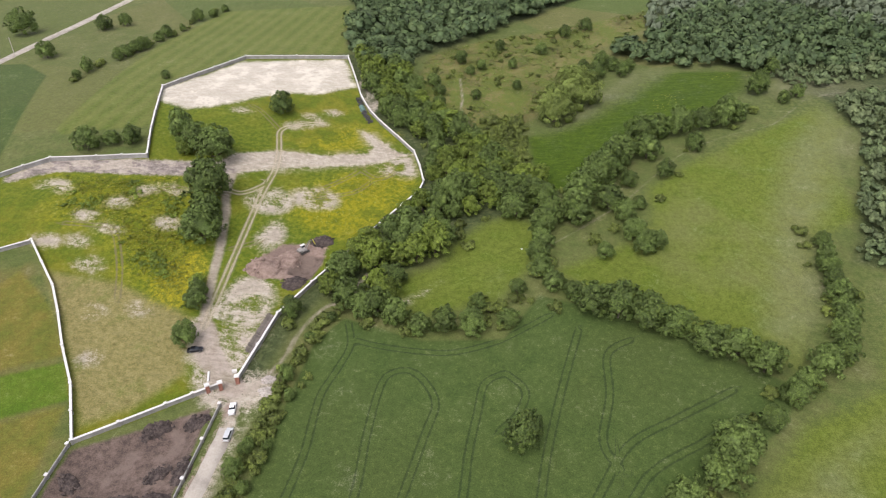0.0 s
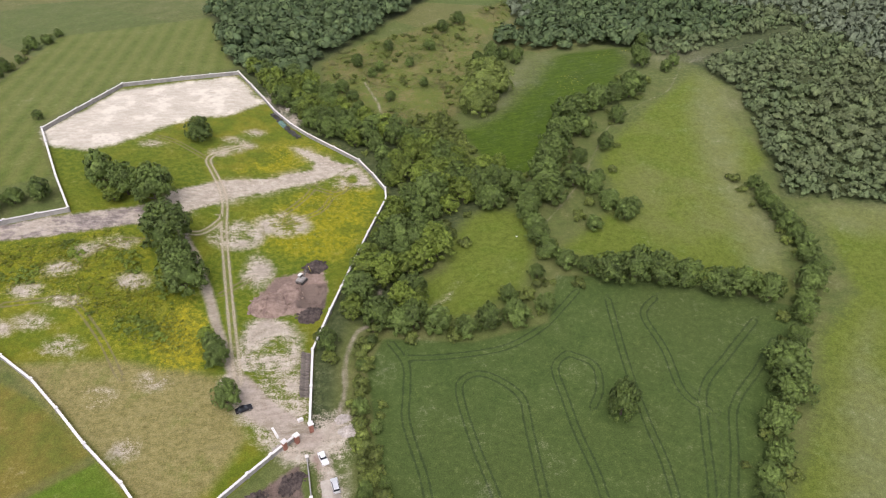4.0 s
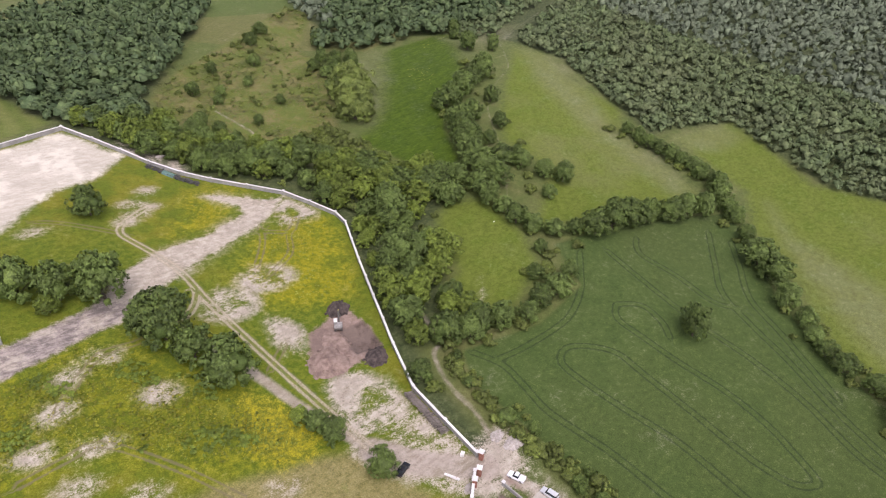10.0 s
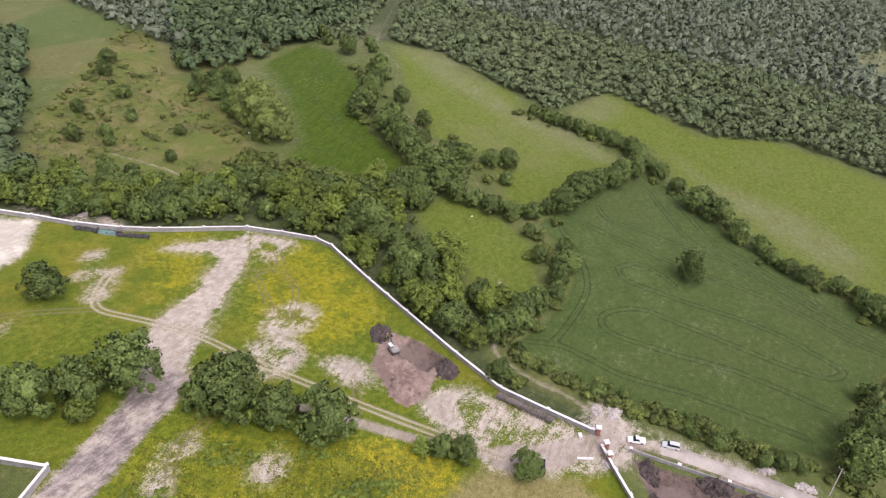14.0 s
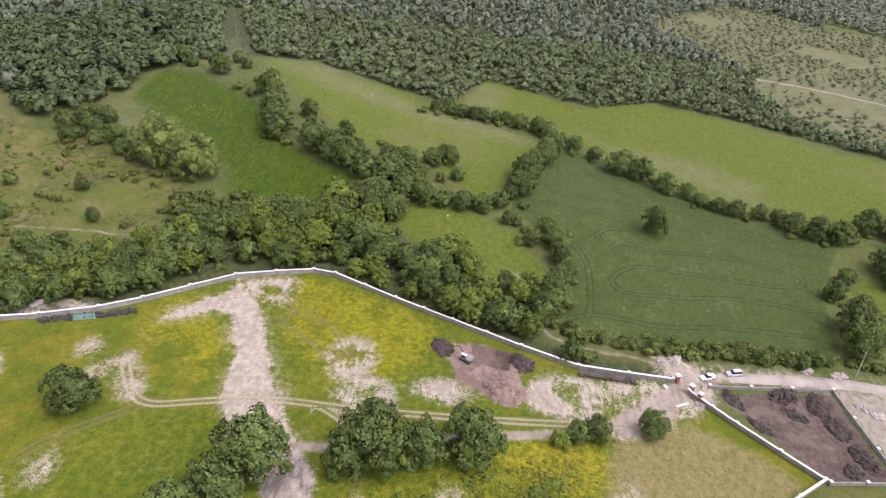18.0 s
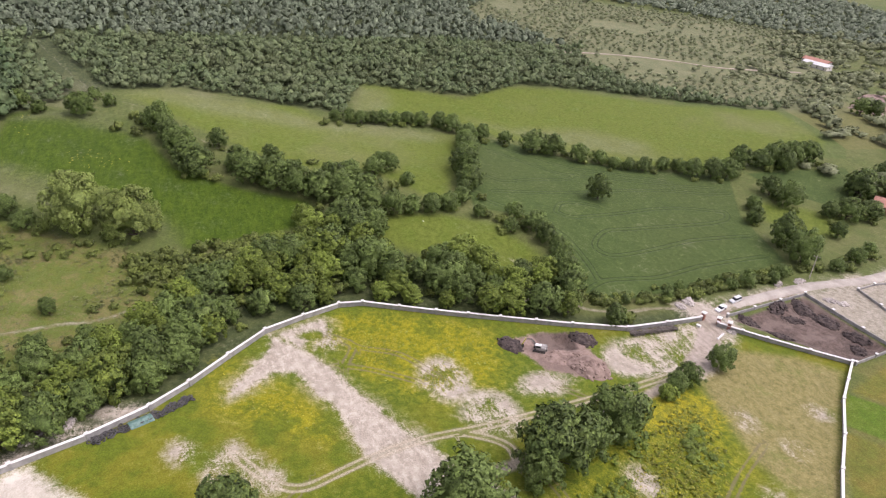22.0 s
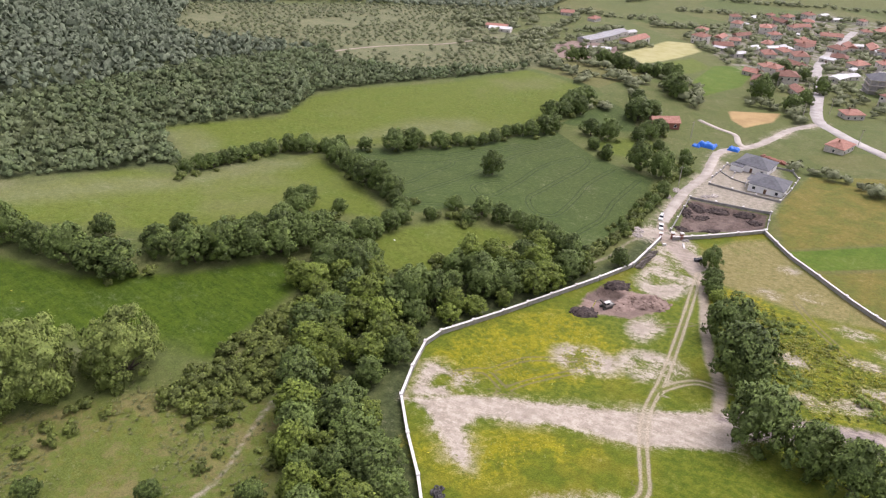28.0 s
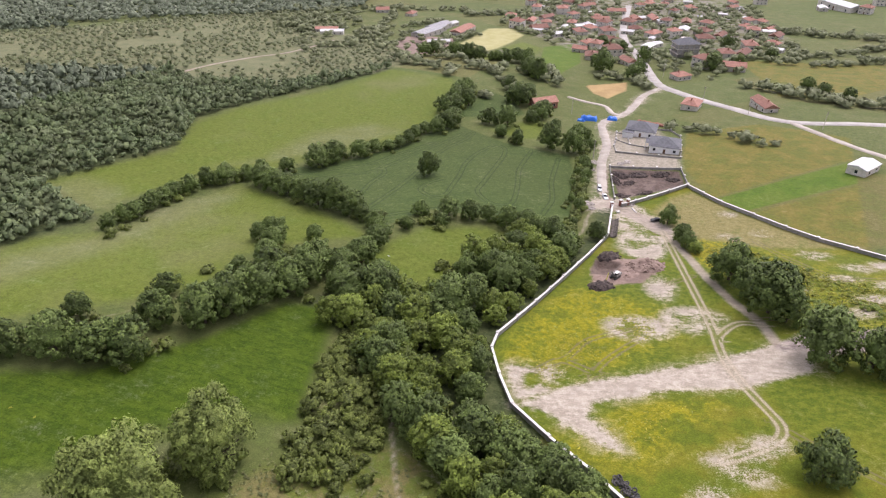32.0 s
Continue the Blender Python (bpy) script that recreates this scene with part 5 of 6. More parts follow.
for i, f in enumerate(FLOWERS + [YELLOW_PATCH]):
    for x, y in scatter(f, 0.62, 40 + i, 4):
        cell = (int(x / 0.6), int(y / 0.6))
        if cell in seen:
            continue
        seen.add(cell)
        dens = noise.noise(Vector((x * 0.09, y * 0.09, 5.0))) + 0.6 * noise.noise(Vector((x * 0.4, y * 0.4, 2.0)))
        rim = min(1.0, float(inside(f, x, y)) / 5.0)
        if rnd.random() < rim * (0.45 + dens) and along(TRACKS[1], x, y) > 1.6 and along(TRACKS[0], x, y) > 2.0:
            (bloom if dens + rnd.uniform(-0.4, 0.4) > (-0.2 if f is YELLOW_PATCH else 0.12) else weeds).append((x, y))
tufts("weeds", bloom, 0.22, 0.45, YELLOW, "tall yellow flowering weeds in the compound", 1)
tufts("weeds", weeds, 0.25, 0.5, WEED, "tall green weeds among the yellow flowers", 2)
flecks = [p for p in scatter(MEADOW_MID, 1.3, 77, 4, 4.0) if noise.noise(Vector((p[0] * 0.06, p[1] * 0.06, 4.0))) > 0.22 and p[1] > 235 and rnd.random() < 0.45]
tufts("meadow_flowers", flecks, 0.3, 0.6, YELLOW, "patches of yellow flowers in the lush meadow", 3)
clumps, dark_weeds = [], []
for i, f in enumerate(FLOWERS[2:]):
    for x, y in scatter(f, 0.92, 140 + i, 5):
        dens = noise.noise(Vector((x * 0.07, y * 0.07, 8.0)))
        clear = all(math.hypot((x - a) / p, (y - b) / q) > 1.15 for a, b, p, q in SPOTS)
        if clear and rnd.random() < min(1.0, float(inside(f, x, y)) / 6.0) * (0.75 + 1.1 * dens) and along(TRACKS[0], x, y) > 2.5 and float(inside(STRIP_WEST, x, y)) < -1.5:
            (dark_weeds if noise.noise(Vector((x * 0.11, y * 0.11, 21.0))) > 0.16 else clumps).append((x, y))
wood("weeds", clumps, 0.6, 1.5, FLOWERING, "dense lumpy flowering weeds in the compound field", 44, 640, 0.55, 1, "weeds", 0.9, 0.6, 0.24)
wood("weeds", dark_weeds, 0.8, 2.1, TALL_WEED, "dark green thicket of tall weeds in the compound field", 60, 660, 0.6, 2, "weeds", 0.7, 0.6, 0.2)


# ---- walls of the compound ----
def wall_run(name, line, height, label, spacing=10.5, cap=True):
    """A plastered block wall: panels with a white coping, and a capped pillar at every bay."""
    t = thing(name, label, "wall", kind="structure")
    pts = []
    for (x0, y0), (x1, y1) in zip(line, line[1:]):
        n = max(1, round(math.hypot(x1 - x0, y1 - y0) / spacing))
        pts += [(x0 + (x1 - x0) * k / n, y0 + (y1 - y0) * k / n) for k in range(n)]
    pts.append(line[-1])
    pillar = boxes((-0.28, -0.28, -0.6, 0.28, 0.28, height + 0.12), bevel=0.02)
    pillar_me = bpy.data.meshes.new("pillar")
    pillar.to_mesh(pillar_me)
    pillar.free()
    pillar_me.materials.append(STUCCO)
    capb = boxes((-0.38, -0.38, height + 0.12, 0.38, 0.38, height + 0.26), bevel=0.03)
    cap_me = bpy.data.meshes.new("cap")
    capb.to_mesh(cap_me)
    capb.free()
    cap_me.materials.append(COPING)
    for i, (x, y) in enumerate(pts):
        z = gz(x, y)
        d = math.degrees(math.atan2(pts[min(i + 1, len(pts) - 1)][1] - pts[max(i - 1, 0)][1], pts[min(i + 1, len(pts) - 1)][0] - pts[max(i - 1, 0)][0]))
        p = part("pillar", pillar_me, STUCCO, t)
        p.matrix_basis = pose(x, y, z, 0, 0, d)
        part("cap", cap_me, COPING, p)
    for (x0, y0), (x1, y1) in zip(pts, pts[1:]):
        z0, z1 = gz(x0, y0), gz(x1, y1)
        d = Vector((x1 - x0, y1 - y0, 0)).normalized()
        s = Vector((-d.y, d.x, 0))
        a, b = Vector((x0, y0, z0)) + d * 0.28, Vector((x1, y1, z1)) - d * 0.28
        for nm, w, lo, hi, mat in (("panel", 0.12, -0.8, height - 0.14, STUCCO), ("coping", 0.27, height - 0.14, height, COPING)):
            if nm == "coping" and not cap:
                continue
            bm = bmesh.new()
            c = [bm.verts.new(p + s * w * q + Vector((0, 0, h))) for p in (a, b) for q in (-1, 1) for h in (lo, hi)]
            for f in ((0, 1, 3, 2), (4, 6, 7, 5), (0, 4, 5, 1), (2, 3, 7, 6), (1, 5, 7, 3), (0, 2, 6, 4)):
                bm.faces.new([c[k] for k in f])
            bmesh.ops.recalc_face_normals(bm, faces=bm.faces)
            part(nm, bm, mat, t)
    return t


wall_run("wall_east", WALL_EAST, 1.5, "white-capped plastered boundary wall along the gully belt")
wall_run("wall_north", WALL_NORTH, 1.6, "white-capped plastered boundary wall round the chalky pad")
wall_run("wall_south", WALL_SOUTH, 1.35, "white-capped boundary wall between gate and soil pit")
wall_run("wall_west", WALL_WEST, 1.35, "white-capped boundary wall along the western fields")
wall_run("wall_pit", PIT_WALL, 1.1, "low bare concrete wall round the soil pit", 9.0, False)

# ---- building site: gate, heaps, machines ----
BRICK = surface("red_brick", (0.20, 0.085, 0.060), (0.30, 0.14, 0.10), 3.0, 0.85, fine=20.0, spread=0.1)
SOIL_DARK = surface("dark_soil", (0.030, 0.024, 0.022), (0.100, 0.078, 0.068), 1.1, 0.95, bump=0.8, fine=5.0, distance=0.2)
SOIL_CLAY = surface("clay_soil", (0.150, 0.105, 0.085), (0.290, 0.215, 0.175), 0.7, 0.95, bump=0.8, fine=4.0, distance=0.2)
RUBBLE = surface("pale_rubble", (0.28, 0.25, 0.22), (0.44, 0.405, 0.365), 1.5, 0.9, bump=0.5, fine=7.0, spread=0.15)
TIMBER = surface("weathered_timber", (0.10, 0.085, 0.072), (0.22, 0.195, 0.17), 1.2, 0.9, fine=14.0, spread=0.25)
RUBBER = surface("black_rubber", (0.034, 0.033, 0.032), (0.085, 0.082, 0.078), 3.0, 0.7, spread=0.2)
TEAL = surface("teal_sheet", (0.05, 0.12, 0.10), (0.14, 0.22, 0.19), 2.0, 0.5, bump=0.4, fine=6.0)
BLUE = surface("blue_tarpaulin", (0.010, 0.10, 0.46), (0.030, 0.19, 0.66), 1.0, 0.45, bump=0.4, fine=4.0)
CAR_WHITE = surface("white_paint", (0.74, 0.75, 0.76), (0.82, 0.82, 0.82), 1.0, 0.25, bump=0.0)
CAR_SILVER = surface("silver_paint", (0.55, 0.57, 0.58), (0.64, 0.65, 0.66), 1.0, 0.3, 0.3, bump=0.0)
CAR_BLACK = surface("black_paint", (0.012, 0.013, 0.016), (0.02, 0.021, 0.024), 1.0, 0.2, bump=0.0)
GLASS = surface("dark_glass", (0.016, 0.020, 0.024), (0.035, 0.042, 0.048), 1.0, 0.08, bump=0.0)
METAL = surface("grey_metal", (0.30, 0.30, 0.30), (0.42, 0.42, 0.41), 2.0, 0.45, 0.6, bump=0.1)
MACHINE = surface("machine_paint", (0.22, 0.21, 0.195), (0.36, 0.35, 0.325), 1.5, 0.5, fine=12.0)
MACHINE_YELLOW = surface("machine_yellow", (0.55, 0.50, 0.08), (0.70, 0.66, 0.14), 1.5, 0.5, fine=12.0)
STEEL = surface("worn_steel", (0.10, 0.095, 0.09), (0.22, 0.20, 0.18), 2.0, 0.6, 0.5, fine=12.0)


def gate_post(x, y, turn):
    t = thing("gate_post", "brick-red gate pillar with a white capstone", "gate post", (x, y, gz(x, y)), turn, "gate posts")
    part("shaft", boxes((-0.45, -0.45, -0.4, 0.45, 0.45, 2.3), bevel=0.03), BRICK, t)
    part("capstone", boxes((-0.62, -0.62, 2.3, 0.62, 0.62, 2.5), (-0.45, -0.45, 2.5, 0.45, 0.45, 2.62), bevel=0.03), COPING, t)


gate_post(-37.9, 104.7, 20)
gate_post(-41.0, 102.0, 35)
gate_post(-43.6, 100.6, 40)


def mound(name, x, y, rx, ry, h, material, label, seed, turn=0.0, lumps=30):
    """A tipped heap: a fan of rings with lumpy relief, and loose clods lying on it."""
    rng = np.random.RandomState(seed)
    n, m = 36, 12
    verts, faces = [], []
    for j in range(m + 1):
        s = j / m
        for i in range(n):
            a = 2 * math.pi * i / n
            edge = 1 + 0.22 * noise.noise(Vector((math.cos(a) * 1.7 + seed, math.sin(a) * 1.7, seed)))
            px, py = rx * s * edge * math.cos(a), ry * s * edge * math.sin(a)
            z = h * (1 - s ** 1.6) * (1 + 0.35 * noise.noise(Vector((px * 0.5, py * 0.5, seed + 3.0))))
            z += 0.22 * noise.noise(Vector((px * 1.6, py * 1.6, seed + 9.0))) * (1 - s) ** 0.3
            verts.append((px, py, z - 0.35 * s ** 6))
    for j in range(m):
        for i in range(n):
            faces.append((j * n + i, (j + 1) * n + i, (j + 1) * n + (i + 1) % n, j * n + (i + 1) % n))
    c, d = math.cos(radians(turn)), math.sin(radians(turn))
    base = gz(x, y)
    out = []
    for px, py, z in verts:
        wx, wy = x + px * c - py * d, y + px * d + py * c
        out.append((wx - x, wy - y, gz(wx, wy) - base + z))
    t = thing(name, label, "soil heap", (x, y, base))
    part("mound", mesh_from("mound", out, faces, material, True), material, t)
    bm = bmesh.new()
    for _ in range(lumps):
        a, s = rng.rand() * 6.283, rng.rand() ** 0.5
        px, py = rx * s * math.cos(a), ry * s * math.sin(a)
        r = 0.15 + 0.35 * rng.rand()
        wx, wy = px * c - py * d, px * d + py * c
        z = gz(x + wx, y + wy) - base + h * (1 - s ** 1.6) * 0.95
        made = bmesh.ops.create_icosphere(bm, subdivisions=1, radius=r)["verts"]
        for v in made:
            v.co = Vector((v.co.x * 1.2 + wx, v.co.y + wy, v.co.z * 0.7 + z)) + Vector(rng.rand(3) - 0.5) * r * 0.5
    tagged(part("loose_soil", bm, material, t), kind="stuff")
    return t


mound("soil_heap", -36.6, 162.6, 4.0, 2.9, 1.5, SOIL_DARK, "dark heap of dug soil beside the excavator", 1, 20)
mound("soil_heap", -38.4, 142.6, 4.2, 3.0, 1.3, SOIL_DARK, "dark heap of dug soil near the wall", 2, 40)
mound("soil_heap", -49.2, 147.2, 6.0, 5.2, 2.0, SOIL_CLAY, "broad brown heap of clay soil", 3, 30, 60)
mound("soil_heap", -44.0, 152.0, 4.0, 4.5, 0.5, SOIL_CLAY, "trampled brown spoil around the pit", 5, 0, 20)
for i, (x, y, a, b, h) in enumerate(((-41.0, 71.5, 4.5, 2.6, 1.5), (-47.5, 69.8, 4.0, 2.4, 1.3), (-38.8, 79.0, 2.2, 4.0, 1.3), (-56.0, 68.0, 4.0, 2.0, 1.0), (-42.0, 92.0, 3.2, 2.2, 0.8), (-50.0, 88.0, 4.0, 2.0, 0.7), (-60.5, 72.0, 2.0, 3.0, 0.8), (-44.0, 78.0, 3.0, 2.0, 0.6))):
    mound("soil_heap", x, y, a, b, h, SOIL_DARK, "dark lumpy heap of soil in the pit", 20 + i, 8 * i, 50)
for i, (x, y, a, b, h) in enumerate(((-29.6, 103.2, 2.6, 1.8, 0.7), (-31.0, 107.0, 1.6, 1.2, 0.5), (-45.0, 100.6, 1.2, 0.9, 0.4), (-40.5, 61.0, 2.2, 1.3, 0.6), (-43.0, 58.5, 1.6, 1.2, 0.5), (-29.4, 62.0, 2.4, 1.2, 0.6), (-28.9, 70.0, 2.0, 1.0, 0.5), (-48.4, 263.5, 2.2, 1.2, 0.5), (-45.4, 258.0, 1.8, 1.1, 0.4))):
    mound("rubble_heap", x, y, a, b, h, RUBBLE, "pale pile of broken concrete rubble", 40 + i, 20 * i, 40)




def concrete_block(x, y, turn, long, wide, high):
    """A cast block with chipped, rounded edges and two lifting loops."""
    t = thing("concrete_block", "pale concrete block lying on the trodden yard by the gate", "concrete block", (x, y, gz(x, y)), turn, "loose concrete blocks")
    part("block", boxes((-long / 2, -wide / 2, -0.1, long / 2, wide / 2, high), bevel=0.04), COPING, t)
    for k in (-1, 1):
        part("lifting_loop", boxes((k * long * 0.3 - 0.02, -0.1, high, k * long * 0.3 + 0.02, -0.06, high + 0.12), (k * long * 0.3 - 0.02, 0.06, high, k * long * 0.3 + 0.02, 0.1, high + 0.12), (k * long * 0.3 - 0.02, -0.1, high + 0.1, k * long * 0.3 + 0.02, 0.1, high + 0.13)), BRICK, t)


concrete_block(-40.4, 108.0, 30, 1.2, 0.8, 0.6)
concrete_block(-45.9, 105.1, 115, 3.4, 0.5, 0.35)


# the wheeled tracks of the excavator, its house and its folded arm
def excavator(x, y, turn):
    t = thing("excavator", "pale tracked excavator with a yellow arm, parked at the dig", "excavator", (x, y, gz(x, y)), turn)
    for s in (-1, 1):
        bm = bmesh.new()
        ring = [(-1.9, 0.45), (-1.65, 0.1), (1.65, 0.1), (1.9, 0.45), (1.65, 0.85), (-1.65, 0.85)]
        lo = [bm.verts.new((px, s * 0.95 - 0.28, pz)) for px, pz in ring]
        hi = [bm.verts.new((px, s * 0.95 + 0.28, pz)) for px, pz in ring]
        for k in range(6):
            bm.faces.new((lo[k], lo[(k + 1) % 6], hi[(k + 1) % 6], hi[k]))
        bm.faces.new(lo[::-1])
        bm.faces.new(hi)
        bmesh.ops.recalc_face_normals(bm, faces=bm.faces)
        track = part("track", bm, RUBBER, t)
        for k in range(4):
            w = bmesh.new()
            tube(w, (-1.35 + 0.9 * k, s * 1.2, 0.45), (-1.35 + 0.9 * k, s * 1.28, 0.45), 0.26, 0.26, 10)
            part("roller", w, STEEL, track)
    part("undercarriage", boxes((-1.1, -0.7, 0.35, 1.1, 0.7, 0.85), (-0.6, -0.6, 0.85, 0.6, 0.6, 1.05)), STEEL, t)
    part("body", boxes((-2.0, -1.25, 1.05, 0.9, 1.25, 1.75), (-1.9, -1.15, 1.75, -0.6, 1.15, 2.0), bevel=0.08), MACHINE, t)
    part("counterweight", boxes((-2.4, -1.2, 1.0, -2.0, 1.2, 1.8), bevel=0.12), STEEL, t)
    cab = part("cab", boxes((-0.5, 0.25, 1.75, 1.2, 1.25, 2.85), bevel=0.08), MACHINE, t)
    part("cab_window", boxes((-0.3, 1.25, 2.05, 1.0, 1.26, 2.7), (1.2, 0.38, 1.95, 1.21, 1.12, 2.72), (-0.3, 0.24, 2.05, 1.0, 0.25, 2.7)), GLASS, cab)
    part("cab_roof", boxes((-0.6, 0.2, 2.85, 1.3, 1.3, 2.95), bevel=0.03), COPING, cab)
    bm = bmesh.new()
    tube(bm, (0.7, -0.25, 1.5), (2.6, -0.25, 3.9), 0.28, 0.26, 4)
    tube(bm, (2.6, -0.25, 3.9), (4.6, -0.25, 3.6), 0.26, 0.2, 4)
    part("boom", bm, STEEL, t)
    part("stick", tube(bmesh.new(), (4.3, -0.25, 3.9), (5.3, -0.25, 1.4), 0.2, 0.15, 4), MACHINE_YELLOW, t)
    part("cylinder", tube(bmesh.new(), (1.1, -0.25, 1.4), (2.9, -0.25, 3.3), 0.09, 0.06, 8), METAL, t)
    bm = bmesh.new()
    prof = [(5.25, 1.5), (5.65, 1.1), (5.5, 0.5), (5.0, 0.35), (4.75, 0.8)]
    lo = [bm.verts.new((px, -0.75, pz)) for px, pz in prof]
    hi = [bm.verts.new((px, 0.25, pz)) for px, pz in prof]
    for k in range(4):
        bm.faces.new((lo[k], lo[k + 1], hi[k + 1], hi[k]))
    bm.faces.new(lo[::-1])
    bm.faces.new(hi)
    part("bucket", bm, STEEL, t)
    return t


excavator(-40.4, 156.4, 58).scale = (0.82, 0.82, 0.82)


def car(x, y, turn, paint, label, style):
    """A car: lofted body, glasshouse, four wheels, lamps and bumpers."""
    t = thing("car", label, "car", (x, y, gz(x, y)), turn)
    long, wide = 4.4, 1.74
    if style == "estate":
        top = [(-2.05, 0.95), (-1.95, 1.62), (-0.2, 1.68), (0.35, 1.62), (0.95, 1.0)]
    elif style == "pickup":
        top = [(-0.75, 0.98), (-0.55, 1.60), (0.25, 1.62), (0.9, 1.0)]
    else:
        top = [(-1.5, 0.95), (-0.95, 1.42), (0.2, 1.45), (1.0, 0.95)]
    side = [(-2.2, 0.45), (-2.18, 0.85), (-1.6, 0.98), (1.0, 0.98), (2.0, 0.82), (2.2, 0.6), (2.18, 0.35), (-2.15, 0.3)]

    def loft(profile, w0, w1):
        bm = bmesh.new()
        zs = [p[1] for p in profile]
        lo, hi = min(zs), max(zs)
        rows = []
        for s in (-1, 1):
            rows.append([bm.verts.new((px, s * (w0 + (w1 - w0) * (pz - lo) / (hi - lo)), pz)) for px, pz in profile])
        n = len(profile)
        for k in range(n):
            bm.faces.new((rows[0][k], rows[0][(k + 1) % n], rows[1][(k + 1) % n], rows[1][k]))
        bm.faces.new(rows[0][::-1])
        bm.faces.new(rows[1])
        bmesh.ops.recalc_face_normals(bm, faces=bm.faces)
        bmesh.ops.bevel(bm, geom=list(bm.edges), offset=0.05, segments=1, affect='EDGES')
        return bm

    body = part("body", loft(side, wide / 2, wide / 2 - 0.06), paint, t)
    house = part("window", loft(top, wide / 2 - 0.08, wide / 2 - 0.28), GLASS, t, "dark tinted glass")
    xs = [p[0] for p in top if p[1] > 1.35]
    part("roof", boxes((min(xs) - 0.05, -0.62, top[1][1] - 0.02, max(xs) + 0.05, 0.62, top[1][1] + 0.07), bevel=0.03), paint, house)
    if style == "pickup":
        part("cargo_bed", boxes((-2.15, -0.8, 0.95, -0.8, -0.72, 1.12), (-2.15, 0.72, 0.95, -0.8, 0.8, 1.12), (-2.2, -0.8, 0.95, -2.12, 0.8, 1.12)), paint, t)
    for px in (-1.35, 1.35):
        for s in (-1, 1):
            w = part("wheel", tube(bmesh.new(), (px, s * 0.66, 0.32), (px, s * 0.88, 0.32), 0.32, 0.32, 14), RUBBER, t)
            part("rim", tube(bmesh.new(), (px, s * 0.87, 0.32), (px, s * 0.9, 0.32), 0.19, 0.17, 10), METAL, w)
    for s in (-1, 1):
        part("headlight", boxes((2.14, s * 0.6 - 0.17, 0.62, 2.22, s * 0.6 + 0.17, 0.76), bevel=0.02), METAL, t)
        part("tail_light", boxes((-2.24, s * 0.7 - 0.1, 0.65, -2.17, s * 0.7 + 0.1, 0.85), bevel=0.02), BRICK, t)
    t.scale = (0.88, 0.88, 0.88)
    return t


car(-35.4, 96.6, 108, CAR_WHITE, "white pickup parked on the dusty road", "pickup")
car(-33.0, 89.5, 100, CAR_SILVER, "silver white estate car parked on the dusty road", "estate")
car(-53.2, 112.4, 20, CAR_BLACK, "black car parked beside the small oak", "saloon")


def timber_stack(line, seed):
    """Rough posts stacked crosswise along the wall."""
    rng = random.Random(seed)
    (x0, y0), (x1, y1) = line
    d = math.degrees(math.atan2(y1 - y0, x1 - x0))
    t = thing("timber_stack", "long weathered stack of dark posts along the wall", "timber stack", (x0, y0, gz(x0, y0)), d)
    n = math.hypot(x1 - x0, y1 - y0)
    me = bpy.data.meshes.new("post")
    bm = tube(bmesh.new(), (0, -1.15, 0), (0, 1.15, 0), 0.15, 0.12, 7)
    bm.to_mesh(me)
    bm.free()
    me.materials.append(TIMBER)
    for layer in range(3):
        for k in range(int(n / 0.36) - layer):
            s = 0.18 + 0.36 * k + 0.18 * layer
            wx, wy = x0 + (x1 - x0) * s / n, y0 + (y1 - y0) * s / n
            p = part("post", me, TIMBER, t)
            p.matrix_basis = pose(s, rng.uniform(-0.15, 0.15), gz(wx, wy) - gz(x0, y0) + 0.15 + 0.26 * layer, rng.uniform(0, 40), 0, rng.uniform(-4, 4))


timber_stack(((-39.6, 114.6), (-39.2, 129.0)), 4)


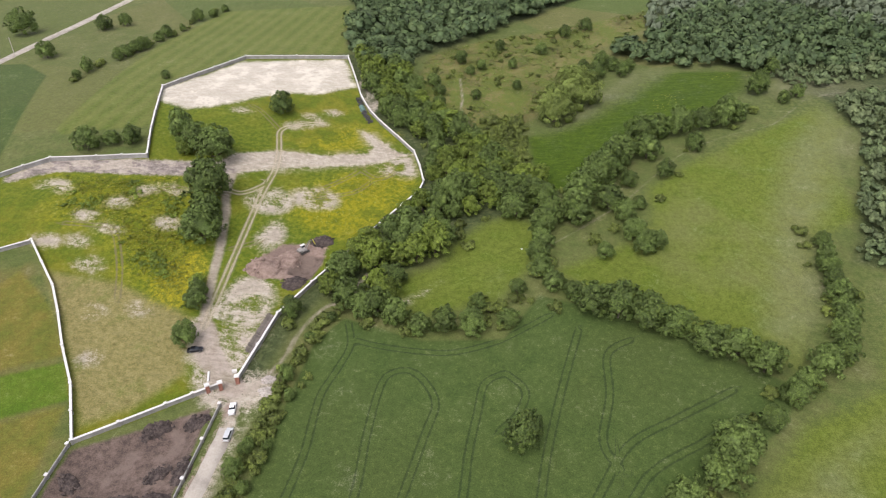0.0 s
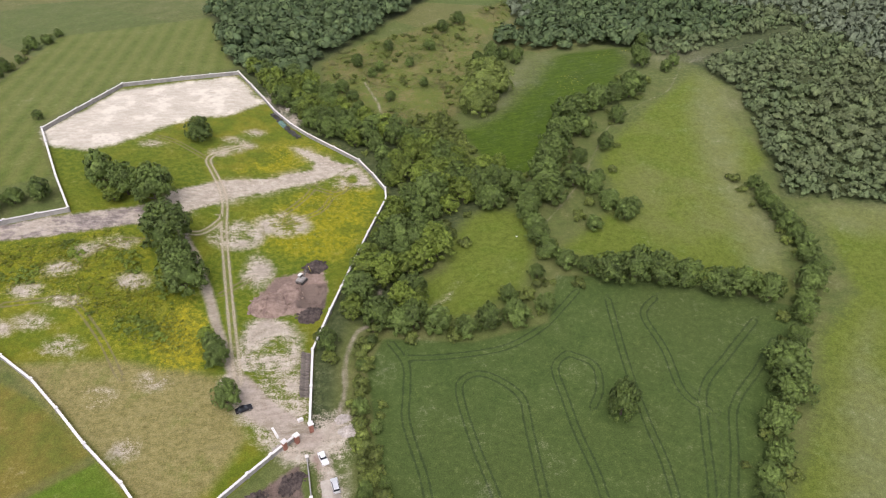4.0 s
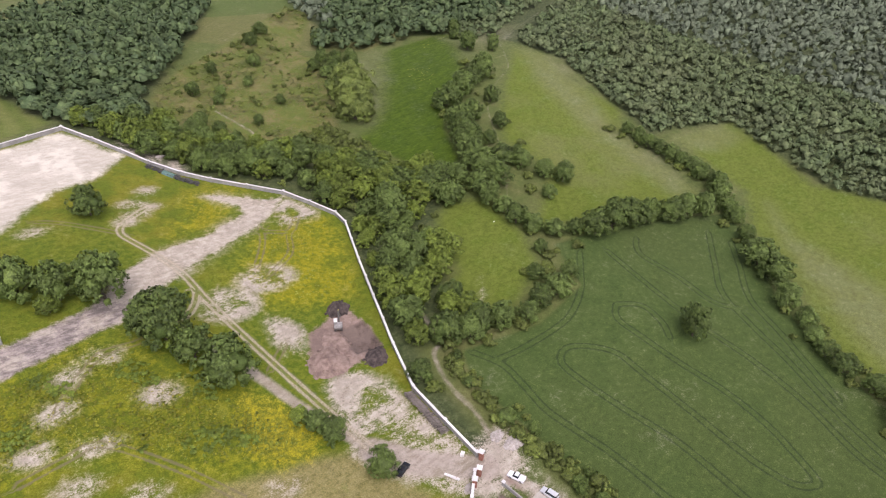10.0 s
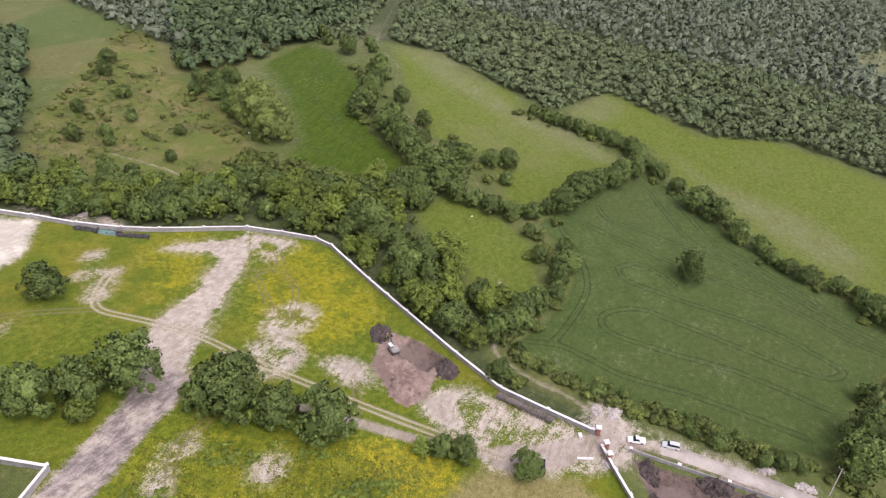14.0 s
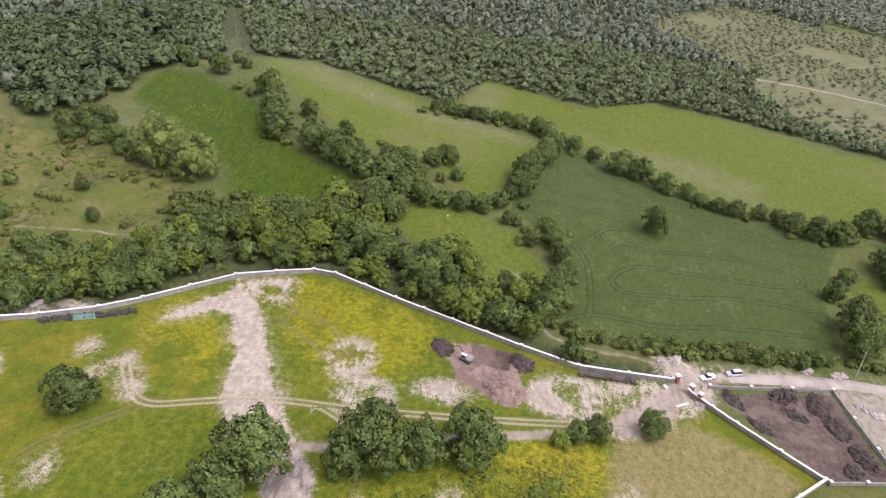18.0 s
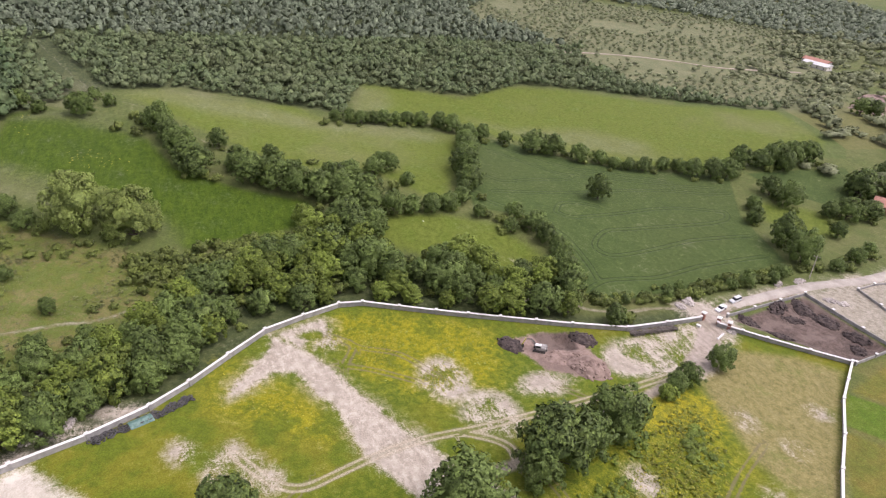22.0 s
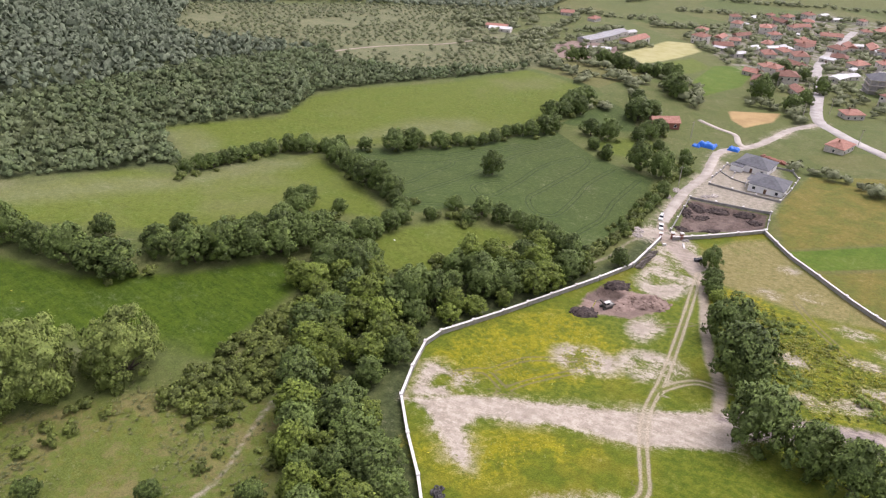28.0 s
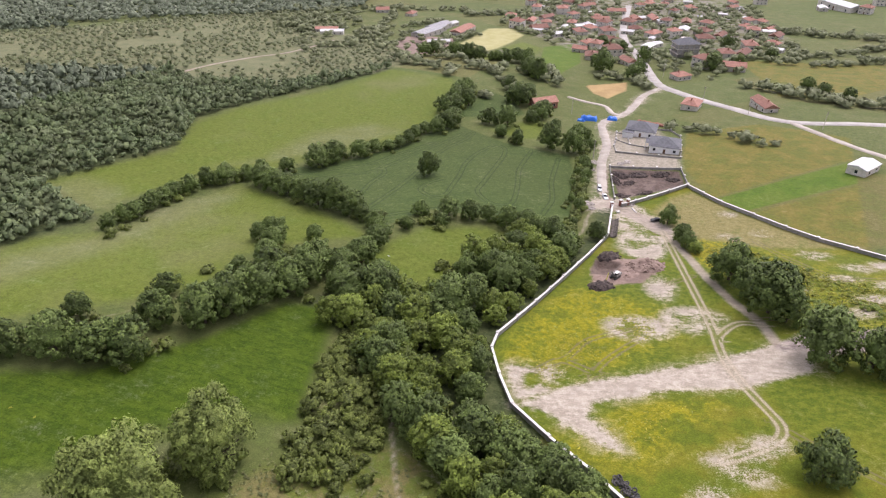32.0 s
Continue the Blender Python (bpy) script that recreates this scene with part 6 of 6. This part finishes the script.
def tyre_row(line, seed):
    """A straggling bank of old tyres and debris with a sheet thrown over its middle."""
    rng = random.Random(seed)
    pts = smooth_line(line, 0.62)
    me = bpy.data.meshes.new("tyre")
    bm = bmesh.new()
    n, m = 10, 5
    g = [[bm.verts.new(((0.36 + 0.15 * math.cos(2 * math.pi * j / m)) * math.cos(2 * math.pi * i / n), (0.36 + 0.15 * math.cos(2 * math.pi * j / m)) * math.sin(2 * math.pi * i / n), 0.13 * math.sin(2 * math.pi * j / m))) for j in range(m)] for i in range(n)]
    for i in range(n):
        for j in range(m):
            bm.faces.new((g[i][j], g[(i + 1) % n][j], g[(i + 1) % n][(j + 1) % m], g[i][(j + 1) % m]))
    bm.to_mesh(me)
    bm.free()
    me.materials.append(RUBBER)
    x0, y0 = pts[0]
    z0 = gz(x0, y0)
    t = thing("tyre_bank", "low bank of old dark tyres along the wall", "tyres", (x0, y0, z0))
    for k, (x, y) in enumerate(pts):
        for q in range(5):
            px, py = x + rng.uniform(-0.8, 0.8), y + rng.uniform(-0.8, 0.8)
            o = part("tyre", me, RUBBER, t)
            o.matrix_basis = pose(px - x0, py - y0, gz(px, py) - z0 + 0.14 + (0.3 if q > 2 else 0), rng.uniform(-35, 35), rng.uniform(-35, 35), rng.uniform(0, 360))
    mid = pts[int(len(pts) * 0.36):int(len(pts) * 0.62)]
    d = np.gradient(np.array(mid), axis=0)
    verts, faces = [], []
    for i, (x, y) in enumerate(mid):
        s = Vector((-d[i][1], d[i][0], 0)).normalized()
        for j in range(7):
            f = (j - 3) / 3
            wx, wy = x + s.x * f * 1.2, y + s.y * f * 1.2
            verts.append((wx - mid[0][0], wy - mid[0][1], gz(wx, wy) - gz(*mid[0]) + 0.85 * (1 - abs(f) ** 2.4) + 0.18 * noise.noise(Vector((wx, wy, 2.0))) + 0.06))
    for i in range(len(mid) - 1):
        for j in range(6):
            faces.append((i * 7 + j, i * 7 + j + 1, (i + 1) * 7 + j + 1, (i + 1) * 7 + j))
    s = thing("sheet", "teal plastic sheet thrown over the tyre bank", "tarpaulin", (mid[0][0], mid[0][1], gz(*mid[0])))
    part("cover", mesh_from("cover", verts, faces, TEAL, True), TEAL, s)


tyre_row([(-52.0, 253.4), (-48.6, 247.0), (-46.0, 242.5), (-42.2, 237.0)], 5)


def tarp_heap(x, y, w, h, seed):
    t = thing("tarp_heap", "goods under a bright blue tarpaulin by the road", "tarpaulin", (x, y, gz(x, y)))
    n = 16
    verts, faces = [], []
    for i in range(n + 1):
        for j in range(n + 1):
            u, v = 2 * i / n - 1, 2 * j / n - 1
            z = h * (1 - max(abs(u), abs(v)) ** 5) * (0.72 + 0.5 * noise.noise(Vector((u * 1.8 + seed, v * 1.8, 0.5))))
            px, py = u * w * (0.5 + 0.06 * noise.noise(Vector((v * 3, seed, 0)))), v * w * 0.42
            verts.append((px, py, gz(x + px, y + py) - gz(x, y) + max(z, 0.02)))
    for i in range(n):
        for j in range(n):
            faces.append((i * (n + 1) + j, (i + 1) * (n + 1) + j, (i + 1) * (n + 1) + j + 1, i * (n + 1) + j + 1))
    part("cover", mesh_from("cover", verts, faces, BLUE, True), BLUE, t)


tarp_heap(-23.6, -0.6, 8.0, 2.4, 1.0)
tarp_heap(-20.0, 3.4, 3.6, 1.4, 7.0)
tarp_heap(-35.0, -2.6, 5.0, 2.2, 4.0)

# ---- houses ----
TILE_RED = surface("clay_roof_tiles", (0.215, 0.108, 0.080), (0.325, 0.172, 0.130), 1.0, 0.85, bump=0.4, fine=8.0, spread=0.35)
TILE_GREY = surface("grey_roof_tiles", (0.095, 0.10, 0.11), (0.15, 0.155, 0.165), 1.0, 0.8, bump=0.4, fine=10.0)
SHEET = surface("pale_sheet_metal", (0.42, 0.43, 0.44), (0.58, 0.58, 0.57), 0.8, 0.5, fine=6.0, spread=0.15)
SHEET_GREY = surface("grey_sheet_metal", (0.20, 0.205, 0.21), (0.33, 0.33, 0.33), 0.8, 0.55, fine=6.0, spread=0.2)
PLASTER = surface("house_plaster", (0.44, 0.41, 0.365), (0.62, 0.59, 0.54), 0.7, 0.85, fine=7.0, spread=0.15)
RAW = surface("raw_concrete_block", (0.26, 0.25, 0.245), (0.38, 0.37, 0.36), 0.7, 0.9, fine=6.0)
WOODDOOR = surface("brown_door", (0.10, 0.06, 0.035), (0.18, 0.11, 0.07), 2.0, 0.6)


def roof_mesh(w, d, z, rise, over, hip):
    """A closed hipped or gabled roof with a thick eave."""
    a, b = w / 2 + over, d / 2 + over
    r = max(0.3, a - b) if hip else a
    v = [(-a, -b, z), (a, -b, z), (a, b, z), (-a, b, z), (-a, -b, z + 0.16), (a, -b, z + 0.16), (a, b, z + 0.16), (-a, b, z + 0.16), (-r, 0, z + 0.16 + rise), (r, 0, z + 0.16 + rise)]
    bm = bmesh.new()
    vs = [bm.verts.new(p) for p in v]
    for f in ((3, 2, 1, 0), (0, 1, 5, 4), (1, 2, 6, 5), (2, 3, 7, 6), (3, 0, 4, 7), (4, 5, 9, 8), (6, 7, 8, 9), (5, 6, 9), (7, 4, 8)):
        bm.faces.new([vs[k] for k in f])
    return bm


def window_part(x, y, z, turn, w, h, parent):
    bm = boxes((-w / 2, -0.05, -h / 2, -w / 2 + 0.08, 0.06, h / 2), (w / 2 - 0.08, -0.05, -h / 2, w / 2, 0.06, h / 2), (-w / 2, -0.05, h / 2 - 0.08, w / 2, 0.06, h / 2), (-w / 2 - 0.05, -0.05, -h / 2 - 0.06, w / 2 + 0.05, 0.14, -h / 2 + 0.03))
    o = part("window", bm, COPING, parent)
    o.matrix_basis = pose(x, y, z, 0, 0, turn)
    part("pane", boxes((-w / 2 + 0.08, -0.02, -h / 2 + 0.03, w / 2 - 0.08, 0.03, h / 2 - 0.08)), GLASS, o)


def house(name, label, w, d, h, rise, wall, roof, hip=True, floors=1, wins=3, chimney=True, over=0.45, category="house"):
    t = thing(name, label, category)
    part("wall", boxes((-w / 2, -d / 2, -1.2, w / 2, d / 2, h), bevel=0.03), wall, t)
    rf = part("roof", roof_mesh(w, d, h, rise, over, hip), roof, t)
    if chimney:
        part("chimney", boxes((w * 0.18, -0.35, h + rise * 0.4, w * 0.18 + 0.6, 0.25, h + rise + 0.7), (w * 0.18 - 0.08, -0.43, h + rise + 0.7, w * 0.18 + 0.68, 0.33, h + rise + 0.8)), BRICK, rf)
    for fl in range(floors):
        z = 1.55 + fl * 2.9
        for k in range(wins):
            x = -w / 2 + w * (k + 0.5) / wins
            if not (fl == 0 and k == wins // 2):
                window_part(x, -d / 2 - 0.02, z, 180, 1.2, 1.25, t)
            window_part(x, d / 2 + 0.02, z, 0, 1.2, 1.25, t)
        for s in (-1, 1):
            window_part(s * (w / 2 + 0.02), 0, z, -90 * s, 1.1, 1.25, t)
    part("door", boxes((-0.5, -d / 2 - 0.06, 0.0, 0.5, -d / 2 + 0.04, 2.05), bevel=0.02), WOODDOOR, t)
    return t


b = house("house", "new single-storey house with a grey hipped roof and white walls", 12.5, 11.0, 3.0, 2.6, CAR_WHITE, TILE_GREY, wins=3, chimney=False)
b.matrix_basis = pose(-58.2, 40.0, gz(-58.2, 40.0) + 0.3, 0, 0, 176)
part("porch_roof", boxes((-8.2, -2.5, 2.7, -6.2, 3.0, 2.85), bevel=0.03), TILE_GREY, b)
for k in (-2.2, 2.7):
    part("porch_post", boxes((-8.1, k - 0.1, -0.8, -7.9, k + 0.1, 2.7)), CAR_WHITE, b)
b = house("house", "new single-storey house with a grey gabled roof and white walls", 13.0, 11.0, 3.0, 2.7, CAR_WHITE, TILE_GREY, wins=3, chimney=False)
b.matrix_basis = pose(-48.8, 18.2, gz(-48.8, 18.2) + 0.3, 0, 0, 172)
part("annex", boxes((-7.6, -8.2, -1.0, -2.8, -5.5, 2.6), bevel=0.04), CAR_WHITE, b)
part("annex_roof", boxes((-7.9, -8.5, 2.6, -2.6, -5.4, 2.78), bevel=0.03), TILE_GREY, b)
wall_run("wall_garden", [(-38.0, 47.7), (-64.4, 50.8), (-65.6, 36.0), (-66.0, 22.0), (-62.2, 13.0), (-54.1, 11.3)], 0.9, "low pale garden wall round the new houses", 8.0, False)
wall_run("wall_foundation", [(-37.6, 19.1), (-37.6, 30.0), (-36.9, 39.7), (-38.0, 47.7)], 0.8, "low foundation wall beside the road", 6.0, False)
wall_run("wall_foundation", [(-37.6, 30.0), (-43.7, 36.1), (-51.2, 39.0)], 0.6, "low foundation wall of the unfinished house", 6.0, False)
wall_run("wall_foundation", [(-37.6, 19.1), (-42.4, 21.3), (-43.7, 36.1)], 0.6, "low foundation wall of the unfinished house", 6.0, False)


def brick_row(x0, y0, x1, y1):
    t = thing("tile_pallets", "row of stacked red roof tiles behind the houses", "building material", (x0, y0, gz(x0, y0)), math.degrees(math.atan2(y1 - y0, x1 - x0)))
    n = math.hypot(x1 - x0, y1 - y0)
    rng = random.Random(2)
    for k in range(int(n / 1.3)):
        s = 1.3 * k
        z = gz(x0 + (x1 - x0) * s / n, y0 + (y1 - y0) * s / n) - gz(x0, y0)
        for q in range(2):
            part("pallet", boxes((s, q * 1.3 - 1.2, z - 0.1, s + 1.1, q * 1.3 - 0.1, z + rng.uniform(0.7, 1.2)), bevel=0.04), BRICK, t)


brick_row(-47.4, -1.0, -61.0, 6.2)

VILLAGE = [
    house("house", "old village house with a red tiled hipped roof", 11, 8.5, 3.2, 2.2, PLASTER, TILE_RED),
    house("house", "village house with a faded red gabled roof", 12, 7.5, 3.0, 2.0, PLASTER, TILE_RED, False),
    house("house", "two-storey village house with a red hipped roof", 10, 9, 5.8, 2.2, PLASTER, TILE_RED, True, 2),
    house("house", "long low village house with a brown-red roof", 15, 7, 2.9, 1.9, PLASTER, TILE_RED, False, 1, 4),
]
SHEDS = [
    house("shed", "pale sheet-metal roofed farm shed", 10, 6.5, 2.8, 0.9, PLASTER, SHEET, False, 1, 2, False, 0.25, "shed"),
    house("shed", "long farm shed with a white metal roof", 22, 9, 3.2, 1.3, PLASTER, SHEET, False, 1, 4, False, 0.25, "shed"),
    house("shed", "long farm shed with a red tiled roof", 22, 9, 3.2, 1.6, PLASTER, TILE_RED, False, 1, 4, False, 0.25, "shed"),
    house("shed", "long farm shed with a grey sheet roof", 24, 10, 3.2, 1.4, PLASTER, SHEET_GREY, False, 1, 4, False, 0.25, "shed"),
]
used_patterns = set()


def settle(pattern, x, y, turn, s=1.0, group="village houses", label=""):
    m = pose(x, y, gz(x, y), 0, 0, turn)
    if pattern.name in used_patterns:
        pattern = copy_thing(pattern, m)
    else:
        used_patterns.add(pattern.name)
        pattern.matrix_basis = m
    pattern.scale = (s, s, s)
    pattern["group"] = group
    if label:
        pattern["label"] = label


HOUSES = ((66, -305), (33, -306), (23, -346), (52, -251), (32, -240), (8, -283), (-9, -258), (-15, -309), (-20, -273), (-24, -227), (-8, -158), (-12, -186), (-17, -134), (-27, -204), (-30, -146), (-18, -172), (-41, -124),
          (-46, -262), (-60, -243), (-63, -323), (-72, -302), (-76, -246), (-90, -312), (-100, -266), (-98, -230), (-112, -252), (-143, -320), (-138, -266), (-155, -285), (-128, -209), (-146, -222), (-119, -177), (-105, -158),
          (-88, -130), (-106, -124), (-72, -90), (-74, -28), (-109, -31), (-260, -411), (-288, -467), (-141, -416), (-75, -420), (-100, -402), (24, -412), (-173, -458), (10, -318), (44, -280), (-2, -236), (-40, -300), (-28, -360), (4, -372), (48, -350))
for i, (x, y) in enumerate(HOUSES):
    settle(VILLAGE[(i * 7 + i // 3) % 4], x, y, (i * 37) % 180 if i > 30 else (i * 53) % 180, 0.9 + 0.06 * (i % 5))
more = random.Random(5)
FILL = [p for p in scatter(VILLAGE_LAND, 17.0, 77, 8) if along(MAIN_ROAD, *p) > 9 and min(math.hypot(p[0] - a, p[1] - b) for a, b in HOUSES + ((-79, -166),)) > 15][:34]
for i, (x, y) in enumerate(FILL):
    if more.random() < 0.3:
        settle(SHEDS[0], x, y, more.uniform(0, 180), more.uniform(0.6, 1.0), "village sheds")
    else:
        settle(VILLAGE[more.randrange(4)], x, y, more.uniform(0, 180), more.uniform(0.75, 1.05))
for i, (x, y) in enumerate(((32, -233), (15, -219), (11, -249), (-9, -268), (-20, -277), (-50, -328), (-55, -184), (-70, -304), (-145, -199), (-152, -279), (-130, 58), (-225, -424), (-146, -421), (-40, -250), (2, -262), (-85, -270))):
    settle(SHEDS[0], x, y, (i * 41) % 180, 0.9 + 0.1 * (i % 4), "village sheds")
settle(SHEDS[3], 113, -184, 68, 1.1, "farm sheds")
settle(SHEDS[3], 113, -201, 68, 1.0, "farm sheds")
settle(SHEDS[3], 113, -219, 68, 1.0, "farm sheds")
settle(SHEDS[1], 94, -148, 20, 0.75, "farm sheds")
settle(SHEDS[2], 89, -204, 75, 1.15, "farm sheds")
settle(SHEDS[0], 106, -238, 60, 1.0, "farm sheds")
settle(SHEDS[2], 190, -166, 15, 0.8, "farm sheds")
settle(SHEDS[1], 182, -158, 15, 0.8, "farm sheds")
settle(SHEDS[1], -243, -433, 120, 1.9, "farm sheds")
settle(VILLAGE[1], 186, -287, 20, 1.0)
settle(VILLAGE[0], 155, -278, 80, 0.9)
b = house("barn", "old brick barn with a weathered brown-red roof among trees", 13, 8, 3.0, 2.0, BRICK, TILE_RED, False, 1, 3, False, category="barn")
b.matrix_basis = pose(1.0, -12.5, gz(1.0, -12.5), 0, 0, 35)


def concrete_frame(x, y, turn):
    """A house shell: floor slabs on rows of columns, a few block walls set back in the bays, a stair tower and a steep roof."""
    t = thing("house", "unfinished three-storey house of bare grey concrete with open bays", "house", (x, y, gz(x, y)), turn)
    w, d, h = 16.0, 11.0, 3.1
    for k in range(4):
        part("slab", boxes((-w / 2 - 0.7, -d / 2 - 0.7, k * h - 0.25, w / 2 + 0.7, d / 2 + 0.7, k * h), bevel=0.03), CONCRETE, t)
    for k in range(3):
        for i in range(5):
            for j in range(3):
                cx, cy = -w / 2 + 0.4 + i * (w - 0.8) / 4, -d / 2 + 0.4 + j * (d - 0.8) / 2
                part("column", boxes((cx - 0.22, cy - 0.22, k * h, cx + 0.22, cy + 0.22, (k + 1) * h - 0.25)), COPING if j == 0 else CONCRETE, t)
        for i in range(4):
            x0, x1 = -w / 2 + 0.7 + i * (w - 0.8) / 4, -w / 2 + 0.1 + (i + 1) * (w - 0.8) / 4
            part("wall", boxes((x0, d / 2 - 0.6, k * h, x1, d / 2 - 0.4, (k + 1) * h - 0.25)), RAW, t)
            sill = 2.85 if (i + k) % 3 == 0 else 0.95
            part("wall", boxes((x0, -d / 2 + 0.5, k * h, x1, -d / 2 + 0.7, k * h + sill)), PLASTER if i % 2 else RAW, t)
        for sx in (-1, 1):
            part("wall", boxes((sx * (w / 2 - 0.5) - 0.1, -d / 2 + 0.7, k * h, sx * (w / 2 - 0.5) + 0.1, d / 2 - 0.7, k * h + (1.0 if k == 1 else 2.85))), RAW, t)
        part("core", boxes((-2.0, -1.4, k * h, 2.0, 3.5, (k + 1) * h - 0.25)), RAW, t)
    part("roof", roof_mesh(w, d, 3 * h, 3.4, 0.5, True), TILE_GREY, t)
    part("dormer", boxes((-1.9, -d / 2 - 0.2, 3 * h, 1.9, 0.0, 3 * h + 2.3), bevel=0.05), PLASTER, t)


concrete_frame(-79, -166, 22)


def pole(x, y, h=8.5):
    t = thing("utility_pole", "pale concrete utility pole with a crossarm", "utility pole", (x, y, gz(x, y)), (x * 7 + y) % 90, "utility poles")
    part("mast", tube(bmesh.new(), (0, 0, -0.5), (0, 0, h), 0.17, 0.1, 8), CONCRETE, t)
    part("crossarm", boxes((-0.9, -0.06, h - 0.6, 0.9, 0.06, h - 0.48)), TIMBER, t)
    for k in (-0.8, 0.0, 0.8):
        part("insulator", tube(bmesh.new(), (k, 0, h - 0.48), (k, 0, h - 0.25), 0.05, 0.04, 6), COPING, t)


for x, y in ((-28.8, 57.6), (-14.6, -5.7), (-80.5, -39.4), (-52.0, -70.0), (-62.0, -90.0), (-100.0, -18.0), (-222.0, 262.0), (-129.0, 2.0), (-46.0, -120.0)):
    pole(x, y)

# ---- greenery of the village ----
garden = []
for x, y in scatter([(70.0, -255.0), (60.0, -420.0), (-160.0, -430.0), (-160.0, -170.0), (-90.0, -90.0), (-60.0, -110.0), (-20.0, -120.0), (0.0, -150.0), (30.0, -215.0)], 8.6, 31, 8):
    if along(MAIN_ROAD, x, y) > 6 and min(math.hypot(x - a, y - b) for a, b in HOUSES + tuple(FILL) + ((-79, -166),)) > 8 and inside(PASTURE_EAST, x, y) < 0 and inside(BRIGHT_GREEN, x, y) < 0:
        garden.append((x, y))
for line in ([(70.0, -100.0), (30.0, -105.0), (5.0, -80.0)], [(95.0, -60.0), (70.0, -55.0), (58.0, -42.0)], [(84.0, -112.0), (92.0, -150.0), (78.0, -200.0)], [(-100.0, 30.0), (-66.0, 8.0)],
             [(-126.0, -70.0), (-160.0, -48.0), (-200.0, -30.0)], [(-160.0, -180.0), (-230.0, -230.0)], [(-170.0, -290.0), (-260.0, -260.0)], [(150.0, -110.0), (150.0, -190.0), (120.0, -250.0)], [(205.0, -150.0), (215.0, -230.0), (180.0, -330.0)],
             [(-52.0, -60.0), (-44.0, -76.0), (-20.0, -80.0)], [(161.0, -104.0), (154.0, -130.0), (154.0, -167.0), (160.0, -218.0), (170.0, -272.0)], [(184.0, -304.0), (148.0, -318.0), (117.0, -326.0), (100.0, -300.0), (70.0, -330.0)],
             [(232.0, -223.0), (228.0, -306.0), (238.0, -419.0), (226.0, -501.0)], [(-110.0, -78.0), (-133.0, -57.0), (-151.0, -44.0), (-170.0, -49.0)], [(-123.0, -170.0), (-155.0, -150.0), (-210.0, -180.0)],
             [(-140.0, -290.0), (-190.0, -276.0), (-234.0, -261.0)], [(77.0, -82.0), (63.0, -84.0), (40.0, -60.0), (27.0, -43.0), (12.0, -24.0)], [(120.0, -410.0), (60.0, -440.0), (-20.0, -470.0), (-120.0, -480.0)],
             [(100.0, -520.0), (-40.0, -560.0), (-200.0, -540.0)], [(180.0, -420.0), (150.0, -520.0), (60.0, -600.0)]):
    for x, y in smooth_line(line, 4.2):
        garden.append((x + rnd.uniform(-4, 4), y + rnd.uniform(-4, 4)))
COPSES = ((41, -96), (34, -94), (26, -95), (20, -86), (17, -76), (13, -68), (10, -60), (39, -112), (30, -104), (-21, -112), (-25, -141), (-22, -183), (22, -31), (17, -11), (10, -21), (-44, -83), (-48, -98), (-112, -205),
          (-93, -122), (-139, -78), (-144, -64), (-156, -61), (-136, -171), (-37, -168), (-51, -134), (-112, -141), (-88, -140), (-97, -144))
for x, y in COPSES:
    any_oak(x, y, rnd.uniform(7.0, 11.0), "trees round the village")
garden += [(x + rnd.uniform(-6, 6), y + rnd.uniform(-6, 6)) for x, y in COPSES]
for x, y in smooth_line([(88.0, -92.0), (74.0, -96.0), (62.0, -98.0), (50.0, -90.0), (40.0, -98.0)], 6.0):
    any_oak(x + rnd.uniform(-2, 2), y + rnd.uniform(-2, 2), rnd.uniform(6.0, 10.0), "trees round the village")
FAR_TREES = ([(286.0, -241.0), (234.0, -327.0), (149.0, -157.0), (182.0, -171.0), (172.0, -120.0), (147.0, -47.0)],
             [(154.0, -148.0), (124.0, -194.0), (68.0, -86.0), (73.0, -20.0), (99.0, -48.0)])
for f in FAR_TREES:
    garden += [p for p in scatter(f, 8.5, 91, 6) if rnd.random() < 0.75 and p[0] > 95]
for line in ([(62.5, -56.6), (41.4, -64.7), (8.2, -74.3), (-3.1, -52.7)], [(49.0, 5.0), (36.0, -6.0), (30.0, -12.0)]):
    garden += [(x + rnd.uniform(-2, 2), y + rnd.uniform(-2, 2)) for x, y in smooth_line(line, 5.0)]
# Shares the hillside leaf colour, with the haze tint in it.
wood("village_trees", garden, 4.0, 9.0, LEAF_HILL_HAZE, "garden trees and hedges among the village houses", 90, 700, 0.75, 5, leaf=0.17)


def plastic_scrap(x, y, w):
    t = thing("plastic_sheet", "crumpled white plastic sheet lying on the grass", "plastic sheet", (x, y, gz(x, y)))
    n = 8
    verts = [(w * (i / n - 0.5), 0.6 * w * (j / n - 0.5), gz(x + w * (i / n - 0.5), y + 0.6 * w * (j / n - 0.5)) - gz(x, y) + 0.12 + 0.25 * noise.noise(Vector((i * 0.7, j * 0.7, x)))) for i in range(n + 1) for j in range(n + 1)]
    faces = [(i * (n + 1) + j, (i + 1) * (n + 1) + j, (i + 1) * (n + 1) + j + 1, i * (n + 1) + j + 1) for i in range(n) for j in range(n)]
    part("cover", mesh_from("cover", verts, faces, CAR_WHITE, True), CAR_WHITE, t)


plastic_scrap(27.8, 261.8, 0.8)
plastic_scrap(25.3, 166.4, 0.6)
